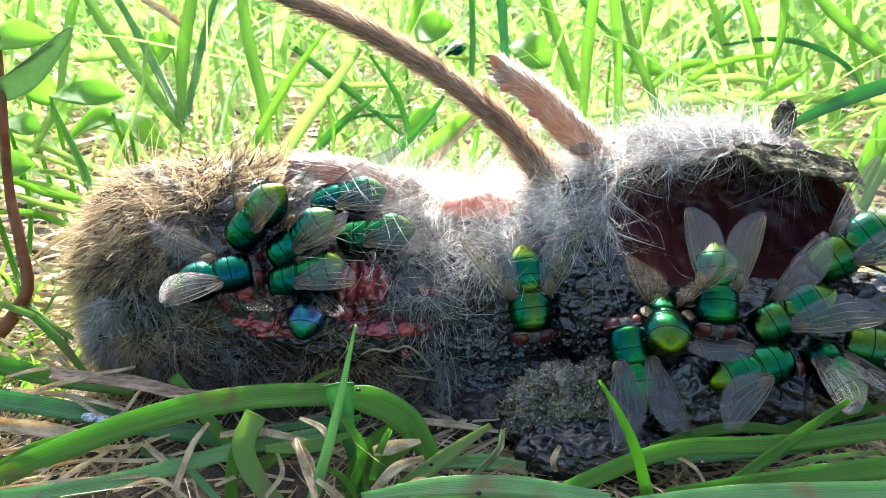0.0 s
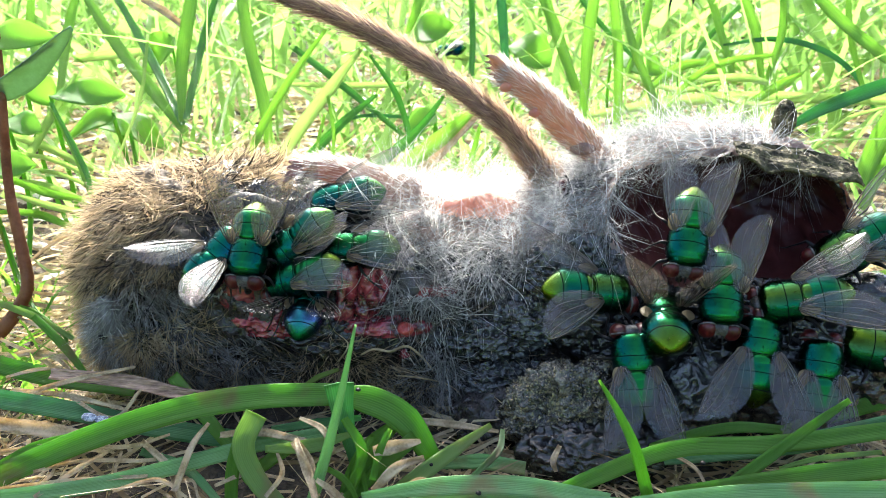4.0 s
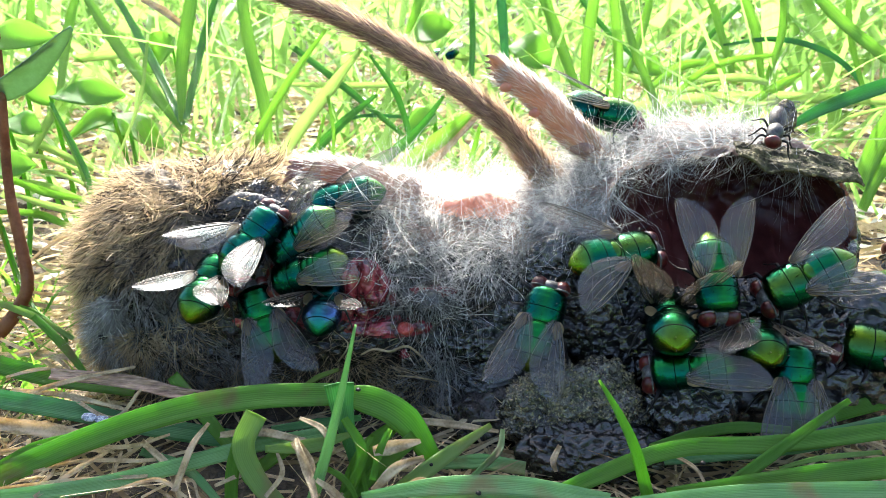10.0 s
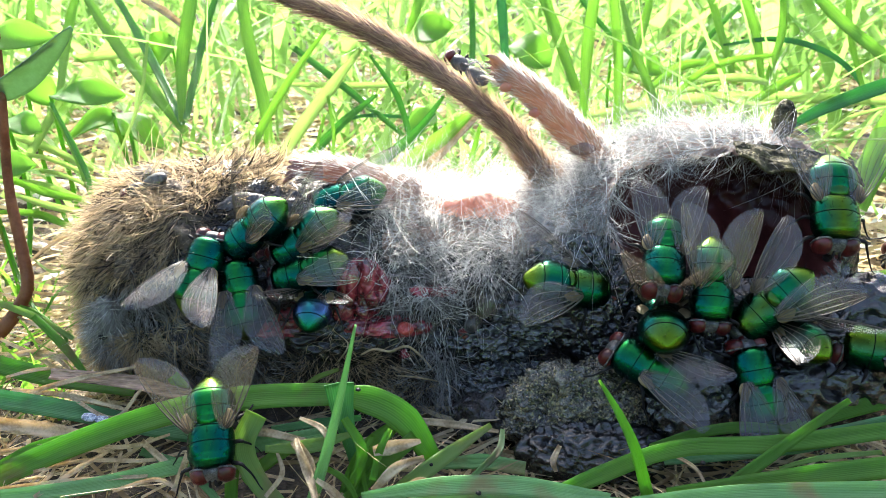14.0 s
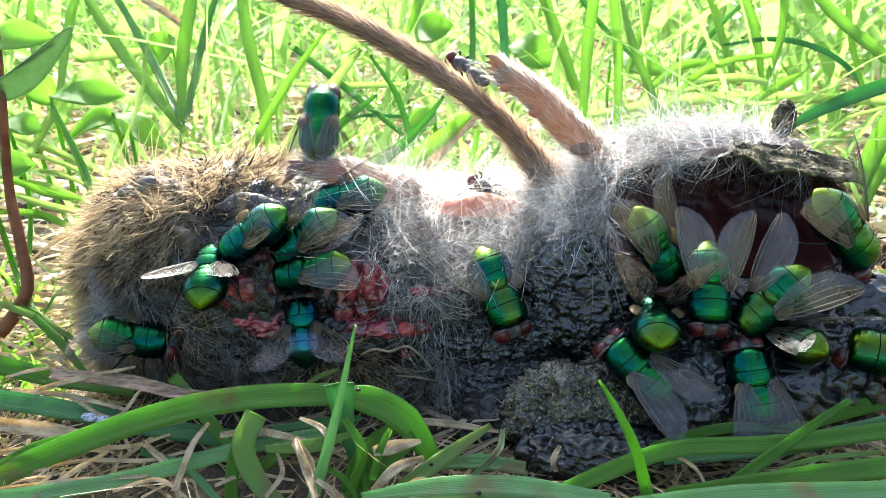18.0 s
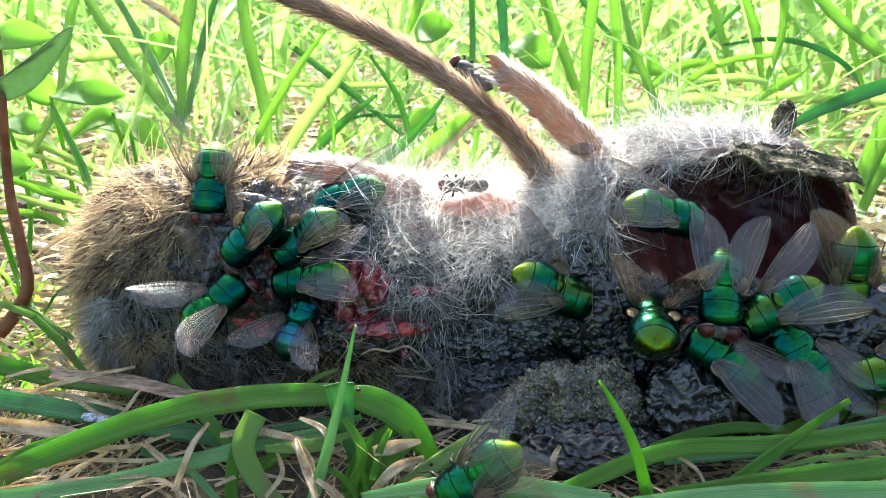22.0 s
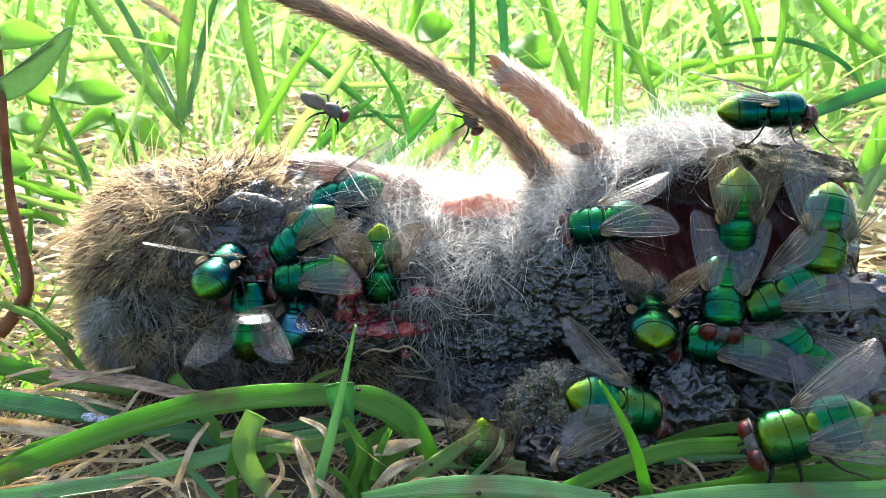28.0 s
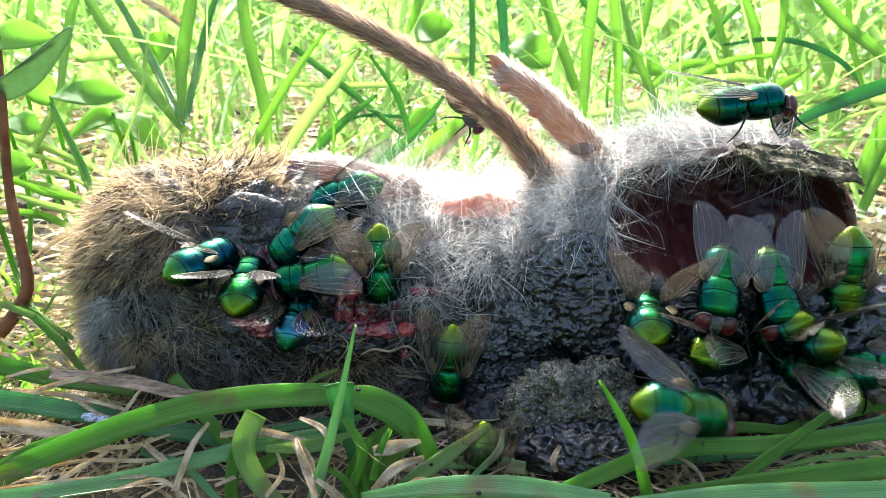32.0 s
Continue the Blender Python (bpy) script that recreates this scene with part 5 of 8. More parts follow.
blade([(15.6, -21.0, 2.9), (14.4, -20.0, 7.2), (13.1, -19.0, 9.9), (11.7, -18.0, 12.1)], [1.02, 0.85, 0.59, 0.17])
blade([(22.5, -19.0, 3.7), (26.1, -18.0, 6.1), (29.3, -17.0, 8.0), (31.6, -16.5, 9.5)], [1.05, 0.88, 0.70, 0.44])
blade([(-0.2, -14.0, 1.9), (3.1, -14.0, 2.2), (6.9, -14.0, 1.5)], [0.76, 1.32, 1.13], M_BLADE_SOFT)
blade([(17.1, -14.0, 3.7), (20.8, -14.0, 4.9), (24.4, -14.0, 5.5), (28.6, -14.0, 5.2)], [0.37, 0.84, 0.93, 0.65])
blade([(32.6, -9.0, 5.3), (36.2, -8.0, 7.0), (40.9, -7.0, 8.7)], [1.00, 2.00, 2.19])
blade([(35.0, -2.0, 12.0), (37.4, -2.0, 13.2), (42.4, -2.0, 14.3)], [0.42, 1.05, 1.36], M_BLADE_PALE)
blade([(27.8, -13.0, 4.1), (32.8, -11.0, 4.6), (39.8, -10.0, 6.2)], [1.06, 1.25, 1.45])
blade([(-14.0, -17.0, 5.4), (-10.4, -17.0, 5.7), (-7.4, -16.0, 6.1)], [0.54, 1.16, 0.45], M_BLADE_PALE)
blade([(-7.3, -18.0, 2.2), (-6.4, -17.0, 5.2), (-7.8, -16.0, 7.6)], [0.80, 0.89, 0.62])
blade([(-11.1, -13.0, 4.1), (-13.3, -14.0, 3.2), (-16.3, -16.0, 1.8)], [0.94, 1.12, 1.03])
blade([(-5.5, -18.0, 3.2), (-5.0, -17.0, 5.2), (-4.2, -16.0, 6.6)], [0.62, 0.62, 0.45])
blade([(-25.1, -14.0, 3.2), (-20.8, -16.0, 2.9), (-17.0, -19.0, 1.3)], [0.64, 0.82, 0.46], M_BLADE_TEAL)
blade([(-39.5, 0.0, 9.1), (-36.2, -2.0, 7.1), (-33.5, -4.0, 5.1)], [0.64, 0.86, 0.54])
blade([(-44.7, 2.0, 10.0), (-40.0, 1.0, 8.6), (-35.5, -1.0, 7.2)], [0.55, 0.77, 0.44], M_BLADE_PALE)
straw([(-35.7, -6.0, 6.1), (-28.1, -7.0, 5.8), (-22.4, -8.0, 5.0), (-16.8, -8.0, 5.0)], [1.0, 1.25, 1.1, 0.5], "reddish brown withered leaf lying under the head", M_WITHERED)
straw([(-39.1, -11.0, 4.1), (-33.9, -11.0, 3.3), (-29.4, -11.5, 2.7)], [1.07, 1.36, 0.68])
straw([(28.7, -16.0, 4.3), (31.4, -16.5, 4.0), (34.8, -17.0, 4.0)], [0.27, 0.45, 0.27])
straw([(-4.8, -8.0, 2.7), (0.8, -10.0, 3.3), (4.8, -11.0, 3.2)], [0.50, 0.70, 0.30])
straw([(-36.5, -17.0, 1.5), (-30.0, -17.0, 2.4), (-23.6, -17.0, 2.9)], [0.36, 0.45, 0.27])
straw([(-21.2, -18.0, 2.2), (-20.1, -16.0, 5.0), (-19.2, -14.0, 5.9)], [0.54, 0.54, 0.27])
straw([(-9.7, -20.0, 3.1), (-10.5, -18.0, 4.8), (-11.7, -17.0, 6.2)], [0.70, 0.96, 0.70])
straw([(-24.9, -14.0, 4.2), (-22.1, -16.0, 2.9), (-20.8, -18.0, 1.1)], [0.46, 0.64, 0.37])
straw([(-5.4, -19.0, 2.9), (-3.7, -18.0, 4.3), (-1.5, -17.0, 4.6)], [0.62, 0.88, 0.44])
straw([(-42.4, -2.0, 5.3), (-39.6, -1.0, 5.7), (-33.8, -3.0, 5.8)], [0.43, 0.65, 0.32])
straw([(10.0, -21.0, 3.4), (11.4, -20.0, 3.6), (12.6, -20.0, 2.3)], [0.26, 0.39, 0.21])
straw([(9.0, -17.0, 3.3), (8.8, -16.5, 4.0), (9.5, -15.0, 4.4)], [0.27, 0.54, 0.36])
straw([(-29.8, -10.0, 3.7), (-25.5, -11.0, 3.7), (-22.1, -11.0, 4.3)], [0.39, 0.49, 0.20])
straw([(-33.4, -8.0, 5.0), (-28.8, -10.0, 3.9), (-26.4, -9.0, 6.2)], [0.30, 0.40, 0.25])
straw([(-18.0, -18.0, 2.7), (-15.5, -17.0, 3.1), (-11.7, -18.0, 3.2)], [0.27, 0.36, 0.18])
straw([(-44.3, 2.0, 5.7), (-38.6, -1.0, 4.7), (-31.9, -6.0, 3.9)], [0.33, 0.49, 0.22])
straw([(-32.4, -18.0, 1.6), (-29.5, -16.0, 2.9), (-27.4, -15.0, 3.8)], [0.36, 0.46, 0.23])
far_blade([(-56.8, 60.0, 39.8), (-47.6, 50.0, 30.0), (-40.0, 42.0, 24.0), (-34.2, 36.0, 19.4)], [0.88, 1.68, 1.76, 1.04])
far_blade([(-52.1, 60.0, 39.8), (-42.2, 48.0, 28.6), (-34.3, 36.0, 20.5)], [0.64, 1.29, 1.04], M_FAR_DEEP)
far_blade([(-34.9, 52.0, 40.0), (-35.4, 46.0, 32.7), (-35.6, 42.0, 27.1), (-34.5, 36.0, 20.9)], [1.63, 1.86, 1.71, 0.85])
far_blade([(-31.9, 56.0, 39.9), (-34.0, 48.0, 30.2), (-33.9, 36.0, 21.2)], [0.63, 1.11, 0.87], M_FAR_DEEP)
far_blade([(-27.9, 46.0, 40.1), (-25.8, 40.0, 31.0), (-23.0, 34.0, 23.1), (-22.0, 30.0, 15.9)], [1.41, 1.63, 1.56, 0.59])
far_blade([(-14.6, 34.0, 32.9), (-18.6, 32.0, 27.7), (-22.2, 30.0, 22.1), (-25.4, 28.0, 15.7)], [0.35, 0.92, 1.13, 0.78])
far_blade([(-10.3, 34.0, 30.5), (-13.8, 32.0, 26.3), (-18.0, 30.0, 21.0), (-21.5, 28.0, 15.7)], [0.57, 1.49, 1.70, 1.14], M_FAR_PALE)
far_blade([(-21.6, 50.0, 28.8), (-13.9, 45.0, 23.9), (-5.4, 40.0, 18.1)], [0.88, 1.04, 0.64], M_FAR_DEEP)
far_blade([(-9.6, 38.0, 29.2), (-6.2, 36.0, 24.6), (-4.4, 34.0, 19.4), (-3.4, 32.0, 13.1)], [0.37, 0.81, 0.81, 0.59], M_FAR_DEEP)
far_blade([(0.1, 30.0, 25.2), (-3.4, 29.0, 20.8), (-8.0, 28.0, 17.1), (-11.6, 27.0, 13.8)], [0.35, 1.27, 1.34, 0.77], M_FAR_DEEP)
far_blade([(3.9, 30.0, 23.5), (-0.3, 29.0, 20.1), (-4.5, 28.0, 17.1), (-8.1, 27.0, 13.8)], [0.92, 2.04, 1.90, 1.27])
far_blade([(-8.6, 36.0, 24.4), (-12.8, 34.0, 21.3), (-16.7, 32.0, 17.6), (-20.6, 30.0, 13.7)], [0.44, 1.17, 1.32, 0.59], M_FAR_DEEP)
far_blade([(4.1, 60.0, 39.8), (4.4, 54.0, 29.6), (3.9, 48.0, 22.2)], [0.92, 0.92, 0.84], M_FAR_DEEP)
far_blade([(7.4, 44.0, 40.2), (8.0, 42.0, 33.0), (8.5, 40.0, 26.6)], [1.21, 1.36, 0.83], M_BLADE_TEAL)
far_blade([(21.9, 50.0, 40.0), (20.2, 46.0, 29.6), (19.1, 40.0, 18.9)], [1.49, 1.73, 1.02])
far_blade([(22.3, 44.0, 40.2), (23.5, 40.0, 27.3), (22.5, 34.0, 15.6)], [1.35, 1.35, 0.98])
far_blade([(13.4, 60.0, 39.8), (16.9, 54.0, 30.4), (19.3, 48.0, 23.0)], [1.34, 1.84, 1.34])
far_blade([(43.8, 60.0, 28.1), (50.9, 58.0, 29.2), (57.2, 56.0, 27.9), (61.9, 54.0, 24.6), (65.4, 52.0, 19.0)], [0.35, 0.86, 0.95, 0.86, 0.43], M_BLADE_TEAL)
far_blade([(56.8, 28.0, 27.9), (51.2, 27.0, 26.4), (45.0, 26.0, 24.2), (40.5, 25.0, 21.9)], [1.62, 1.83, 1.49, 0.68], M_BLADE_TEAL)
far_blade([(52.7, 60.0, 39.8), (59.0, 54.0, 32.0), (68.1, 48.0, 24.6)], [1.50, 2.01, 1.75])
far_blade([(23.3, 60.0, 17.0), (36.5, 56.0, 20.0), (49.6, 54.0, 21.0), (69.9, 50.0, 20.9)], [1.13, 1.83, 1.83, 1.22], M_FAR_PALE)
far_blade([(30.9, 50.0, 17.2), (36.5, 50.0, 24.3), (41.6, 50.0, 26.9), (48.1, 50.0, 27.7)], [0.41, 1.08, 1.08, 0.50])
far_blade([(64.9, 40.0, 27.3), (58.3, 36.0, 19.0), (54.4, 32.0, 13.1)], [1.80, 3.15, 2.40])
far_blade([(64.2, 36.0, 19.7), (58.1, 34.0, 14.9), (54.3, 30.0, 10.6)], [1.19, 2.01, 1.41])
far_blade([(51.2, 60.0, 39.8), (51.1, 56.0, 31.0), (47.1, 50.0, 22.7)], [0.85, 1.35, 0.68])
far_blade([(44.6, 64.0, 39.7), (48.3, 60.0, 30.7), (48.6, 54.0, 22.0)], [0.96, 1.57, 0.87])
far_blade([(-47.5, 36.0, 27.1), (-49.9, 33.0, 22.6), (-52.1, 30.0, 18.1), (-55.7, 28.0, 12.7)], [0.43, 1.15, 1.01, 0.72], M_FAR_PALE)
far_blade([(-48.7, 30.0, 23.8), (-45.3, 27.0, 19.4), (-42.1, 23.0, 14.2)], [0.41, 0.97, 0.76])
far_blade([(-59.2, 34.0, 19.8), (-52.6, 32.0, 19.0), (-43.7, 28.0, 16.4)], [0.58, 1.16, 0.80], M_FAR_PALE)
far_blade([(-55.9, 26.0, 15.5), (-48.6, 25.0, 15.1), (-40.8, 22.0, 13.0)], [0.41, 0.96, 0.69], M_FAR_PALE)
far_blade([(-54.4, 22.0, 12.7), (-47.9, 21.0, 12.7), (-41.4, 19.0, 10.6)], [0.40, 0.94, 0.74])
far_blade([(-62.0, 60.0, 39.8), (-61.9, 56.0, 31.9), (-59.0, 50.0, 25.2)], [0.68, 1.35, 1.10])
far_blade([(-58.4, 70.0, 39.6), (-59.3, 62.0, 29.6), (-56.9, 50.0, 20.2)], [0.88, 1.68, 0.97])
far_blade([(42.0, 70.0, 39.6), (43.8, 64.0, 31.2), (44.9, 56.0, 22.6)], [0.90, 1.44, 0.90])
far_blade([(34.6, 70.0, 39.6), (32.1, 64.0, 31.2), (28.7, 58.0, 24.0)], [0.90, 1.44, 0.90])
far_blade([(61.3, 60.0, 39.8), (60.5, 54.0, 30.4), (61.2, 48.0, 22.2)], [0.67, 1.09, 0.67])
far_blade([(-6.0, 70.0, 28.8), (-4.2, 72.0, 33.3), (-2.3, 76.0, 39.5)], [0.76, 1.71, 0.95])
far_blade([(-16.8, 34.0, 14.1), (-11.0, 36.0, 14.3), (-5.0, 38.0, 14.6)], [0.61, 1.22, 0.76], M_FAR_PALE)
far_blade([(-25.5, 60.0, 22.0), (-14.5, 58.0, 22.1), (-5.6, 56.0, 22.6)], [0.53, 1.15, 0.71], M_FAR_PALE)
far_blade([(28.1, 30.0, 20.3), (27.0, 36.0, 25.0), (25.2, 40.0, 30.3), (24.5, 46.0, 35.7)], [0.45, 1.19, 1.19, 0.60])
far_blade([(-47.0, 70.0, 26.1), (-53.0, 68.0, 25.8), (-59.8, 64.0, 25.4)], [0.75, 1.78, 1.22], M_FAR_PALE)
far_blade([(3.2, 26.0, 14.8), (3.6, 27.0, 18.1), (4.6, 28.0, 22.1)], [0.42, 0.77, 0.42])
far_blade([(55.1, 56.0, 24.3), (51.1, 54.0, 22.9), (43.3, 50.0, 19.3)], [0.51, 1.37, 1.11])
straw([(4.5, 34.0, 22.0), (0.4, 32.0, 18.4), (-3.9, 30.0, 13.7)], [0.73, 1.60, 0.87])
straw([(-46.3, 60.0, 34.9), (-42.4, 58.0, 33.3), (-37.9, 56.0, 30.2)], [0.86, 1.38, 0.69])
straw([(-8.5, -18.0, 5.8), (-9.4, -17.0, 7.2), (-11.5, -15.0, 7.0)], [0.44, 0.53, 0.27])
straw([(-36.8, -14.0, 3.2), (-32.5, -14.0, 3.7), (-27.7, -14.5, 3.5)], [0.28, 0.42, 0.23])
straw([(-26.1, -18.0, 2.2), (-22.6, -17.5, 2.9), (-20.3, -18.0, 1.6)], [0.27, 0.36, 0.22])
straw([(-13.8, -19.0, 2.4), (-12.6, -18.0, 3.8), (-13.1, -17.0, 5.2)], [0.31, 0.44, 0.22])
straw([(-3.6, -20.0, 3.1), (-1.9, -19.0, 3.9), (-0.6, -19.0, 3.4)], [0.35, 0.52, 0.35])
straw([(-29.7, -14.0, 3.7), (-25.9, -14.0, 3.7), (-22.7, -13.5, 4.5)], [0.28, 0.38, 0.19])
straw([(-21.7, -10.0, 6.2), (-17.6, -11.0, 5.7), (-13.7, -11.0, 5.9)], [0.24, 0.34, 0.19])
straw([(-38.9, -7.0, 5.0), (-33.4, -8.0, 5.0), (-28.1, -9.0, 4.2)], [0.40, 0.50, 0.25])
straw([(18.0, -16.0, 4.5), (19.7, -18.0, 4.3), (20.5, -20.0, 3.1)], [0.22, 0.31, 0.13])
straw([(30.7, -16.0, 4.5), (33.2, -16.0, 5.5), (35.7, -16.0, 4.5)], [0.23, 0.32, 0.18])
blade([(-5.7, -15.0, 5.4), (-6.5, -16.5, 3.8), (-6.0, -18.0, 1.6)], [0.45, 0.54, 0.36])
blade([(-14.1, -14.0, 5.3), (-10.4, -14.0, 5.9), (-6.7, -14.0, 6.4)], [0.56, 0.74, 0.46], M_BLADE_TEAL)
blade([(-10.0, -17.0, 4.1), (-7.7, -18.0, 3.2), (-6.4, -19.0, 1.3)], [0.36, 0.53, 0.27])
blade([(2.0, -18.0, 3.2), (4.4, -16.0, 4.5), (4.9, -14.0, 5.3)], [0.36, 0.64, 0.36], M_BLADE_TEAL)
blade([(25.8, -19.0, 5.0), (28.7, -19.0, 5.9), (34.0, -18.0, 5.8)], [0.26, 0.43, 0.35], M_BLADE_PALE)
blade([(-36.7, -14.5, 2.4), (-33.9, -14.0, 3.7), (-31.0, -13.0, 4.1)], [0.38, 0.66, 0.47])
blade([(-12.5, -12.0, 7.3), (-10.7, -11.0, 8.4), (-8.9, -10.0, 8.7)], [0.29, 0.48, 0.29])
far_blade([(-41.2, 30.0, 17.4), (-38.8, 34.0, 24.6), (-39.0, 40.0, 31.7)], [0.29, 0.44, 0.37], M_FAR_PALE)
far_blade([(-14.0, 27.0, 15.2), (-13.6, 29.0, 20.5), (-14.4, 31.0, 25.1)], [0.28, 0.49, 0.35])
far_blade([(-15.4, 27.0, 14.5), (-15.7, 29.0, 19.1), (-14.8, 31.0, 22.9)], [0.28, 0.42, 0.35])
far_blade([(46.8, 30.0, 18.8), (51.5, 32.0, 22.0), (57.2, 34.0, 23.1)], [0.36, 0.58, 0.36], M_FAR_PALE)
far_blade([(28.2, 60.0, 23.7), (36.9, 58.0, 21.4), (44.6, 58.0, 23.1)], [0.53, 0.98, 0.53], M_FAR_PALE)
far_blade([(37.7, 52.0, 22.4), (45.7, 50.0, 20.6), (53.9, 50.0, 21.9)], [0.50, 0.92, 0.50], M_FAR_PALE)
far_blade([(-14.3, 40.0, 20.1), (-9.8, 42.0, 20.5), (-2.0, 46.0, 19.1)], [0.32, 0.55, 0.40], M_BLADE_TEAL)
far_blade([(-54.7, 30.0, 18.1), (-48.2, 28.0, 17.5), (-41.4, 26.0, 14.8)], [0.35, 0.71, 0.42], M_FAR_PALE)
far_blade([(-55.4, 28.0, 16.4), (-48.1, 26.0, 16.6), (-42.0, 24.0, 15.0)], [0.35, 0.56, 0.42], M_FAR_PALE)
straw([(-39.3, -8.5, 4.4), (-35.9, -8.0, 5.6), (-32.1, -7.0, 6.3), (-27.9, -6.0, 6.8)], [0.30, 0.46, 0.46, 0.20])
straw([(-33.2, -16.0, 2.6), (-29.4, -15.0, 3.0), (-24.3, -15.0, 3.0), (-21.3, -14.0, 3.2)], [0.23, 0.37, 0.23])
straw([(-33.9, -17.0, 1.0), (-31.8, -16.0, 2.3), (-31.9, -15.0, 3.0)], [0.18, 0.32, 0.23])
straw([(-26.7, -14.0, 3.2), (-26.8, -15.5, 2.0), (-25.0, -16.0, 1.8), (-24.3, -15.5, 3.1)], [0.23, 0.28, 0.19])
straw([(-9.5, -21.0, 3.6), (-10.4, -19.0, 4.7), (-11.1, -18.0, 5.8), (-11.5, -17.0, 6.4)], [0.43, 0.78, 0.61, 0.26])
straw([(-9.6, -20.0, 4.7), (-8.3, -20.5, 4.0), (-7.4, -21.0, 3.4)], [0.34, 0.60, 0.51])
straw([(-5.5, -17.0, 5.2), (-3.8, -16.5, 5.3), (-1.8, -16.0, 5.5)], [0.72, 1.17, 0.90, 0.36])
straw([(-18.2, -14.5, 5.1), (-14.8, -15.0, 5.7), (-11.0, -16.0, 5.5)], [0.46, 0.73, 0.46])
straw([(-23.9, -18.0, 1.6), (-21.9, -17.0, 2.2), (-20.1, -17.0, 2.5), (-19.4, -18.0, 1.6)], [0.18, 0.27, 0.18])
straw([(-35.5, -4.0, 5.7), (-38.2, -4.0, 5.4), (-40.4, -5.0, 5.2)], [0.26, 0.37, 0.21])
straw([(-43.4, 0.0, 5.1), (-37.5, -2.0, 5.8), (-34.6, -4.0, 5.1)], [0.27, 0.43, 0.22])
straw([(-43.9, 5.0, 6.8), (-39.2, 2.0, 6.3), (-35.4, -2.0, 5.3)], [0.23, 0.34, 0.23])
straw([(-46.9, 8.0, 8.1), (-41.9, 6.0, 7.6), (-38.2, 5.0, 7.8)], [0.24, 0.41, 0.24])
straw([(2.8, -21.0, 4.3), (4.1, -20.0, 4.4), (5.8, -20.0, 4.7)], [0.51, 0.85, 0.60])
far_blade([(-47.7, 28.0, 24.9), (-42.1, 22.0, 18.0), (-41.0, 20.0, 15.4)], [0.40, 0.67, 0.40], M_FAR_DEEP)
far_blade([(-51.1, 20.0, 17.8), (-45.8, 19.0, 16.1), (-40.9, 18.0, 15.4)], [0.52, 1.04, 0.65])
far_blade([(-49.8, 18.0, 16.4), (-44.4, 17.0, 15.0), (-40.5, 16.0, 14.6)], [0.38, 0.89, 0.64], M_FAR_PALE)
blade([(-47.5, 12.0, 14.3), (-45.2, 9.0, 10.2), (-42.0, 5.0, 7.8), (-38.0, 2.0, 6.3)], [0.29, 0.41, 0.29])
blade([(-45.9, 6.0, 8.0), (-41.5, 4.0, 7.8), (-37.5, 1.0, 6.8), (-36.7, 0.0, 6.1)], [0.28, 0.45, 0.28])
blade([(-45.8, 12.0, 11.7), (-41.6, 9.0, 10.2), (-38.0, 8.0, 11.9)], [0.18, 0.30, 0.18], M_BLADE_PALE)
straw([(-44.4, 10.0, 10.8), (-41.8, 11.0, 12.7), (-39.3, 12.0, 13.6)], [0.24, 0.43, 0.24])
straw([(-45.4, 14.0, 12.3), (-41.5, 12.0, 11.7), (-39.6, 10.0, 10.5)], [0.25, 0.37, 0.25])
straw([(-45.4, 9.0, 8.9), (-42.2, 7.0, 8.5), (-38.2, 6.0, 8.9)], [0.18, 0.36, 0.24])
blade([(-40.7, 4.0, 7.3), (-39.9, 6.0, 8.9), (-39.2, 8.0, 9.3)], [0.18, 0.29, 0.23])
far_blade([(35.6, 54.0, 23.7), (44.3, 52.0, 24.2), (47.8, 50.0, 23.7)], [0.67, 1.35, 0.84], M_FAR_PALE)
far_blade([(29.7, 50.0, 22.3), (34.9, 52.0, 25.7), (39.6, 54.0, 26.3)], [0.67, 1.51, 1.01])
far_blade([(39.8, 62.0, 25.7), (44.1, 66.0, 29.7), (49.2, 70.0, 33.4)], [0.55, 0.92, 0.73], M_FAR_DEEP)
far_blade([(18.6, 60.0, 38.2), (23.4, 56.0, 31.9), (28.9, 52.0, 26.5)], [0.68, 0.85, 0.51], M_FAR_DEEP)
far_blade([(-21.7, 152.0, 13.3), (-9.5, 150.0, 14.8), (2.4, 149.0, 15.5), (11.1, 146.0, 14.1)], [0.89, 2.08, 1.78, 0.89], M_FAR_PALE)

def leafy_plant():
    """A reddish stem with leaves at the edge of the grass."""
    plant = empty("leafy_plant", -42, 8, 0)
    tagged(plant, "broad-leaved weed with a reddish brown stem and spotted leaf", "plant")
    inv = pose(42 * MM, -8 * MM, 0)
    v, f = tube([(-49.5, 4.0, 2.1), (-45.2, 5.0, 5.8), (-42.9, 6.0, 9.4), (-43.2, 7.0, 13.5), (-43.9, 8.0, 19.8), (-43.0, 8.0, 28.4), (-42.4, 8.0, 34.8)], [0.9, 0.75, 0.65, 0.6, 0.5, 0.42, 0.35], 12, 60, rough=0.03)
    stem = from_arrays("stem", v, f, M_STEM, plant, "reddish brown stem")
    stem.matrix_basis = inv
    for b, e, w, m, n in (((-43.8, 8.0, 28.7), (-34.3, 6.0, 35.3), 3.4, M_LEAF_GREY, (0.5, -0.6, -0.5)), ((-44.9, 9.0, 33.9), (-36.7, 7.0, 34.8), 3.6, M_LEAF, (0, -0.6, 0.8))):
        ob = leaf("leaf", b, e, w, m, plant, 0.22, n, "curled leaf with yellow spots")
        ob.matrix_basis = inv


leafy_plant()


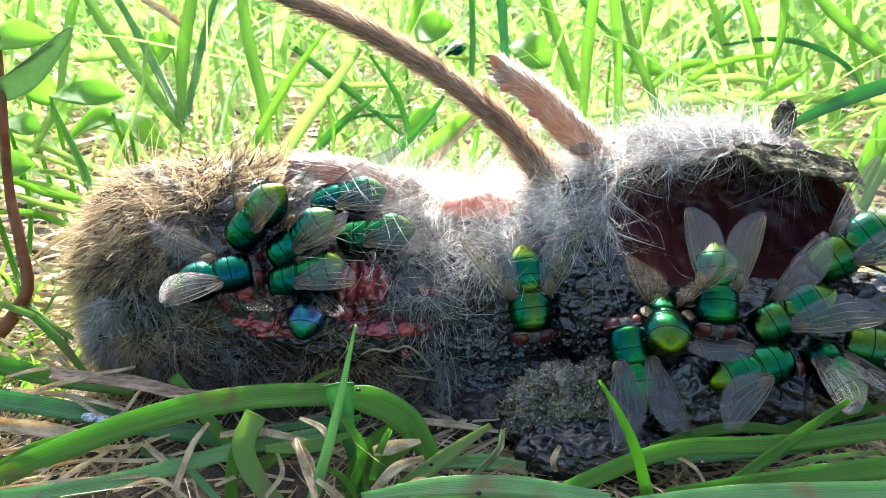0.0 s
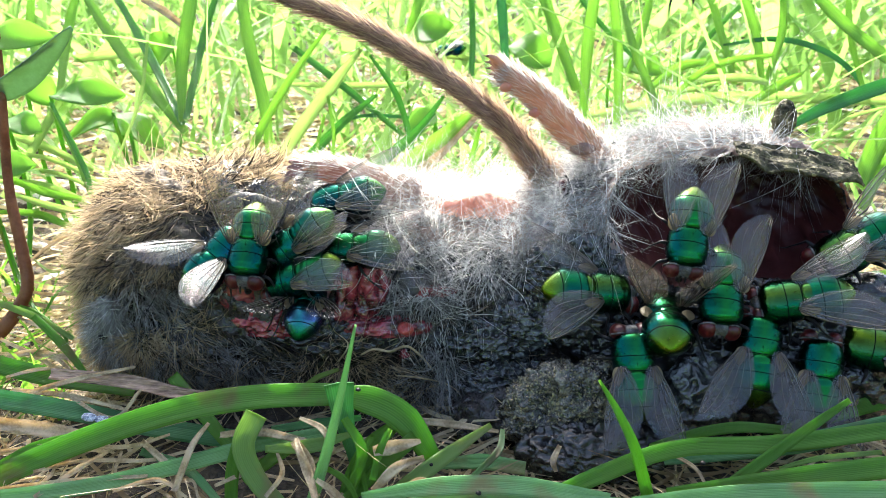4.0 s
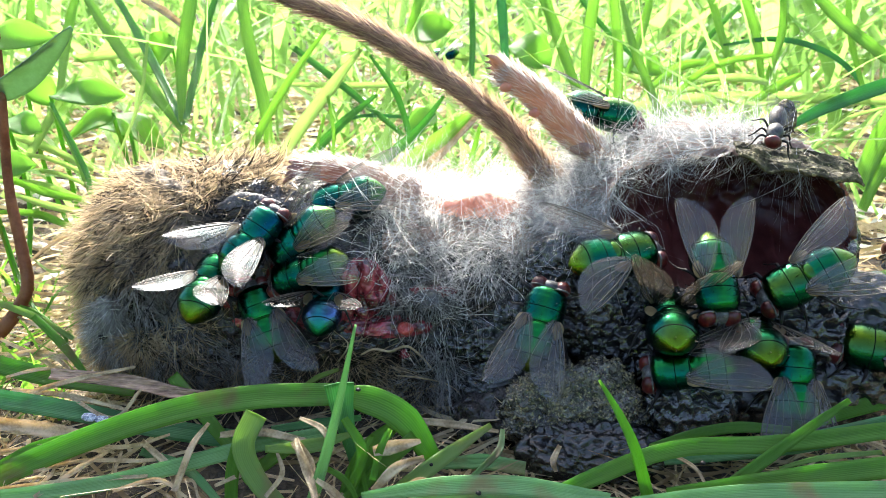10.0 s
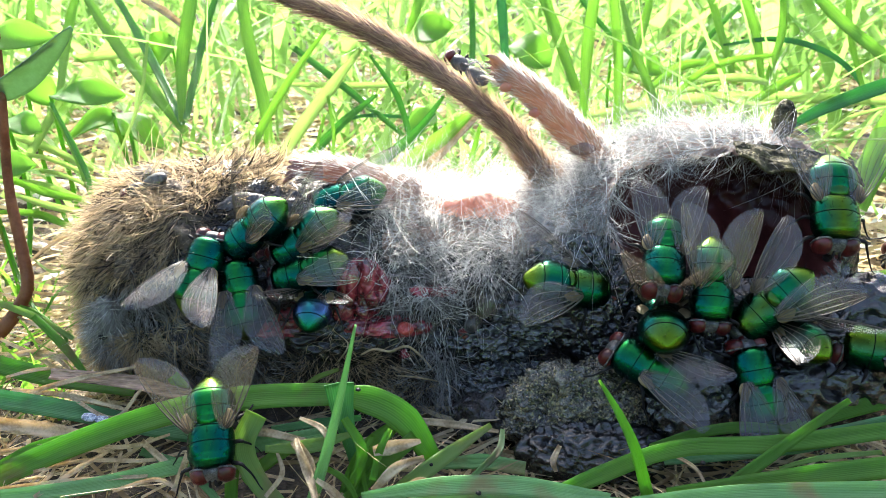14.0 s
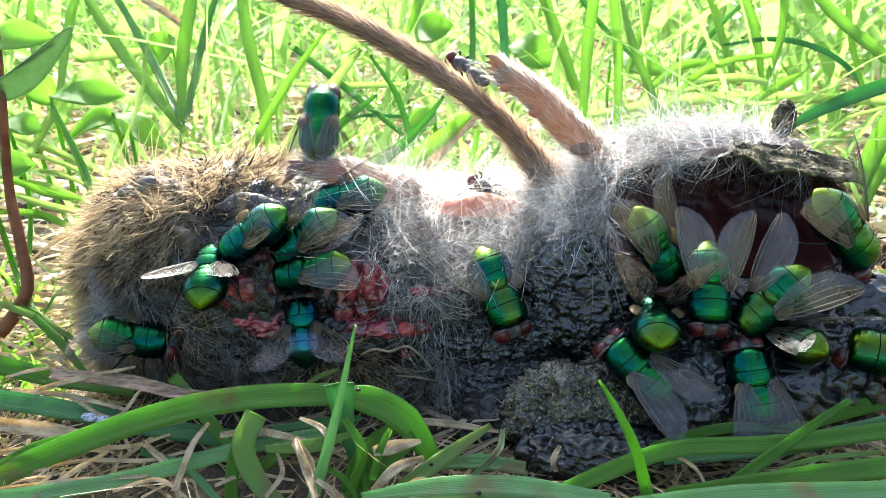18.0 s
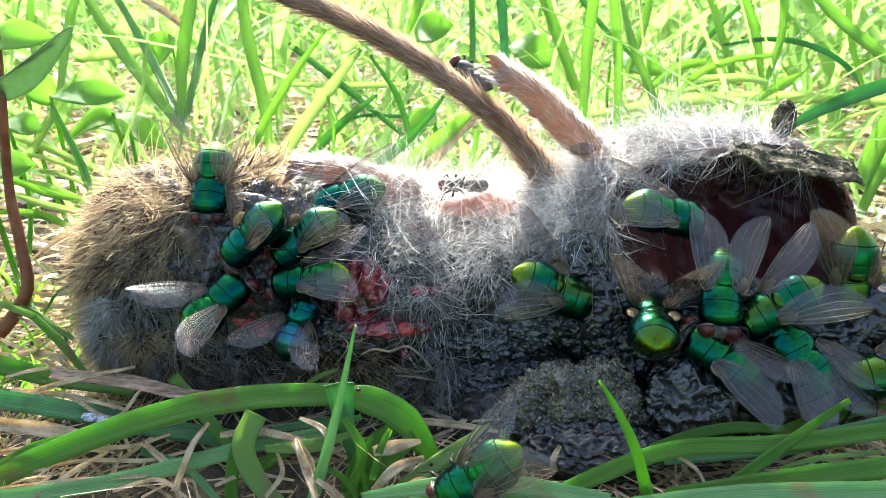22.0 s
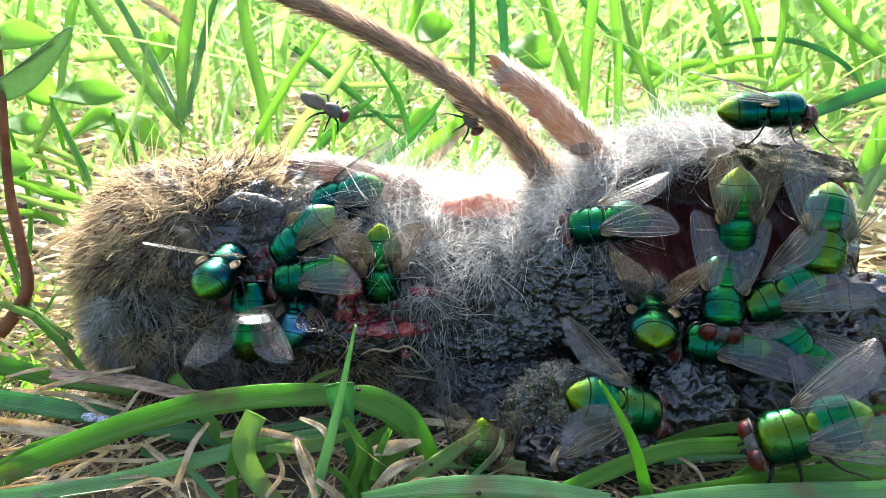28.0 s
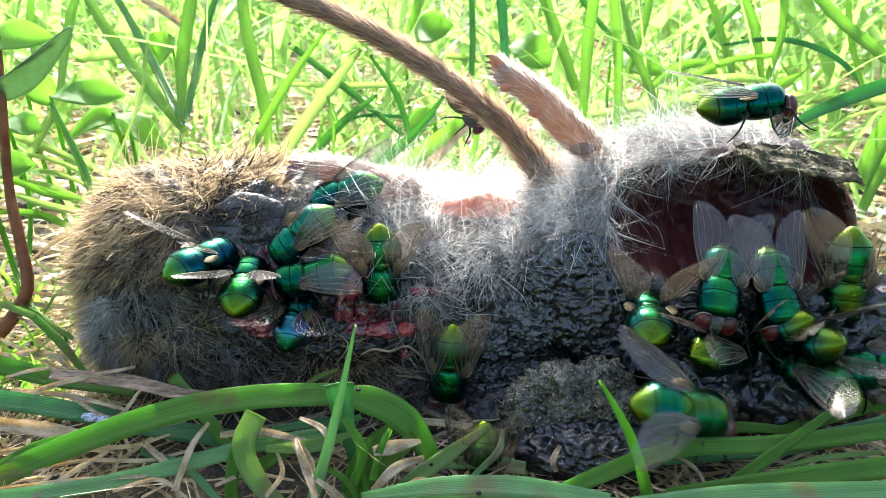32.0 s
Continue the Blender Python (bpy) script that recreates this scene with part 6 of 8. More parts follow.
def clover(name_label, parts):
    """A low weed with a few oval leaves on thin stalks."""
    base = np.mean([p[0] for p in parts], axis=0)
    weed = empty("clover_plant", base[0], base[1], 0)
    tagged(weed, name_label, "plant", "low weeds")
    inv = pose(-base[0] * MM, -base[1] * MM, 0)
    for b, e, w in parts:
        leaf("leaf", b, e, w, M_LEAF, weed, 0.15, (0.1, -0.5, 0.85)).matrix_basis = inv
        v, f = tube([b, (b[0] + 0.5, b[1] + 1.0, b[2] * 0.5), (base[0], base[1], -0.5)], [0.25, 0.3, 0.35], 6, 12)
        from_arrays("stalk", v, f, M_BLADE, weed).matrix_basis = inv


clover("low green clover with rounded leaves in the sun", [((-50.4, 34.0, 24.6), (-40.9, 34.0, 24.9), 4.6), ((-54.5, 36.0, 27.1), (-51.1, 36.0, 23.1), 4.2), ((-43.5, 36.0, 22.0), (-49.0, 34.0, 19.4), 4.0)])
clover("low green weed with oval leaves behind the head", [((-43.1, 40.0, 18.9), (-48.2, 38.0, 20.5), 3.5), ((-45.8, 70.0, 28.8), (-49.6, 68.0, 22.6), 6.0), ((-45.9, 44.0, 20.5), (-38.7, 40.0, 16.5), 4)])
clover("bright round-leaved weed behind the leg", [((10.7, 66.0, 27.4), (18.0, 64.0, 25.0), 8.0), ((-6.5, 80.0, 26.9), (1.6, 78.0, 30.0), 8.0), ((-1.1, 40.0, 21.2), (-4.9, 38.0, 19.3), 4.0)])
clover("dark green weed under bent grass", [((28.3, 70.0, 24.7), (36.9, 66.0, 23.3), 6.0), ((39.7, 70.0, 25.1), (47.2, 66.0, 22.9), 6.0), ((30.0, 50.0, 18.5), (36.5, 46.0, 18.0), 5.0)])
clover("shaded green weed beside the stem", [((-53.0, 20.0, 18.5), (-47.0, 20.0, 19.2), 4.0), ((-53.5, 28.0, 22.8), (-48.6, 26.0, 21.8), 3.6)])


def fly_eggs(centre, count, seed):
    """A patch of pale fly eggs laid on the skin."""
    r = np.random.default_rng(seed)
    v, f = [], []
    for k in range(count):
        c = np.array(centre) + r.normal(0, 1, 3) * (0.62, 0.2, 0.4)
        d = r.normal(0, 1, 3)
        d = 0.34 * d / np.linalg.norm(d)
        tv, tf = tube([c - d, c, c + d], [0.05, 0.1, 0.05], 6, 5)
        n = len(v)
        v += tv
        f += [tuple(n + i for i in q) for q in tf]
    ob = from_arrays("fly_eggs", v, f, M_EGG, None, "patch of pale fly eggs on dark skin")
    return tagged(ob, category="fly eggs", kind="stuff")


M_EGG = material("pale egg shell", (0.14, 0.15, 0.14), (0.30, 0.31, 0.28), 2.0, 0.4, bump=0.2)
fly_eggs((-22.2, 0.2, 16.0), 55, 3)
fly_eggs((-21.5, -1.6, 12.4), 24, 4)


def fibre(points, radius, label):
    """A thin pale root fibre."""
    v, f = tube(points, [radius, radius * 1.2, radius * 0.7], 6, 30, rough=0.1, seed=3)
    return tagged(from_arrays("root_fibre", v, f, M_STRAW, None, label), category="root fibre")


fibre([(-7.6, -3.5, 6.8), (-6.4, -3.6, 7.4), (-4.9, -3.7, 7.2), (-3.4, -3.6, 7.7), (-2.1, -3.4, 6.6), (-1.0, -3.0, 4.9)], 0.11, "thin pale root fibre across the dark fur")
fibre([(-4.5, -3.4, 4.5), (-2.3, -3.6, 4.4), (0.3, -3.4, 3.6), (1.9, -3.2, 2.3)], 0.07, "thin pale root fibre under the throat")
fibre([(-9.8, -3.2, 5.9), (-8.9, -3.0, 7.6), (-10.2, -2.8, 8.9)], 0.06, "thin dry root fibre on dark fur")
for x_, y_, z_ in ((-6.7, -15.2, 9.7), (2.6, -22.2, 5.1), (-1.0, -16.0, 3.3), (19.9, -19.0, 5.5),):
    mite(x_, y_, z_)


def dropping(x, y, z, seed):
    """A small chalky dropping on a blade."""
    ob = part("dropping", lump((0.62, 0.35, 0.22), 4, 0.45, 0.25, seed, True), M_CHALK, None, "pale bluish chalky dropping on a grass blade")
    ob.matrix_basis = pose(x * MM, y * MM, z * MM, 30, 8, 0)
    return tagged(ob, category="dropping")


M_CHALK = material("chalky crust", (0.10, 0.12, 0.17), (0.55, 0.60, 0.68), 1.6, 0.6, bump=0.8)
dropping(-30.7, -10.3, 4.2, 5)
dropping(-29.6, -10.4, 4.0, 6)


# ---- what moves ----
fly_a = blowfly("teal", 18, 8, 0.99)
fly_b = blowfly("teal", 22, 14, 0.99)
fly_c = blowfly("green", 22, 10, 0.99)
fly_d = blowfly("blue", 38, 34, 0.88)
fly_e = blowfly("green", 27, 32, 0.99)
fly_f = blowfly("teal", 34, 34, 0.99)
fly_i = blowfly("bright", 16, 6, 0.99)
fly_j = blowfly("green", 34, 32, 0.99)
fly_k = blowfly("bright", 40, 56, 1.11)
fly_l = blowfly("bright", 17, 16, 1.02)
fly_m = blowfly("green", 16, 8, 1.02)
fly_n = blowfly("gold", 36, 8, 1.09)
fly_o = blowfly("gold", 26, 8, 1.05)
fly_p = blowfly("green", 16, 8, 1.02)
fly_s = blowfly("green", 28, 8, 1.05)
fly_u = blowfly("gold", 28, 10, 1.13)
fly_v = blowfly("gold", 24, 8, 1.13)
fly_x = blowfly("green", 16, 10, 0.99)
fly_y = blowfly("green", 24, 14, 1.0)
fly_z = blowfly("green", 16, 10, 0.99)
fly_r = blowfly("bright", 16, 8, 1.05)
fly_w = blowfly("teal", 20, 10, 0.99)
small_fly_a = grey_fly()
small_fly_b = grey_fly()
small_fly_c = grey_fly()
small_fly_d = grey_fly()
mite(-24.0, 7.4, 22.8)
mite(1.9, 1.9, 16.1)
mite(1.3, -0.3, 13.5)
mite(2.0, -1.6, 9.7)
mite(9.1, 7.4, 20.7)
mite(16.8, 7.4, 24.4)
mite(-33.6, 1.2, 6.5)
mite(-22.9, -2.1, 12.1)
mite(-6.5, 7.4, 21.8)


def spot(x, y, z, rx, ry, rz):
    """A pose in mm and degrees."""
    return pose(x * MM, y * MM, z * MM, rx, ry, rz)


def motions():
    """Flies walk, feed and take off."""
    walk(fly_a, [
        (0, spot(-9.6, 3.4, 19.9, -39, 14, 172)), (13.2, spot(-9.6, 3.4, 19.9, -39, 14, 172)), (14, spot(-9.5, 3.4, 19.9, -39, 15, 172)),
        (19.2, spot(-9.5, 3.4, 19.9, -39, 15, 172)), (20, spot(-9.5, 3.4, 19.9, -39, 15, 172)), (22, spot(-9.6, 3.7, 19.9, -40, 17, 173)),
        (24, spot(-9.7, 3.7, 20.0, -40, 18, 173)), (25, spot(-10.2, 3.2, 20.0, -40, 20, 174)), (27.2, spot(-10.2, 3.2, 20.0, -40, 20, 174)),
        (28, spot(-9.8, 3.9, 20.0, -40, 18, 173)), (29, spot(-10.2, 3.9, 20.1, -40, 20, 173)), (31.2, spot(-10.2, 3.9, 20.1, -40, 20, 173)),
        (32, spot(-9.8, 3.9, 20.1, -40, 19, 173)),])
    walk(fly_b, [
        (0, spot(-13.3, -1.6, 17.4, -45, 39, 180)), (6.2, spot(-13.3, -1.6, 17.4, -45, 39, 180)), (7, spot(-13.2, -1.3, 17.5, -45, 38, 180)),
        (11.2, spot(-13.2, -1.3, 17.5, -45, 38, 180)), (12, spot(-13.0, -1.3, 17.4, -45, 38, 180)), (24.2, spot(-13.0, -1.3, 17.4, -45, 38, 180)),
        (25, spot(-13.1, -1.3, 17.6, -45, 40, -180)), (31.2, spot(-13.1, -1.3, 17.6, -45, 40, -180)), (32, spot(-13.2, -1.3, 17.6, -45, 40, -180)),])
    walk(fly_c, [
        (0, spot(-12.9, -3.0, 14.5, -40, 21, 174)), (1, spot(-12.9, -3.0, 14.5, -41, 21, 174)), (2, spot(-13.1, -3.0, 14.5, -40, 20, 173)),
        (5.2, spot(-13.1, -3.0, 14.5, -40, 20, 173)), (6, spot(-13.0, -2.8, 14.9, -41, 23, 175)), (8.2, spot(-13.0, -2.8, 14.9, -41, 23, 175)),
        (9, spot(-12.6, -2.7, 14.8, -40, 20, 174)), (16.2, spot(-12.6, -2.7, 14.8, -40, 20, 174)), (17, spot(-12.2, -2.5, 15.3, -39, 15, 172)),
        (18, spot(-12.4, -2.7, 14.9, -39, 13, 171)), (19, spot(-12.4, -3.2, 14.1, -39, 10, 170)), (21.2, spot(-12.4, -3.2, 14.1, -39, 10, 170)),
        (22, spot(-12.5, -3.0, 14.2, -38, 9, 170)), (24.2, spot(-12.5, -3.0, 14.2, -38, 9, 170)), (25, spot(-12.6, -3.0, 14.1, -39, 10, 170)),
        (27.2, spot(-12.6, -3.0, 14.1, -39, 10, 170)), (28, spot(-12.4, -3.0, 14.5, -39, 14, 172)), (31.2, spot(-12.4, -3.0, 14.5, -39, 14, 172)),
        (32, spot(-12.3, -3.0, 14.5, -39, 14, 172)),])
    walk(fly_d, [
        (0, spot(-12.2, -3.3, 11.9, 2, -31, 83)), (2, spot(-12.4, -3.2, 11.8, 2, -30, 83)), (3, spot(-12.5, -3.2, 11.7, 2, -31, 83)),
        (5.2, spot(-12.5, -3.2, 11.7, 2, -31, 83)), (6, spot(-12.0, -3.2, 12.1, 1, -27, 85)), (8.2, spot(-12.0, -3.2, 12.1, 1, -27, 85)),
        (9, spot(-11.5, -3.3, 12.4, 3, -23, 80)), (10, spot(-10.8, -3.3, 12.1, 1, -28, 85)), (11, spot(-11.2, -3.3, 12.0, 2, -29, 81)),
        (13.2, spot(-11.2, -3.3, 12.0, 2, -29, 81)), (14, spot(-11.6, -3.3, 12.3, 2, -24, 84)), (16.2, spot(-11.6, -3.3, 12.3, 2, -24, 84)),
        (17, spot(-11.1, -3.3, 12.4, 2, -22, 83)), (17.56, spot(-11.1, -3.3, 12.4, 2, -22, 83)), (18, spot(-13.0, -3.3, 9.5, -9, -57, 103)),
        (19, spot(-13.7, -3.3, 8.2, 3, -58, 86)), (20, spot(-13.8, -3.3, 9.2, 18, -53, 61)), (21, spot(-13.5, -3.3, 9.5, 18, -54, 62)),
        (22, spot(-13.3, -3.6, 10.2, 19, -53, 59)), (22.65, spot(-13.3, -3.6, 10.2, 19, -53, 59)), (23, spot(-13.5, -3.5, 10.2, 3, -34, 80)),
        (25, spot(-13.7, -3.5, 10.4, 2, -35, 82)), (27.2, spot(-13.7, -3.5, 10.4, 2, -35, 82)), (28, spot(-13.3, -3.5, 11.0, 3, -34, 79)),
        (31.2, spot(-13.3, -3.5, 11.0, 3, -34, 79)), (32, spot(-13.4, -3.5, 10.9, 4, -36, 77)),])
    walk(fly_e, [
        (0, spot(-17.3, -0.8, 19.1, -48, 48, -176)), (0.63, spot(-17.3, -0.8, 19.1, -48, 48, -176)), (1, spot(-17.0, -0.5, 19.4, -13, 48, -111)),
        (1.65, spot(-17.0, -0.5, 19.4, -13, 48, -111)), (2, spot(-18.2, -2.4, 17.3, 6, 50, -80)), (3, spot(-17.4, -2.7, 17.3, -5, 48, -98)),
        (4.7, spot(-17.4, -2.7, 17.3, -5, 48, -98)), (5.5, spot(-17.6, -2.9, 16.9, -8, 46, -103)), (6, spot(-17.9, -3.2, 16.4, -15, 48, -115)),
        (6.51, spot(-17.9, -3.2, 16.4, -15, 48, -115)), (6.76, spot(-19.1, -3.4, 15.4, -36, 32, -159)), (7, spot(-20.3, -3.7, 14.5, -38, 9, 170)),
        (7.48, spot(-20.3, -3.7, 14.5, -38, 9, 170)), (7.74, spot(-20.8, -3.6, 13.9, -35, -30, 141)), (8, spot(-21.3, -3.6, 13.2, 5, -28, 82)),
        (9, spot(-21.3, -3.6, 13.7, 7, -28, 79)), (10, spot(-21.2, -3.6, 13.9, 9, -28, 76)), (11, spot(-21.6, -3.6, 14.2, 8, -28, 78)),
        (12, spot(-21.4, -3.3, 15.0, 9, -28, 77)), (13, spot(-21.3, -3.3, 14.9, 8, -28, 77)), (14, spot(-21.8, -3.3, 15.1, 16, -55, 65)),
        (16.63, spot(-21.8, -3.3, 15.1, 16, -55, 65)), (17, spot(-22.4, -3.0, 15.3, 8, -11, 62)), (18, spot(-21.2, -3.2, 14.8, -1, -23, 92)),
        (19, spot(-21.8, -3.0, 15.1, 1, -18, 85)), (19.6, spot(-21.8, -3.0, 15.1, 1, -18, 85)), (20, spot(-21.1, -2.1, 17.5, -15, -55, 114)),
        (20.17, spot(-21.6, 0.8, 19.5, 39, -35, 50)), (20.33, spot(-22.2, 3.7, 21.5, 53, 5, 23)), (20.5, spot(-22.8, 6.7, 23.5, 47, 46, -3)),
        (21, spot(-17.0, 6.7, 24.2, 42, 26, 4)), (21.44, spot(-17.0, 6.7, 24.2, 42, 26, 4)), (21.72, spot(-19.5, 4.7, 22.8, 31, 47, -35)),
        (22, spot(-21.9, 2.8, 21.5, -3, 55, -95)), (23, spot(-21.6, 2.6, 21.4, -1, 59, -91)), (24, spot(-22.6, 0.6, 20.4, 2, 55, -87)),
        (24.42, spot(-22.6, 0.6, 20.4, 2, 55, -87)), (24.71, spot(-20.0, 2.4, 21.2, 35, 39, -28)), (25, spot(-17.4, 4.2, 22.0, 39, 13, 9)),
        (25.5, spot(-11.2, 6.6, 22.0, 51, 60, -10)), (26.95, spot(-11.2, 6.6, 22.0, 51, 60, -10)), (27.13, spot(-9.4, 2.4, 21.3, 50, 69, -21)),
        (27.32, spot(-7.5, -0.5, 18.9, 42, 76, -38)), (27.5, spot(-5.7, -2.1, 14.7, 10, 82, -78)), (31.2, spot(-5.7, -2.1, 14.7, 10, 82, -78)),
        (32, spot(-5.7, -2.1, 14.7, 10, 82, -78)),])
    walk(fly_f, [
        (0, spot(-20.3, -3.4, 14.6, 36, -9, 17)), (1, spot(-20.1, -3.4, 14.7, 35, -14, 19)), (2, spot(-21.4, -3.4, 14.6, 35, -18, 21)),
        (3, spot(-20.4, -2.9, 16.2, 30, -39, 36)), (5.2, spot(-20.4, -2.9, 16.2, 30, -39, 36)), (6, spot(-19.1, -2.7, 16.9, 33, -28, 27)),
        (7, spot(-17.6, -2.2, 17.6, 33, -31, 29)), (8, spot(-17.3, -2.2, 17.7, 29, -43, 41)), (10, spot(-17.2, -2.2, 17.8, 28, -43, 41)),
        (12, spot(-17.3, -2.2, 17.9, 28, -44, 42)), (12.6, spot(-17.3, -2.2, 17.9, 28, -44, 42)), (13, spot(-18.0, -1.5, 18.5, 1, -10, 87)),
        (13.44, spot(-18.0, -1.5, 18.5, 1, -10, 87)), (13.63, spot(-17.8, -1.5, 18.4, -23, -3, 122)), (13.81, spot(-17.6, -1.5, 18.3, -40, 16, 151)),
        (14, spot(-17.4, -1.5, 18.3, -45, 41, -179)), (16.2, spot(-17.4, -1.5, 18.3, -45, 41, -179)), (17, spot(-17.1, -2.0, 17.7, -45, 39, -180)),
        (18, spot(-17.5, -2.0, 18.0, -44, 36, 179)), (20, spot(-17.4, -2.0, 17.9, -46, 44, -178)), (21, spot(-17.6, -2.0, 17.9, -47, 46, -177)),
        (22, spot(-17.5, -2.0, 17.9, -47, 45, -178)), (24, spot(-17.5, -1.8, 18.2, -46, 43, -179)), (24.45, spot(-17.5, -1.8, 18.2, -46, 43, -179)),
        (24.63, spot(-21.7, -3.6, 17.4, -48, 47, -176)), (24.82, spot(-25.9, -3.8, 14.5, -49, 52, -174)), (25, spot(-30.1, -2.4, 9.4, -51, 57, -172)),
        (25.5, spot(-31.1, -1.6, 6.6, -45, 77, -147)), (26.9, spot(-31.1, -1.6, 6.6, -45, 77, -147)), (27.1, spot(-27.4, -3.6, 11.4, -59, 36, 157)),
        (27.3, spot(-23.7, -4.1, 14.3, -36, 2, 123)), (27.5, spot(-20.1, -3.2, 15.2, 4, -9, 77)), (28, spot(-20.0, -3.2, 15.3, 3, -11, 78)),
        (29, spot(-20.1, -2.7, 16.0, 2, -4, 82)), (30, spot(-21.6, -3.0, 15.2, 7, -21, 64)), (31, spot(-21.4, -3.0, 15.8, 9, -7, 56)),
        (32, spot(-21.6, -2.8, 16.0, 10, -4, 53)),])
    walk(fly_i, [
        (0, spot(-6.8, -0.0, 17.4, -39, 11, 171)), (1, spot(-7.0, -0.5, 17.0, -39, 15, 172)), (2, spot(-7.8, -1.0, 16.5, -38, 3, 168)),
        (3, spot(-8.1, -1.0, 16.4, -38, 5, 169)), (5.2, spot(-8.1, -1.0, 16.4, -38, 5, 169)), (6, spot(-7.6, -1.0, 16.6, -37, -0, 167)),
        (7, spot(-6.9, -0.8, 16.5, -37, -4, 165)), (7.45, spot(-6.9, -0.8, 16.5, -37, -4, 165)), (8, spot(-8.4, -11.2, 12.9, -44, 37, 179)),
        (8.62, spot(-8.4, -11.2, 12.9, -44, 37, 179)), (9, spot(-11.9, -7.2, 9.1, -42, 29, 177)), (9.5, spot(-13.5, -8.2, 8.3, -48, 49, -176)),
        (9.75, spot(-15.0, -6.0, 9.4, -49, -3, 162)), (10, spot(-16.5, -3.8, 10.6, -22, -51, 126)), (10.68, spot(-16.5, -3.8, 10.6, -22, -51, 126)),
        (11, spot(-17.3, -3.8, 13.3, -13, -56, 110)), (12, spot(-18.0, -3.8, 12.4, 3, -57, 85)), (13, spot(-17.9, -3.8, 11.0, -2, -58, 92)),
        (14, spot(-18.3, -3.8, 13.1, -14, -55, 111)), (16.2, spot(-18.3, -3.8, 13.1, -14, -55, 111)), (17, spot(-18.3, -3.8, 13.4, -23, -50, 128)),
        (17.25, spot(-20.3, -3.7, 12.9, 32, -32, 50)), (17.5, spot(-22.3, -3.6, 12.4, 39, 12, 9)), (17.67, spot(-18.9, -2.0, 20.0, 40, -14, 26)),
        (17.83, spot(-15.4, 1.8, 24.7, 32, -39, 46)), (18, spot(-12.0, 7.7, 26.5, 4, -57, 84)), (18.2, spot(-11.7, 5.4, 35.6, 3, -57, 86)),
        (18.4, spot(-11.5, 5.0, 42.1, 1, -58, 88)), (18.6, spot(-11.2, 6.7, 45.9, -0, -58, 90)), (31.2, spot(-11.2, 6.7, 45.9, -0, -58, 90)),
        (32, spot(-11.2, 6.7, 45.9, -0, -58, 90)),])
    walk(fly_j, [
        (0, spot(-65.8, 7.2, 14.7, 38, 4, 12)), (11.2, spot(-65.8, 7.2, 14.7, 38, 4, 12)), (12, spot(-65.8, 7.2, 14.7, 38, 4, 12)),
        (12.17, spot(-56.5, 4.5, 17.0, 40, 13, 9)), (12.33, spot(-47.1, 4.4, 15.9, 42, 22, 6)), (12.5, spot(-37.7, 6.9, 11.3, 43, 31, 3)),
        (12.67, spot(-32.7, 1.1, 12.2, 33, 58, -41)), (12.83, spot(-27.7, -2.7, 10.4, -23, 63, -127)), (13, spot(-22.7, -4.5, 5.8, -45, 39, 180)),
        (13.4, spot(-22.7, -4.5, 5.8, -45, 39, 180)), (13.6, spot(-21.1, -10.2, 8.3, -31, 48, -149)), (13.8, spot(-19.6, -14.5, 8.8, -10, 49, -113)),
        (14, spot(-18.0, -17.4, 7.4, 7, 43, -79)), (15.9, spot(-18.0, -17.4, 7.4, 7, 43, -79)), (16.1, spot(-17.9, -14.5, 8.6, 34, 25, -34)),
        (16.3, spot(-17.8, -10.4, 8.0, 41, -2, -4)), (16.5, spot(-17.7, -4.9, 5.7, 33, -30, 28)), (17, spot(-15.5, -3.3, 7.4, 33, -30, 28)),
        (17.41, spot(-15.5, -3.3, 7.4, 33, -30, 28)), (17.61, spot(-19.9, -4.5, 9.5, 37, -16, 21)), (17.8, spot(-24.4, -4.2, 9.7, 39, -2, 15)),
        (18, spot(-28.9, -2.5, 8.0, 39, 12, 9)), (18.63, spot(-28.9, -2.5, 8.0, 39, 12, 9)), (19, spot(-27.8, -6.0, 5.8, 43, 31, 3)),
        (19.6, spot(-27.8, -6.0, 5.8, 43, 31, 3)), (20, spot(-24.4, -4.4, 6.0, 37, -2, 14)), (20.69, spot(-24.4, -4.4, 6.0, 37, -2, 14)),
        (21, spot(-21.4, -2.8, 6.3, 37, -4, 15)), (21.56, spot(-21.4, -2.8, 6.3, 37, -4, 15)), (22, spot(-20.5, -3.8, 12.2, 32, -35, 32)),
        (23, spot(-18.9, -3.6, 13.9, 34, -24, 25)), (23.6, spot(-18.9, -3.6, 13.9, 34, -24, 25)), (24, spot(-20.4, -3.8, 12.7, 12, -56, 71)),
        (24.62, spot(-20.4, -3.8, 12.7, 12, -56, 71)), (25, spot(-19.8, -3.6, 13.5, 34, -26, 26)), (27.55, spot(-19.8, -3.6, 13.5, 34, -26, 26)),
        (28, spot(-17.6, -3.8, 10.9, -3, -58, 94)), (29, spot(-18.5, -3.8, 12.6, 4, -57, 84)), (30, spot(-17.9, -3.8, 13.5, -1, -28, 93)),
        (31, spot(-18.1, -3.5, 14.0, 0, -22, 90)), (32, spot(-17.9, -3.5, 14.0, 0, -18, 88)),])
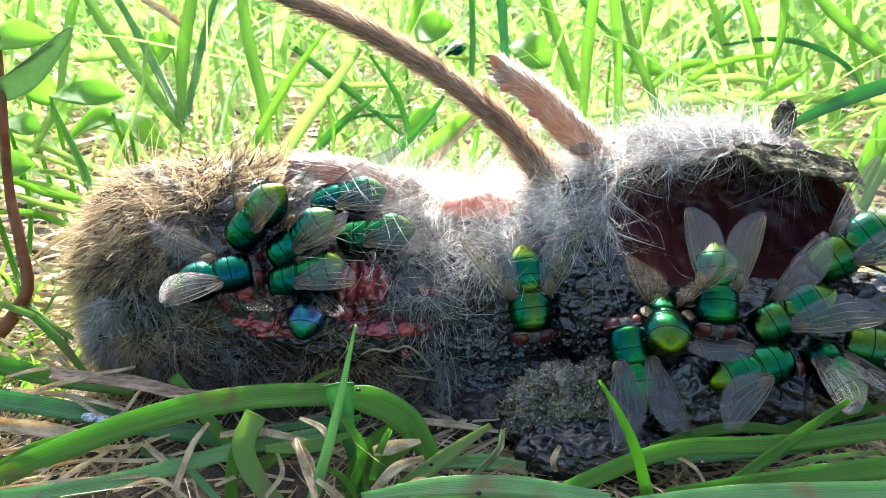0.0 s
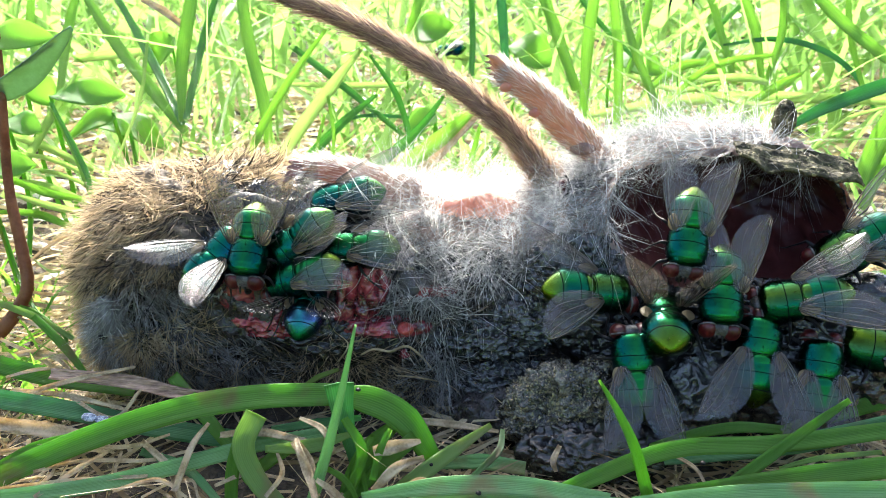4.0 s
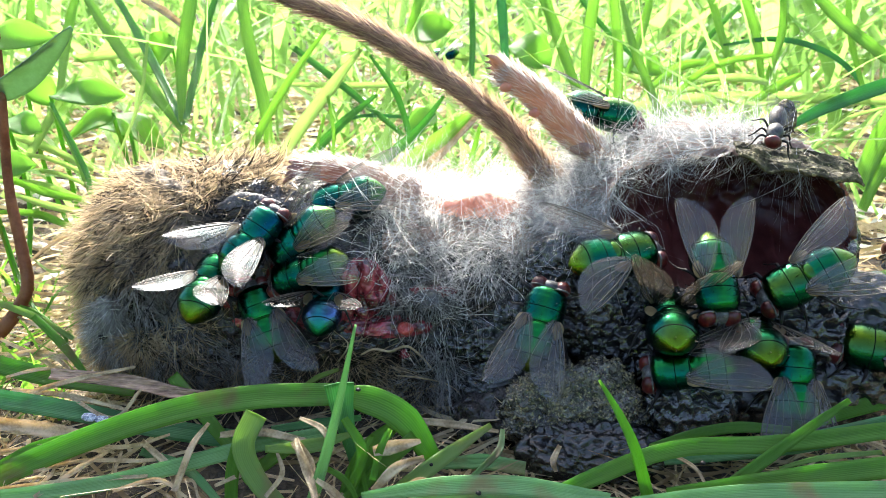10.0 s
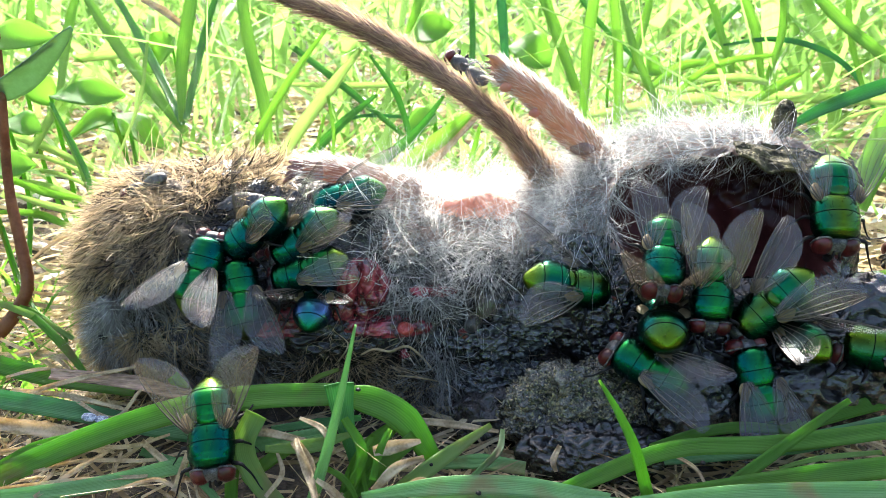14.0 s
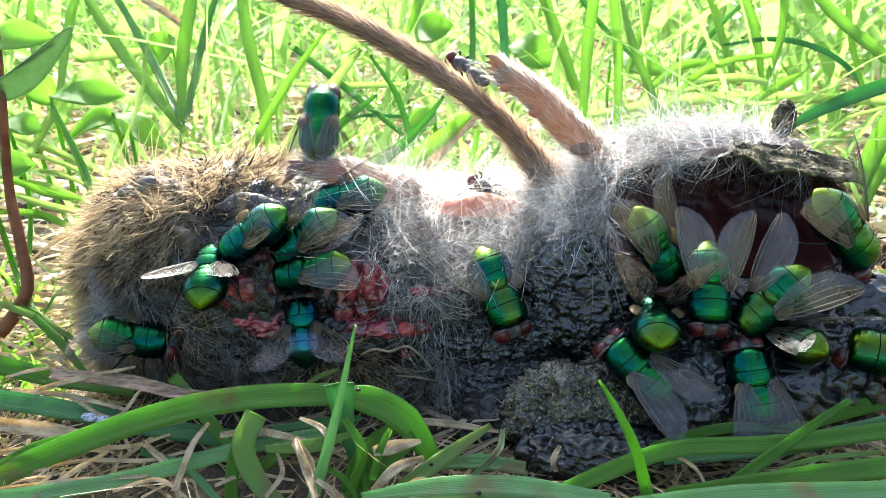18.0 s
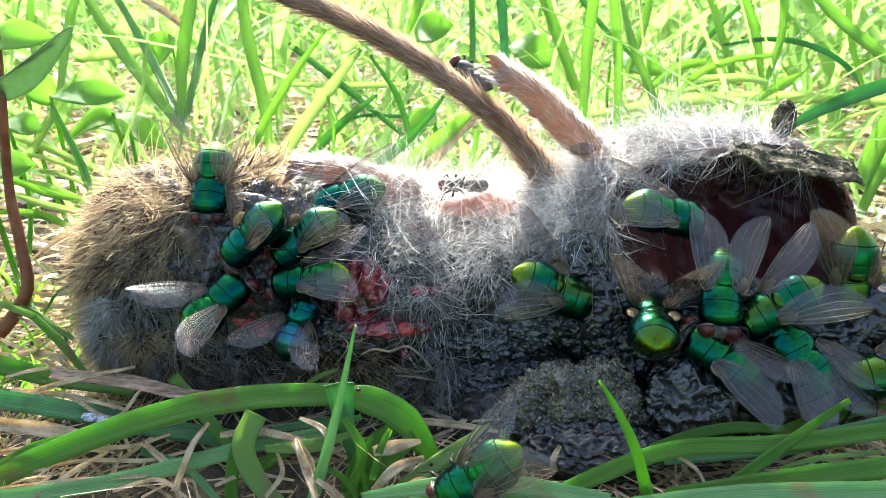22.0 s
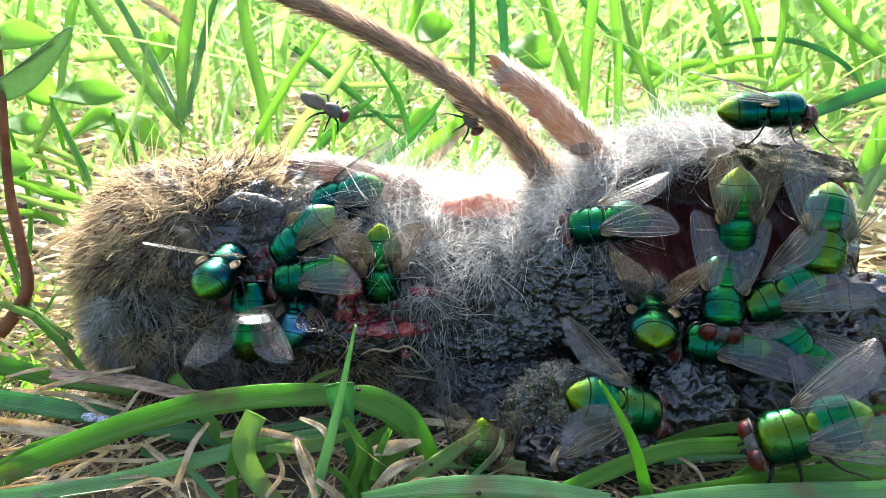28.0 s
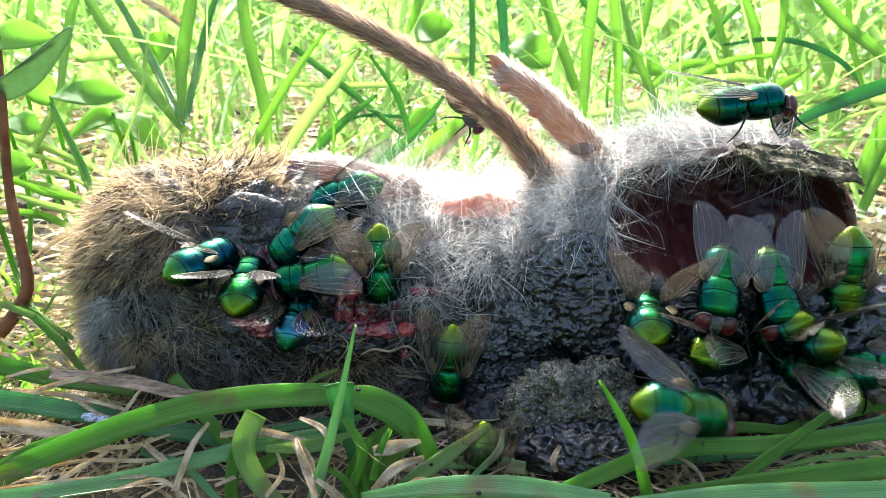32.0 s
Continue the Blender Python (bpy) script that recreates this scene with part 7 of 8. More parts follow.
    walk(fly_k, [
        (0, spot(19.4, -7.0, 11.9, 2, -6, 82)), (5.2, spot(19.4, -7.0, 11.9, 2, -6, 82)), (6, spot(20.4, -6.7, 12.2, 1, -6, 85)), (7, spot(20.5, -6.7, 12.2, 2, -6, 84)),
        (9, spot(19.8, -6.9, 11.9, 2, -5, 84)), (11.2, spot(19.8, -6.9, 11.9, 2, -5, 84)), (12, spot(19.6, -7.0, 11.9, 2, -4, 83)),
        (14, spot(19.1, -6.9, 12.0, 2, -4, 82)), (16.2, spot(19.1, -6.9, 12.0, 2, -4, 82)), (17, spot(18.5, -6.9, 12.0, 2, -4, 83)),
        (19.2, spot(18.5, -6.9, 12.0, 2, -4, 83)), (20, spot(18.2, -7.1, 11.8, 2, -3, 82)), (24.2, spot(18.2, -7.1, 11.8, 2, -3, 82)),
        (25, spot(18.2, -6.9, 12.0, 2, -3, 82)), (28.2, spot(18.2, -6.9, 12.0, 2, -3, 82)), (29, spot(18.0, -7.0, 11.9, 2, -4, 82)),
        (31.2, spot(18.0, -7.0, 11.9, 2, -4, 82)), (32, spot(18.0, -6.7, 12.2, 2, -4, 82)),])
    walk(fly_l, [
        (0, spot(23.6, -7.1, 14.8, -5, 52, -98)), (2.2, spot(23.6, -7.1, 14.8, -5, 52, -98)), (3, spot(24.0, -7.1, 14.7, -7, 47, -102)),
        (5.2, spot(24.0, -7.1, 14.7, -7, 47, -102)), (6, spot(23.8, -7.1, 14.7, -6, 51, -100)), (8, spot(23.8, -7.2, 15.7, 3, 49, -85)),
        (10, spot(23.4, -6.9, 15.8, 1, 47, -89)), (12.2, spot(23.4, -6.9, 15.8, 1, 47, -89)), (13, spot(23.1, -7.1, 15.2, -5, 54, -98)),
        (14, spot(23.1, -7.1, 15.2, -7, 55, -100)), (16.2, spot(23.1, -7.1, 15.2, -7, 55, -100)), (17, spot(22.9, -7.1, 14.9, -4, 53, -96)),
        (19.2, spot(22.9, -7.1, 14.9, -4, 53, -96)), (20, spot(23.4, -7.1, 14.8, -8, 55, -103)), (22, spot(23.9, -7.2, 14.6, -7, 46, -102)),
        (23, spot(23.0, -7.2, 14.4, -11, 44, -108)), (25, spot(22.9, -7.2, 14.5, -7, 43, -101)), (27.2, spot(22.9, -7.2, 14.5, -7, 43, -101)),
        (28, spot(24.0, -7.4, 14.5, -7, 41, -102)), (31.2, spot(24.0, -7.4, 14.5, -7, 41, -102)), (32, spot(23.8, -7.2, 15.2, -11, 38, -108)),])
    walk(fly_m, [
        (0, spot(16.2, -9.7, 9.2, -10, -57, 105)), (0.63, spot(16.2, -9.7, 9.2, -10, -57, 105)), (1, spot(16.2, -10.3, 8.3, -1, -18, 94)),
        (2, spot(16.0, -10.2, 8.5, -1, -22, 92)), (2.66, spot(16.0, -10.2, 8.5, -1, -22, 92)), (3, spot(16.3, -10.2, 8.7, -3, -58, 94)),
        (5.2, spot(16.3, -10.2, 8.7, -3, -58, 94)), (6, spot(16.5, -10.0, 8.9, -16, -55, 115)), (7, spot(14.7, -8.9, 10.0, -19, -53, 121)),
        (8, spot(14.8, -8.9, 10.0, -21, -52, 124)), (8.51, spot(14.8, -8.9, 10.0, -21, -52, 124)), (9, spot(9.2, -7.7, 11.2, -37, -4, 165)),
        (9.5, spot(7.7, -6.1, 12.9, -29, -43, 139)), (10, spot(8.5, -7.2, 11.8, 19, -53, 60)), (10.62, spot(8.5, -7.2, 11.8, 19, -53, 60)),
        (11, spot(8.9, -2.0, 15.7, 25, -48, 49)), (11.46, spot(8.9, -2.0, 15.7, 25, -48, 49)), (11.73, spot(12.1, -1.2, 18.0, 37, -22, 26)),
        (12, spot(15.2, -0.3, 20.3, 38, 6, 11)), (13, spot(14.2, -0.1, 20.1, 36, -13, 19)), (13.4, spot(14.2, -0.1, 20.1, 36, -13, 19)),
        (13.6, spot(15.9, -1.9, 19.2, 36, 11, -14)), (13.8, spot(17.5, -3.7, 18.3, 22, 32, -53)), (14, spot(19.2, -5.5, 17.4, -7, 37, -102)),
        (16.65, spot(19.2, -5.5, 17.4, -7, 37, -102)), (17, spot(18.9, -5.0, 17.6, 20, 37, -55)), (17.65, spot(18.9, -5.0, 17.6, 20, 37, -55)),
        (18, spot(18.8, -4.8, 17.6, 51, 60, -10)), (19, spot(19.1, -5.1, 17.7, 50, 55, -7)), (20, spot(19.3, -4.3, 19.0, 47, 45, -2)),
        (21, spot(19.5, -3.8, 19.8, 42, 29, 3)), (22, spot(19.8, -3.6, 20.5, 39, 15, 8)), (22.6, spot(19.8, -3.6, 20.5, 39, 15, 8)),
        (23, spot(27.0, -5.0, 21.2, 41, 24, 5)), (24, spot(26.8, -4.0, 22.4, 44, 35, 1)), (24.61, spot(26.8, -4.0, 22.4, 44, 35, 1)),
        (25, spot(26.0, -5.3, 20.6, 52, 68, -16)), (26.7, spot(26.0, -5.3, 20.6, 52, 68, -16)), (27.5, spot(25.3, -5.4, 20.3, 4, 62, -83)),
        (28, spot(25.2, -5.1, 20.6, -0, 82, -90)), (28.59, spot(25.2, -5.1, 20.6, -0, 82, -90)), (29, spot(25.6, -6.9, 17.5, 12, 44, -71)),
        (29.65, spot(25.6, -6.9, 17.5, 12, 44, -71)), (30, spot(28.3, -7.9, 13.8, 3, 43, -85)), (31, spot(28.6, -7.6, 13.7, 3, 47, -86)),
        (32, spot(28.4, -7.6, 14.9, 4, 48, -83)),])
    walk(fly_n, [
        (0, spot(7.8, -3.6, 12.8, 8, 59, -78)), (0.48, spot(7.8, -3.6, 12.8, 8, 59, -78)), (0.74, spot(9.5, -3.9, 13.1, 38, 39, -23)),
        (1, spot(11.2, -4.2, 13.4, 39, 12, 9)), (2, spot(11.4, -4.2, 13.4, 38, 6, 11)), (3, spot(13.3, -4.7, 13.7, 38, 7, 11)), (5.69, spot(13.3, -4.7, 13.7, 38, 7, 11)),
        (6, spot(15.5, -4.4, 15.7, 37, 1, 13)), (8, spot(15.5, -4.4, 16.3, 36, -7, 16)), (9, spot(15.6, -3.9, 16.8, 36, -6, 15)),
        (11.2, spot(15.6, -3.9, 16.8, 36, -6, 15)), (12, spot(15.7, -4.2, 16.9, 36, -6, 16)), (13, spot(15.1, -4.2, 16.3, 36, -13, 18)),
        (13.61, spot(15.1, -4.2, 16.3, 36, -13, 18)), (14, spot(11.7, -3.9, 13.9, 39, 13, 9)), (16.09, spot(11.7, -3.9, 13.9, 39, 13, 9)),
        (16.5, spot(4.7, -3.4, 11.3, 37, -2, 14)), (16.67, spot(4.0, -4.4, 11.6, 41, 35, -30)), (16.83, spot(3.3, -5.5, 11.9, -4, 58, -109)),
        (17, spot(2.6, -6.5, 12.2, -43, 32, 178)), (17.45, spot(2.6, -6.5, 12.2, -43, 32, 178)), (17.73, spot(3.8, -4.8, 12.5, -23, 55, -130)),
        (18, spot(5.1, -3.1, 12.8, 22, 51, -55)), (18.53, spot(5.1, -3.1, 12.8, 22, 51, -55)), (19, spot(9.3, -3.2, 14.4, 41, 21, 6)),
        (20, spot(10.3, -4.0, 13.2, 41, 25, 5)), (22, spot(10.4, -4.0, 13.4, 42, 26, 5)), (23, spot(10.0, -3.5, 13.8, 41, 21, 6)),
        (23.58, spot(10.0, -3.5, 13.8, 41, 21, 6)), (24, spot(12.6, -10.3, 8.7, 43, 30, 3)), (25, spot(12.6, -11.4, 7.7, 38, 8, 11)),
        (27.66, spot(12.6, -11.4, 7.7, 38, 8, 11)), (28, spot(14.2, -14.8, 8.0, 40, 17, 7)), (30, spot(14.7, -14.4, 7.9, 40, 19, 7)),
        (30.63, spot(14.7, -14.4, 7.9, 40, 19, 7)), (31, spot(14.9, -10.8, 8.3, 37, -3, 14)), (31.6, spot(14.9, -10.8, 8.3, 37, -3, 14)),
        (32, spot(19.1, -15.9, 8.2, 39, 12, 9)),])
    walk(fly_o, [
        (0, spot(29.7, -7.4, 12.5, -43, 32, 177)), (1, spot(28.9, -7.5, 12.9, -42, 26, 176)), (1.65, spot(28.9, -7.5, 12.9, -42, 26, 176)),
        (2, spot(31.4, -7.2, 14.2, -38, 8, 170)), (3, spot(30.6, -7.4, 14.1, -39, 12, 171)), (5.2, spot(30.6, -7.4, 14.1, -39, 12, 171)),
        (6, spot(31.3, -7.2, 14.4, -40, 21, 174)), (7, spot(30.6, -7.2, 16.3, -39, 14, 172)), (8, spot(31.3, -7.0, 16.6, -44, 36, 179)),
        (9, spot(31.5, -7.0, 16.3, -44, 37, 179)), (10, spot(30.8, -7.2, 15.8, -42, 29, 176)), (11, spot(28.7, -7.5, 15.9, -42, 30, 177)),
        (12, spot(28.7, -7.5, 13.9, -43, 33, 178)), (14, spot(28.0, -7.7, 13.6, -47, 44, -178)), (17.2, spot(28.0, -7.7, 13.6, -47, 44, -178)),
        (18, spot(27.8, -7.7, 13.8, -47, 46, -177)), (21.2, spot(27.8, -7.7, 13.8, -47, 46, -177)), (22, spot(28.5, -7.5, 13.3, -43, 33, 178)),
        (24.2, spot(28.5, -7.5, 13.3, -43, 33, 178)), (25, spot(28.5, -7.5, 13.5, -42, 29, 177)), (26.7, spot(28.5, -7.5, 13.5, -42, 29, 177)),
        (27.5, spot(28.6, -7.5, 14.5, -42, 29, 177)), (31.48, spot(28.6, -7.5, 14.5, -42, 29, 177)), (31.74, spot(28.8, -7.5, 12.7, -26, 31, 146)),
        (32, spot(28.9, -7.6, 10.9, -12, 41, 114)),])
    walk(fly_p, [
        (0, spot(33.1, -9.5, 8.9, -4, -19, 105)), (1, spot(31.8, -10.3, 8.3, -2, -25, 96)), (2, spot(32.0, -10.1, 8.6, -8, -57, 102)),
        (3, spot(32.0, -10.5, 8.2, 12, -56, 71)), (5.2, spot(32.0, -10.5, 8.2, 12, -56, 71)), (6, spot(31.0, -10.9, 7.8, 4, -57, 84)),
        (8, spot(30.2, -11.0, 7.8, 7, -57, 80)), (9, spot(31.3, -10.8, 7.9, 3, -57, 85)), (10, spot(29.7, -10.9, 7.9, 7, -57, 80)),
        (11, spot(29.6, -11.6, 7.7, 19, -53, 59)), (12, spot(27.2, -11.1, 7.7, -16, -55, 115)), (14, spot(26.6, -11.0, 7.8, -11, -56, 107)),
        (17.2, spot(26.6, -11.0, 7.8, -11, -56, 107)), (18, spot(26.2, -11.1, 7.8, -9, -57, 104)), (19, spot(26.3, -11.1, 7.8, -12, -56, 108)),
        (20, spot(26.8, -11.2, 7.7, -8, -57, 102)), (21, spot(26.6, -10.9, 7.9, -4, -57, 97)), (21.62, spot(26.6, -10.9, 7.9, -4, -57, 97)),
        (22, spot(30.5, -9.6, 9.1, -25, -49, 131)), (23, spot(28.9, -10.3, 8.4, -32, -33, 150)), (24, spot(28.2, -10.5, 8.2, -30, -40, 143)),
        (25, spot(29.0, -10.2, 8.5, -32, -35, 147)), (27.18, spot(29.0, -10.2, 8.5, -32, -35, 147)), (27.5, spot(30.8, -8.8, 9.8, -34, -27, 154)),
        (28.56, spot(30.8, -8.8, 9.8, -34, -27, 154)), (29, spot(34.1, -8.0, 11.3, -40, 19, 173)), (29.67, spot(34.1, -8.0, 11.3, -40, 19, 173)),
        (30, spot(36.6, -9.8, 8.7, -39, 14, 172)), (32, spot(36.9, -9.7, 8.7, -39, 13, 171)),])
    walk(fly_s, [
        (0, spot(26.7, -10.0, 8.8, 36, -10, 17)), (0.61, spot(26.7, -10.0, 8.8, 36, -10, 17)), (1, spot(26.9, -10.0, 8.6, 6, -14, 68)),
        (1.65, spot(26.9, -10.0, 8.6, 6, -14, 68)), (2, spot(27.0, -10.1, 8.8, 20, -52, 58)), (3, spot(27.0, -9.2, 9.7, 12, -56, 72)),
        (5.2, spot(27.0, -9.2, 9.7, 12, -56, 72)), (6, spot(27.3, -8.8, 10.1, 1, -58, 89)), (6.65, spot(27.3, -8.8, 10.1, 1, -58, 89)),
        (7, spot(30.0, -8.3, 10.5, -22, -51, 125)), (8, spot(29.4, -8.2, 10.7, -21, -51, 125)), (9, spot(28.9, -8.0, 10.9, -21, -52, 124)),
        (9.58, spot(28.9, -8.0, 10.9, -21, -52, 124)), (10, spot(27.2, -7.8, 10.8, 1, -4, 87)), (10.51, spot(27.2, -7.8, 10.8, 1, -4, 87)),
        (10.76, spot(28.0, -7.6, 11.2, 20, -8, 50)), (11, spot(28.9, -7.4, 11.6, 37, 1, 13)), (11.4, spot(28.9, -7.4, 11.6, 37, 1, 13)),
        (11.6, spot(29.2, -7.7, 11.2, 38, 38, -33)), (11.8, spot(29.6, -8.0, 10.8, -9, 56, -115)), (12, spot(29.9, -8.3, 10.3, -42, 28, 176)),
        (12.55, spot(29.9, -8.3, 10.3, -42, 28, 176)), (12.78, spot(30.0, -8.1, 10.5, -28, 10, 150)), (13, spot(30.0, -7.9, 10.6, -9, 1, 121)),
        (14, spot(30.1, -7.5, 11.0, -7, -4, 113)), (16.2, spot(30.1, -7.5, 11.0, -7, -4, 113)), (17, spot(29.6, -7.9, 10.6, -7, 9, 115)),
        (19.2, spot(29.6, -7.9, 10.6, -7, 9, 115)), (20, spot(30.6, -8.4, 10.1, -6, -2, 113)), (21, spot(30.9, -9.7, 8.8, -6, -5, 110)),
        (21.61, spot(30.9, -9.7, 8.8, -6, -5, 110)), (22, spot(30.7, -9.0, 9.7, -28, -44, 138)), (31.54, spot(30.7, -9.0, 9.7, -28, -44, 138)),
        (31.77, spot(31.0, -8.6, 10.0, -13, -10, 121)), (32, spot(31.2, -8.2, 10.2, -8, 26, 111)),])
    walk(fly_u, [
        (0, spot(35.4, -4.6, 17.6, -44, 35, 178)), (2.51, spot(35.4, -4.6, 17.6, -44, 35, 178)), (2.67, spot(37.6, -2.3, 18.2, -43, 33, 178)),
        (2.84, spot(37.6, -3.0, 17.6, -43, 31, 177)), (3, spot(36.9, -3.5, 17.5, -42, 29, 177)), (4.7, spot(36.9, -3.5, 17.5, -42, 29, 177)),
        (5.5, spot(38.0, -3.5, 16.4, -41, 25, 175)), (6, spot(39.0, -3.5, 16.4, -41, 25, 175)), (6.56, spot(39.0, -3.5, 16.4, -41, 25, 175)),
        (7, spot(46.7, 6.7, 20.2, -38, 4, 168)), (7.65, spot(46.7, 6.7, 20.2, -38, 4, 168)), (8, spot(50.9, 6.8, 21.4, -37, -4, 165)),
        (9, spot(50.9, 6.8, 21.4, -37, -4, 165)), (9.17, spot(39.4, 4.0, 26.9, -5, -26, 109)), (9.33, spot(27.9, 3.9, 28.9, 32, -11, 50)),
        (9.5, spot(16.4, 6.3, 27.4, 41, 25, 5)), (10, spot(16.3, 12.0, 26.6, 6, 11, -4)), (10.5, spot(25.2, 6.4, 30.6, 37, -1, 14)),
        (11, spot(36.4, 7.5, 24.8, 24, 14, 2)), (11.69, spot(36.4, 7.5, 24.8, 24, 14, 2)), (12, spot(37.4, 6.5, 25.0, 42, 28, 4)),
        (12.5, spot(41.7, 6.5, 24.5, 52, 68, -17)), (13, spot(35.4, -3.5, 22.4, -16, 82, -109)), (13.46, spot(35.4, -3.5, 22.4, -16, 82, -109)),
        (14, spot(34.2, -3.4, 21.4, -4, 47, -97)), (15.7, spot(34.2, -3.4, 21.4, -4, 47, -97)), (16.5, spot(33.1, -4.9, 20.4, 13, 50, -70)),
        (17, spot(32.4, -5.5, 20.0, 52, 63, -12)), (17.66, spot(32.4, -5.5, 20.0, 52, 63, -12)), (18, spot(35.2, -4.4, 19.1, 48, 50, -5)),
        (18.54, spot(35.2, -4.4, 19.1, 48, 50, -5)), (18.77, spot(34.9, -5.0, 18.1, 42, 72, -36)), (19, spot(34.5, -5.7, 17.0, -44, 77, -145)),
        (20, spot(35.0, -5.7, 16.3, -16, 82, -109)), (21, spot(34.9, -5.9, 15.3, -8, 82, -100)), (22, spot(36.3, -4.4, 14.6, -13, 82, -105)),
        (23, spot(36.6, -3.9, 15.1, -23, 82, -117)), (23.4, spot(36.6, -3.9, 15.1, -23, 82, -117)), (23.7, spot(36.4, -3.7, 17.5, -50, 58, -165)),
        (24, spot(36.2, -3.5, 19.9, -43, 33, 178)), (24.4, spot(36.2, -3.5, 19.9, -43, 33, 178)), (24.6, spot(35.5, -3.8, 20.5, -40, 44, -164)),
        (24.8, spot(35.2, -2.6, 21.7, -31, 53, -140)), (25, spot(32.1, -4.8, 21.1, -13, 59, -109)), (26.7, spot(32.1, -4.8, 21.1, -13, 59, -109)),
        (27.5, spot(32.7, -5.6, 19.5, -14, 55, -112)), (29, spot(32.2, -6.1, 19.2, -17, 62, -116)), (29.6, spot(32.2, -6.1, 19.2, -17, 62, -116)),
        (30, spot(36.2, -4.4, 15.0, -31, 81, -127)), (32, spot(35.2, -5.6, 15.0, -20, 82, -113)),])
    walk(fly_v, [
        (0, spot(38.0, -8.9, 9.9, -36, -8, 163)), (16.2, spot(38.0, -8.9, 9.9, -36, -8, 163)), (17, spot(37.9, -8.9, 9.9, -36, -8, 164)),
        (18, spot(38.3, -9.2, 9.6, -36, -9, 163)), (18.67, spot(38.3, -9.2, 9.6, -36, -9, 163)), (19, spot(37.7, -11.3, 7.5, -38, 4, 168)),
        (20, spot(37.8, -11.2, 7.7, -38, 8, 170)), (22, spot(37.5, -10.4, 8.4, -39, 14, 172)), (23, spot(37.3, -10.0, 8.8, -38, 6, 169)),
        (24, spot(36.5, -9.2, 9.6, -37, -3, 165)), (24.7, spot(36.5, -9.2, 9.6, -37, -3, 165)), (25, spot(34.2, -8.2, 11.0, -37, -2, 166)),
        (26.57, spot(34.2, -8.2, 11.0, -37, -2, 166)), (27, spot(33.7, -16.2, 8.2, -39, 12, 171)), (27.5, spot(29.9, -18.7, 8.6, -43, 31, 177)),
        (28, spot(26.8, -19.8, 8.9, -41, 21, 174)), (29, spot(25.3, -19.6, 9.0, -38, 4, 168)), (30, spot(25.4, -19.6, 9.0, -38, 4, 168)),
        (30.52, spot(25.4, -19.6, 9.0, -38, 4, 168)), (31, spot(28.4, -13.9, 8.1, -31, -39, 144)), (31.57, spot(28.4, -13.9, 8.1, -31, -39, 144)),
        (32, spot(31.2, -10.3, 8.4, -8, -5, 118)),])
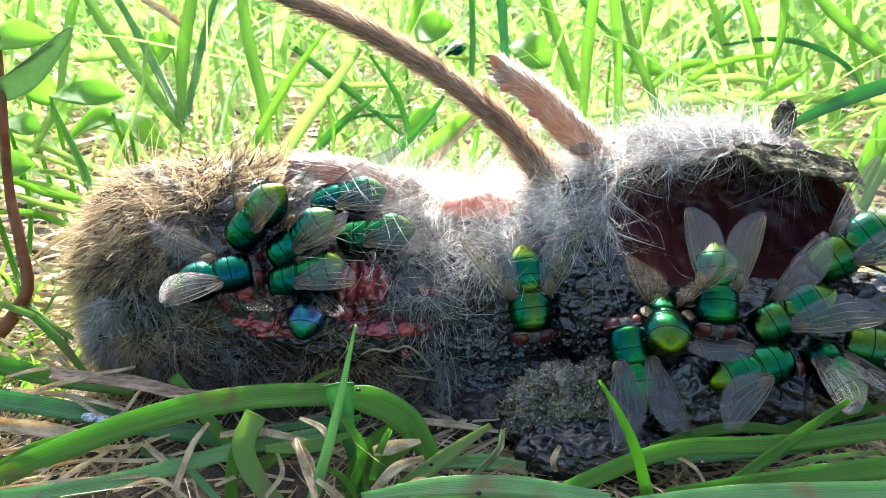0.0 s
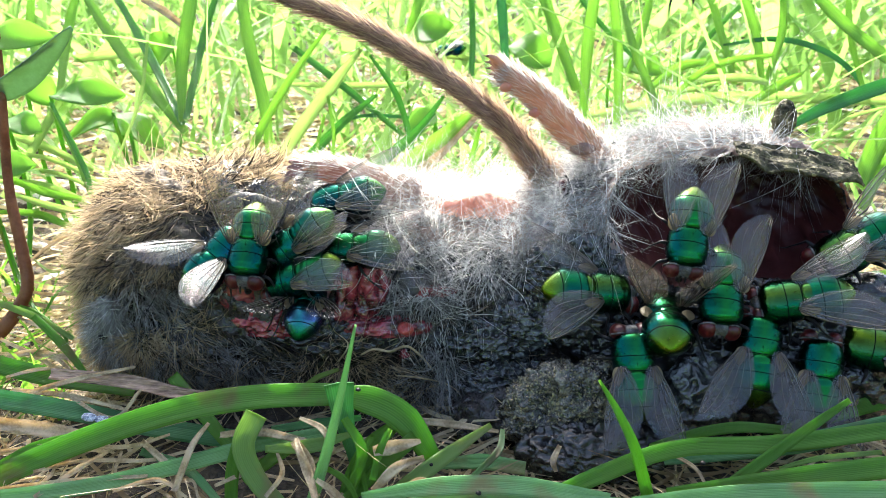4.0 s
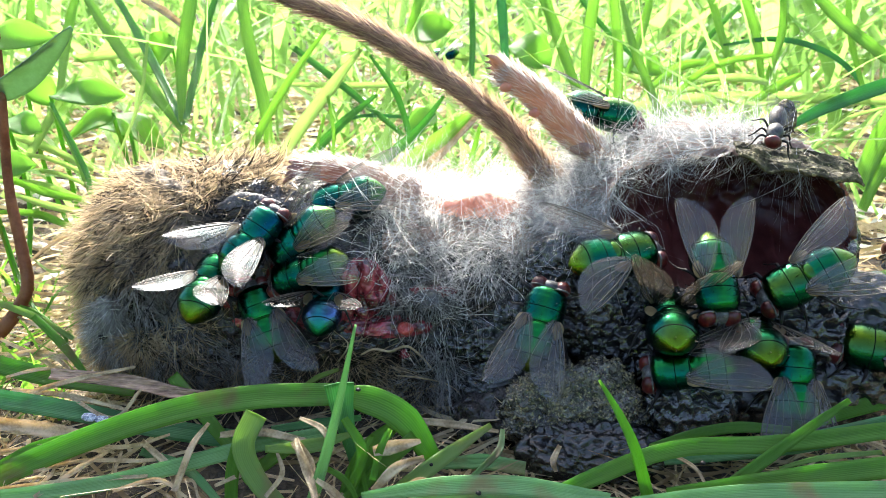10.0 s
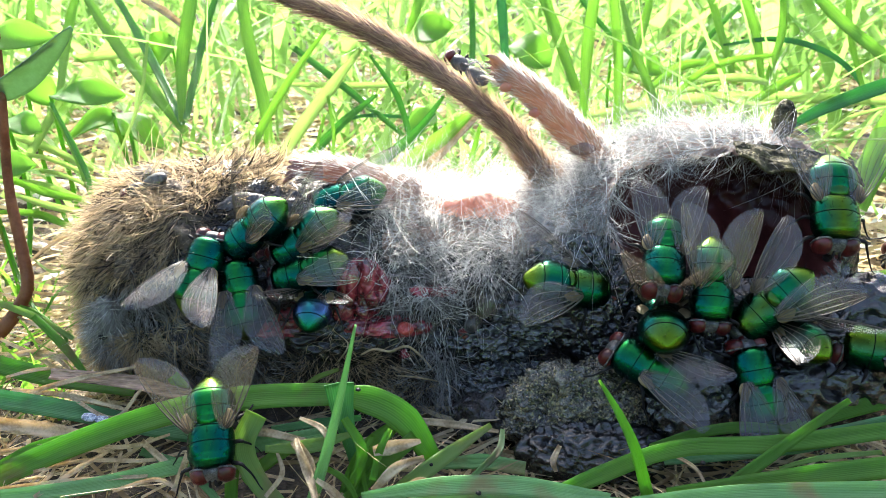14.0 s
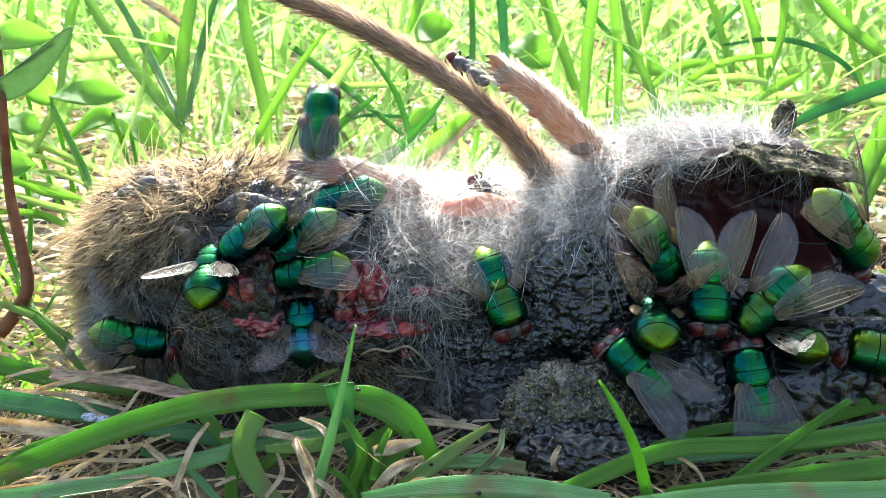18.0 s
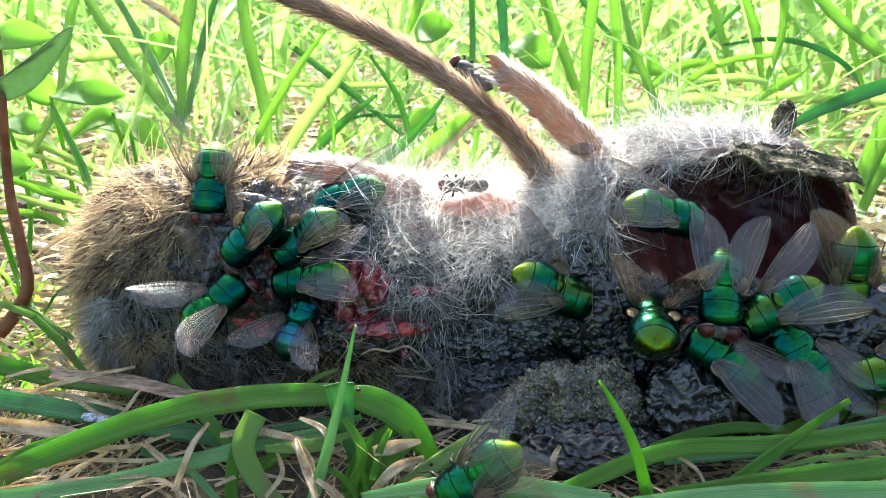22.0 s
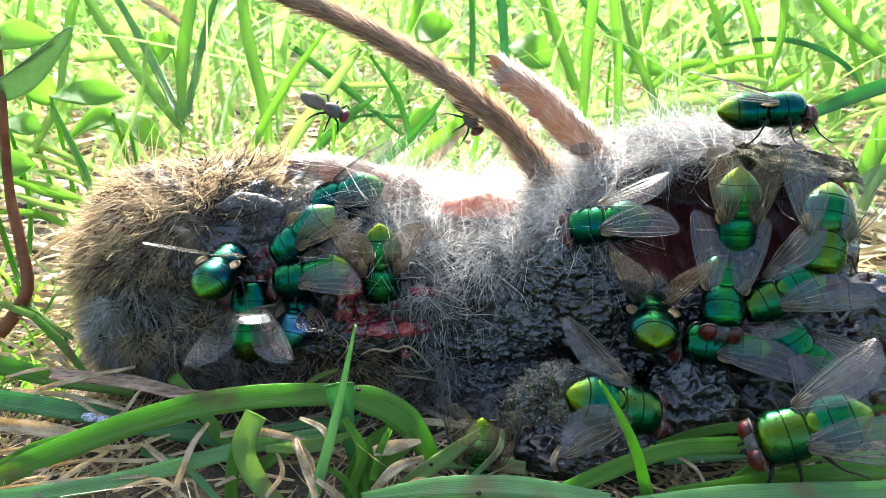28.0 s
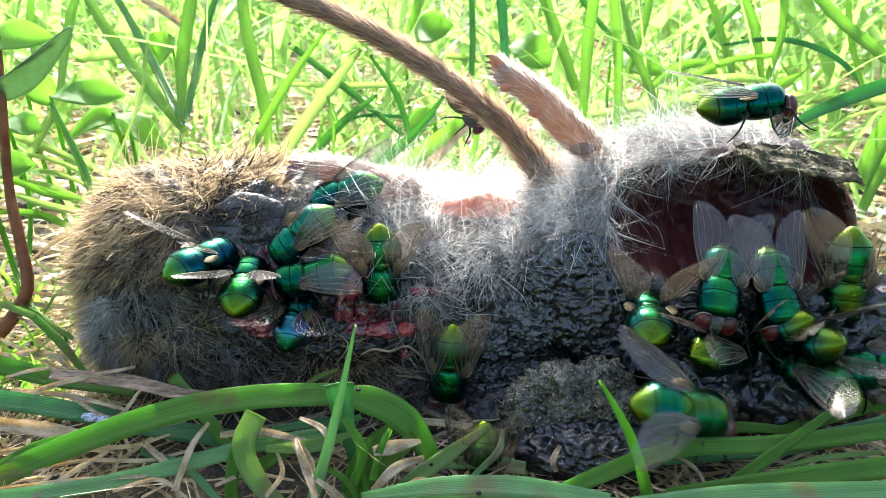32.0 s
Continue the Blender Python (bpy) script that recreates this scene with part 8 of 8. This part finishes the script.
    walk(fly_x, [
        (0, spot(27.6, 6.7, 46.2, -36, -9, 163)), (0.1, spot(27.2, 6.7, 42.6, -7, -29, 110)), (0.2, spot(26.8, 6.7, 39.0, 28, -18, 52)),
        (0.3, spot(26.3, 6.7, 35.4, 39, 15, 8)), (0.5, spot(25.9, 6.7, 27.4, 42, 27, 4)), (1, spot(26.0, -4.0, 22.3, 48, 48, -4)),
        (1.49, spot(26.0, -4.0, 22.3, 48, 48, -4)), (1.74, spot(24.1, -4.8, 20.7, 21, 59, -53)), (2, spot(22.2, -5.6, 19.0, -11, 53, -108)),
        (3, spot(21.3, -5.1, 19.3, -12, 54, -109)), (3.5, spot(21.3, -5.1, 19.3, -12, 54, -109)), (4.9, spot(21.3, -5.1, 19.3, -12, 54, -109)),
        (5.2, spot(23.9, -4.0, 21.4, 32, 43, -35)), (5.5, spot(26.4, -3.0, 23.5, 39, 14, 8)), (5.67, spot(31.0, -1.4, 26.4, 32, -19, 47)),
        (5.83, spot(35.6, 1.9, 26.9, 1, -37, 100)), (6, spot(40.1, 6.9, 25.1, -34, -23, 156)), (6.17, spot(37.6, -0.2, 23.4, -34, -26, 154)),
        (6.33, spot(35.1, -5.1, 18.6, -33, -28, 153)), (6.5, spot(32.6, -7.7, 10.9, -33, -31, 151)), (7, spot(26.5, -8.5, 10.0, -38, 8, 170)),
        (8, spot(26.0, -8.6, 10.0, -36, -13, 162)), (9, spot(26.4, -9.0, 9.6, -36, -12, 162)), (9.6, spot(26.4, -9.0, 9.6, -36, -12, 162)),
        (10, spot(20.9, -9.9, 8.7, -39, 11, 171)), (10.63, spot(20.9, -9.9, 8.7, -39, 11, 171)), (11, spot(18.1, -10.2, 8.5, -35, -18, 159)),
        (13, spot(17.4, -10.2, 8.5, -34, -23, 156)), (14, spot(17.4, -10.0, 8.8, -34, -25, 155)), (16.2, spot(17.4, -10.0, 8.8, -34, -25, 155)),
        (17, spot(16.6, -10.1, 8.7, -31, -37, 146)), (18, spot(16.6, -10.1, 8.7, -31, -36, 146)), (18.47, spot(16.6, -10.1, 8.7, -31, -36, 146)),
        (19, spot(8.4, -15.1, 8.8, -38, 8, 170)), (19.53, spot(8.4, -15.1, 8.8, -38, 8, 170)), (19.76, spot(7.3, -15.9, 8.2, -48, 36, -178)),
        (20, spot(6.1, -16.6, 7.5, -52, 66, -165)), (20.6, spot(5.9, -22.1, 7.3, -52, 63, -167)), (21, spot(4.1, -23.9, 3.5, -45, 39, 180)),
        (21.69, spot(4.1, -23.9, 3.5, -45, 39, 180)), (22, spot(2.3, -22.0, 6.2, -45, 39, 180)), (22.41, spot(2.3, -22.0, 6.2, -45, 39, 180)),
        (22.7, spot(2.9, -19.5, 5.8, -45, -8, 159)), (23, spot(3.6, -16.9, 5.3, -23, -50, 127)), (23.17, spot(3.3, -15.7, 4.4, -57, -11, 166)),
        (23.33, spot(3.0, -14.4, 3.5, -66, 36, -177)), (23.5, spot(2.8, -13.1, 2.7, -26, 81, -121)), (24, spot(2.8, -13.1, 2.6, -26, 81, -121)),
        (25, spot(3.0, -13.1, 1.2, -29, 81, -124)), (31.2, spot(3.0, -13.1, 1.2, -29, 81, -124)), (32, spot(3.1, -13.1, 0.9, -31, 81, -127)),])
    walk(fly_y, [
        (0, spot(8.5, 6.3, 48.0, 36, -6, 16)), (2.2, spot(8.5, 6.3, 48.0, 36, -6, 16)), (2.4, spot(8.5, 6.3, 48.0, 36, -6, 16)), (2.6, spot(10.1, 2.6, 42.6, 36, -19, 23)),
        (2.8, spot(11.7, 1.5, 33.8, 34, -31, 31)), (3, spot(13.4, 3.0, 21.5, 29, -43, 41)), (3.25, spot(15.5, 4.7, 23.6, 43, -6, 18)),
        (3.5, spot(17.6, 6.3, 25.8, 43, 33, 2)), (3.7, spot(17.6, 6.3, 25.8, 43, 33, 2)), (3.9, spot(18.7, 4.0, 36.3, 42, 20, 6)), (4.1, spot(19.8, 4.0, 43.7, 40, 7, 11)),
        (4.3, spot(20.9, 6.4, 48.0, 36, -6, 16)), (18.94, spot(20.9, 6.4, 48.0, 36, -6, 16)), (19.09, spot(25.0, 5.1, 49.5, 36, -6, 16)),
        (19.25, spot(29.2, 5.1, 49.2, 36, -6, 16)), (19.4, spot(33.4, 6.5, 47.1, 36, -6, 16)), (19.6, spot(31.2, 4.6, 44.0, 36, -11, 18)),
        (19.8, spot(29.0, 4.6, 38.4, 35, -16, 20)), (20, spot(26.8, 6.5, 30.3, 35, -21, 23)), (20.2, spot(27.3, 4.6, 38.7, 35, -16, 20)),
        (20.4, spot(27.8, 4.6, 44.6, 36, -11, 18)), (20.6, spot(28.3, 6.4, 48.0, 36, -6, 16)), (22, spot(28.3, 6.4, 48.0, 36, -6, 16)),
        (22.2, spot(35.9, 3.9, 46.6, 8, -28, 69)), (22.4, spot(43.5, 4.0, 41.7, -27, -17, 127)), (22.6, spot(51.0, 6.7, 33.3, -39, 15, 172)),
        (23.04, spot(51.0, 6.7, 33.3, -39, 15, 172)), (23.19, spot(47.2, 5.4, 33.5, -39, 16, 172)), (23.35, spot(43.4, 5.3, 31.9, -40, 16, 172)),
        (23.5, spot(39.6, 6.6, 28.6, -40, 17, 173)), (24, spot(39.0, 6.5, 25.0, -43, 30, 177)), (24.47, spot(39.0, 6.5, 25.0, -43, 30, 177)),
        (25, spot(37.5, -1.4, 17.9, -52, 63, -168)), (25.9, spot(37.5, -1.4, 17.9, -52, 63, -168)), (26.1, spot(35.3, -0.2, 22.7, 4, 74, -89)),
        (26.3, spot(33.2, 2.4, 25.6, 44, 59, -26)), (26.5, spot(31.1, 6.4, 26.6, 44, 37, 1)), (27.07, spot(31.1, 6.4, 26.6, 44, 37, 1)),
        (27.5, spot(27.7, 6.4, 27.7, 6, 3, -1)), (28, spot(28.4, -0.6, 29.2, 6, -2, 1)), (29, spot(27.3, -0.6, 28.6, 6, 17, -6)), (30, spot(26.9, -0.6, 30.1, 6, -6, 2)),
        (31, spot(26.6, -0.6, 30.0, 6, -7, 3)), (32, spot(26.5, -0.6, 29.8, 6, -7, 3)),])
    walk(fly_z, [
        (0, spot(-1.9, 6.6, 49.8, -36, -6, 164)), (25.8, spot(-1.9, 6.6, 49.8, -36, -6, 164)), (26.6, spot(-1.9, 6.6, 49.8, -36, -6, 164)),
        (26.7, spot(-1.9, 6.6, 49.8, -36, -6, 164)), (26.9, spot(3.5, 4.0, 45.4, -39, 5, 169)), (27.1, spot(8.9, 4.0, 37.5, -41, 17, 173)),
        (27.3, spot(14.4, 6.6, 26.1, -42, 29, 177)), (27.6, spot(14.4, -1.8, 19.0, -39, 11, 171)), (28.3, spot(14.5, -1.8, 19.2, -39, 11, 171)),
        (28.7, spot(7.9, -0.3, 17.0, -38, 9, 170)), (29, spot(5.9, -0.8, 15.9, -40, 18, 173)), (29.5, spot(2.4, -6.3, 15.0, -52, 67, -164)),
        (30, spot(0.7, -5.7, 7.2, -42, 78, -142)), (31, spot(0.7, -5.7, 6.8, -18, 82, -111)), (32, spot(0.6, -5.7, 6.4, -26, 81, -121)),])
    walk(fly_r, [
        (0, spot(57.0, 7.0, 10.3, -39, 13, 171)), (5.61, spot(57.0, 7.0, 10.3, -39, 13, 171)), (6, spot(49.9, 6.9, 13.2, -38, 9, 170)),
        (8, spot(49.9, 6.9, 13.2, -38, 9, 170)), (19.87, spot(49.9, 6.9, 13.2, -38, 9, 170)), (20.05, spot(48.0, 0.3, 15.3, -38, 8, 170)),
        (20.22, spot(46.1, -4.7, 15.1, -38, 6, 169)), (20.4, spot(44.2, -8.0, 12.8, -38, 4, 168)), (21, spot(39.7, -8.9, 9.6, -40, 18, 173)),
        (21.5, spot(28.4, -11.2, 7.6, -35, -21, 157)), (22, spot(23.7, -9.3, 9.5, -33, -30, 152)), (22.6, spot(23.7, -9.3, 9.5, -33, -30, 152)),
        (23, spot(20.8, -9.7, 9.1, -38, 7, 169)), (24, spot(21.0, -9.9, 8.9, -38, 9, 170)), (25, spot(21.2, -9.8, 9.0, -38, 7, 169)),
        (27.16, spot(21.2, -9.8, 9.0, -38, 7, 169)), (27.5, spot(24.1, -8.9, 9.9, -36, -6, 164)), (28, spot(23.9, -8.5, 10.3, -37, -2, 166)),
        (28.55, spot(23.9, -8.5, 10.3, -37, -2, 166)), (28.78, spot(23.1, -8.1, 10.6, -47, 28, 178)), (29, spot(22.4, -7.7, 10.9, -51, 60, -170)),
        (29.44, spot(22.4, -7.7, 10.9, -51, 60, -170)), (29.72, spot(23.7, -8.5, 10.3, -50, 13, 172)), (30, spot(25.1, -9.2, 9.6, -33, -32, 150)),
        (30.46, spot(25.1, -9.2, 9.6, -33, -32, 150)), (30.73, spot(24.6, -8.9, 9.8, 1, -22, 91)), (31, spot(24.2, -8.6, 10.0, 12, 8, 46)),
        (32, spot(24.2, -8.9, 9.7, 15, 14, 35)),])
    walk(fly_w, [
        (0, spot(1.7, 147.5, 17.3, -6, 7, -177)), (6.2, spot(1.7, 147.5, 17.3, -6, 7, -177)), (7, spot(1.7, 147.5, 17.3, -6, 7, -177)),
        (8, spot(2.3, 147.5, 17.2, -6, 15, -175)), (9, spot(1.7, 147.5, 17.0, -6, 13, -175)), (10, spot(-0.1, 147.5, 16.2, -6, 7, -177)),
        (10.2, spot(-3.9, 144.9, 27.3, -7, 15, -174)), (10.4, spot(-7.6, 144.9, 35.0, -7, 23, -171)), (10.6, spot(-11.4, 147.5, 39.1, -7, 31, -167)),
        (10.9, spot(-11.4, 147.5, 39.1, -7, 31, -167)), (11.1, spot(-15.1, 144.9, 51.2, -7, 29, -168)), (11.3, spot(-18.8, 144.9, 59.7, -7, 27, -169)),
        (11.5, spot(-22.5, 147.5, 64.8, -7, 25, -170)), (31.2, spot(-22.5, 147.5, 64.8, -7, 25, -170)), (32, spot(-22.5, 147.5, 64.8, -7, 25, -170)),])
    walk(small_fly_a, [
        (0, spot(13.3, 4.5, 20.8, -38, 4, 168)), (5.68, spot(13.3, 4.5, 20.8, -38, 4, 168)), (6, spot(11.3, 8.0, 20.4, -38, 4, 168)),
        (6.4, spot(11.3, 8.0, 20.4, -38, 4, 168)), (6.6, spot(9.3, 8.0, 20.8, -21, -23, 123)), (6.8, spot(7.2, 8.0, 21.2, 14, -28, 64)),
        (7, spot(5.1, 8.0, 21.5, 37, -4, 15)), (7.4, spot(5.1, 8.0, 21.5, 37, -4, 15)), (7.6, spot(4.0, 8.0, 21.7, 12, -27, 65)),
        (7.8, spot(2.9, 8.0, 21.8, -23, -21, 124)), (8, spot(1.8, 8.0, 21.9, -38, 8, 170)), (8.63, spot(1.8, 8.0, 21.9, -38, 8, 170)),
        (9, spot(-3.7, 8.0, 21.3, -37, -2, 166)), (9.64, spot(-3.7, 8.0, 21.3, -37, -2, 166)), (10, spot(-9.4, 8.0, 21.3, -36, -9, 163)),
        (10.61, spot(-9.4, 8.0, 21.3, -36, -9, 163)), (11, spot(-17.4, 8.0, 23.0, -36, -9, 163)), (11.57, spot(-17.4, 8.0, 23.0, -36, -9, 163)),
        (12, spot(-24.2, 6.7, 21.9, -40, 16, 172)), (12.56, spot(-24.2, 6.7, 21.9, -40, 16, 172)), (12.78, spot(-24.4, 7.4, 22.3, -49, 43, -175)),
        (13, spot(-24.6, 8.0, 22.7, -51, 71, -159)), (13.51, spot(-24.6, 8.0, 22.7, -51, 71, -159)), (14, spot(-29.2, 4.3, 20.7, -42, 27, 176)),
        (16.2, spot(-29.2, 4.3, 20.7, -42, 27, 176)), (17, spot(-30.1, 4.0, 20.4, -42, 28, 176)), (19.2, spot(-30.1, 4.0, 20.4, -42, 28, 176)),
        (20, spot(-30.1, 4.8, 20.7, -41, 23, 175)), (20.4, spot(-30.1, 4.8, 20.7, -41, 23, 175)), (20.6, spot(-33.1, 4.4, 19.1, -43, 50, -155)),
        (20.8, spot(-36.1, 5.5, 15.4, -4, 70, -89)), (21, spot(-39.1, 8.1, 9.8, 50, 56, -8)), (22, spot(-39.1, 8.1, 9.8, 50, 56, -8)),
        (23.46, spot(-39.1, 8.1, 9.8, 50, 56, -8)), (23.64, spot(-36.4, 1.3, 12.9, 50, 56, -7)), (23.82, spot(-33.6, -3.7, 13.6, 50, 56, -7)),
        (24, spot(-30.9, -6.9, 11.9, 50, 56, -7)), (24.4, spot(-30.9, -6.9, 11.9, 50, 56, -7)), (24.6, spot(-37.1, -8.8, 14.7, 48, 47, -4)),
        (24.8, spot(-43.2, -8.8, 15.0, 45, 38, -0)), (25, spot(-49.4, -6.8, 12.7, 42, 29, 3)), (31.2, spot(-49.4, -6.8, 12.7, 42, 29, 3)),
        (32, spot(-49.4, -6.8, 12.7, 42, 29, 3)),])
    walk(small_fly_b, [
        (0, spot(12.4, 7.9, 46.0, -39, 13, 171)), (11.4, spot(12.4, 7.9, 46.0, -39, 13, 171)), (12.2, spot(12.4, 7.9, 46.0, -39, 13, 171)),
        (12.7, spot(7.7, 7.9, 35.3, -41, 21, 174)), (13, spot(2.1, 7.9, 32.6, -36, -13, 161)), (14, spot(2.0, 8.0, 31.8, -33, -29, 152)),
        (16.2, spot(2.0, 8.0, 31.8, -33, -29, 152)), (17, spot(2.1, 8.0, 31.7, -33, -28, 153)), (19.2, spot(2.1, 8.0, 31.7, -33, -28, 153)),
        (20, spot(2.3, 8.0, 31.6, -34, -28, 153)), (22, spot(2.5, 8.0, 31.3, -33, -29, 153)), (24, spot(2.8, 8.0, 30.9, -33, -31, 151)),
        (25, spot(3.0, 8.0, 30.7, -32, -34, 149)), (26.9, spot(3.0, 8.0, 30.7, -32, -34, 149)), (27.1, spot(2.8, 7.9, 29.5, -58, 8, -172)),
        (27.3, spot(2.6, 7.9, 28.3, -51, 57, -135)), (27.5, spot(2.5, 7.9, 27.1, 51, 59, -10)), (31.2, spot(2.5, 7.9, 27.1, 51, 59, -10)),
        (32, spot(2.4, 7.9, 27.1, 48, 50, -4)),])
    walk(small_fly_c, [
        (0, spot(-3.8, -0.5, 14.4, -25, -48, 131)), (2.2, spot(-3.8, -0.5, 14.4, -25, -48, 131)), (3, spot(-3.8, -0.5, 14.4, -25, -48, 131)),
        (5.2, spot(-3.8, -0.5, 14.4, -25, -48, 131)), (6, spot(-2.6, -0.7, 13.8, -21, -51, 125)), (7, spot(-2.1, -1.0, 13.1, -19, -53, 121)),
        (8, spot(-1.6, -1.7, 11.3, -27, -45, 136)), (9, spot(-1.9, -1.7, 11.3, -28, -43, 139)), (9.59, spot(-1.9, -1.7, 11.3, -28, -43, 139)),
        (10, spot(-3.0, -1.5, 11.7, -38, 7, 169)), (10.6, spot(-3.0, -1.5, 11.7, -38, 7, 169)), (11, spot(-3.0, -1.7, 11.6, -28, -44, 138)),
        (11.57, spot(-3.0, -1.7, 11.6, -28, -44, 138)), (12, spot(-0.7, -1.7, 7.9, -36, -6, 164)), (12.65, spot(-0.7, -1.7, 7.9, -36, -6, 164)),
        (13, spot(4.2, -2.0, 8.0, -37, 0, 167)), (13.56, spot(4.2, -2.0, 8.0, -37, 0, 167)), (13.78, spot(3.6, -2.0, 8.8, -45, 27, 177)),
        (14, spot(3.1, -2.0, 9.6, -50, 55, -173)), (16.4, spot(3.1, -2.0, 9.6, -50, 55, -173)), (16.6, spot(3.6, -0.3, 14.4, -48, 33, 179)),
        (16.8, spot(4.1, 2.8, 17.4, -43, 12, 172)), (17, spot(4.6, 7.2, 18.6, -36, -8, 163)), (18, spot(4.4, 8.0, 19.5, -34, -27, 154)),
        (20, spot(2.9, 8.0, 20.3, -36, -10, 163)), (21, spot(2.9, 8.0, 20.3, -36, -10, 163)), (22, spot(1.7, 8.0, 20.0, -38, 4, 168)),
        (23.69, spot(1.7, 8.0, 20.0, -38, 4, 168)), (24, spot(-1.6, 8.0, 20.0, -38, 6, 169)), (25, spot(-2.3, 8.0, 20.0, -38, 4, 168)),
        (26.9, spot(-2.3, 8.0, 20.0, -38, 4, 168)), (27.1, spot(-5.2, 8.0, 22.6, -38, 40, -147)), (27.3, spot(-8.2, 7.9, 25.2, 11, 57, -64)),
        (27.5, spot(-11.2, 7.9, 27.8, 42, 29, 3)), (28.4, spot(-11.2, 7.9, 27.8, 42, 29, 3)), (28.6, spot(-15.9, 5.4, 37.9, 42, 25, 5)),
        (28.8, spot(-20.6, 5.4, 44.6, 41, 21, 6)), (29, spot(-25.4, 8.0, 47.8, 40, 17, 7)), (31.2, spot(-25.4, 8.0, 47.8, 40, 17, 7)),
        (32, spot(-25.4, 8.0, 47.8, 40, 17, 7)),])
    walk(small_fly_d, [
        (0, spot(53.0, 8.1, 24.1, -39, 13, 171)), (7.4, spot(53.0, 8.1, 24.1, -39, 13, 171)), (8.2, spot(53.0, 8.1, 24.1, -39, 13, 171)),
        (8.4, spot(53.0, 8.1, 24.1, -39, 13, 171)), (8.6, spot(46.5, 6.1, 27.4, -38, 4, 168)), (8.8, spot(40.1, 6.0, 28.0, -37, -5, 165)),
        (9, spot(30.8, 1.0, 27.3, -36, -14, 161)), (9.15, spot(30.8, 1.0, 27.3, -36, -14, 161)), (9.28, spot(30.5, 1.0, 27.4, -44, 36, 179)), (9.4, spot(30.0, 1.0, 27.2, -16, 32, -115)),
        (10.2, spot(30.0, 1.0, 27.2, -16, 32, -115)), (10.4, spot(30.0, 1.0, 27.2, 0, 45, -95)), (12, spot(30.0, 1.0, 27.2, 0, 45, -95)), (12.2, spot(36.9, 6.5, 30.5, -49, 50, -175)),
        (12.4, spot(41.1, 6.5, 33.1, -47, 45, -177)), (12.6, spot(45.2, 8.0, 33.7, -45, 40, -179)), (13.2, spot(50.6, 8.1, 35.3, -41, 21, 174)),
        (31.2, spot(50.6, 8.1, 35.3, -41, 21, 174)), (32, spot(50.6, 8.1, 35.3, -41, 21, 174)),])


motions()
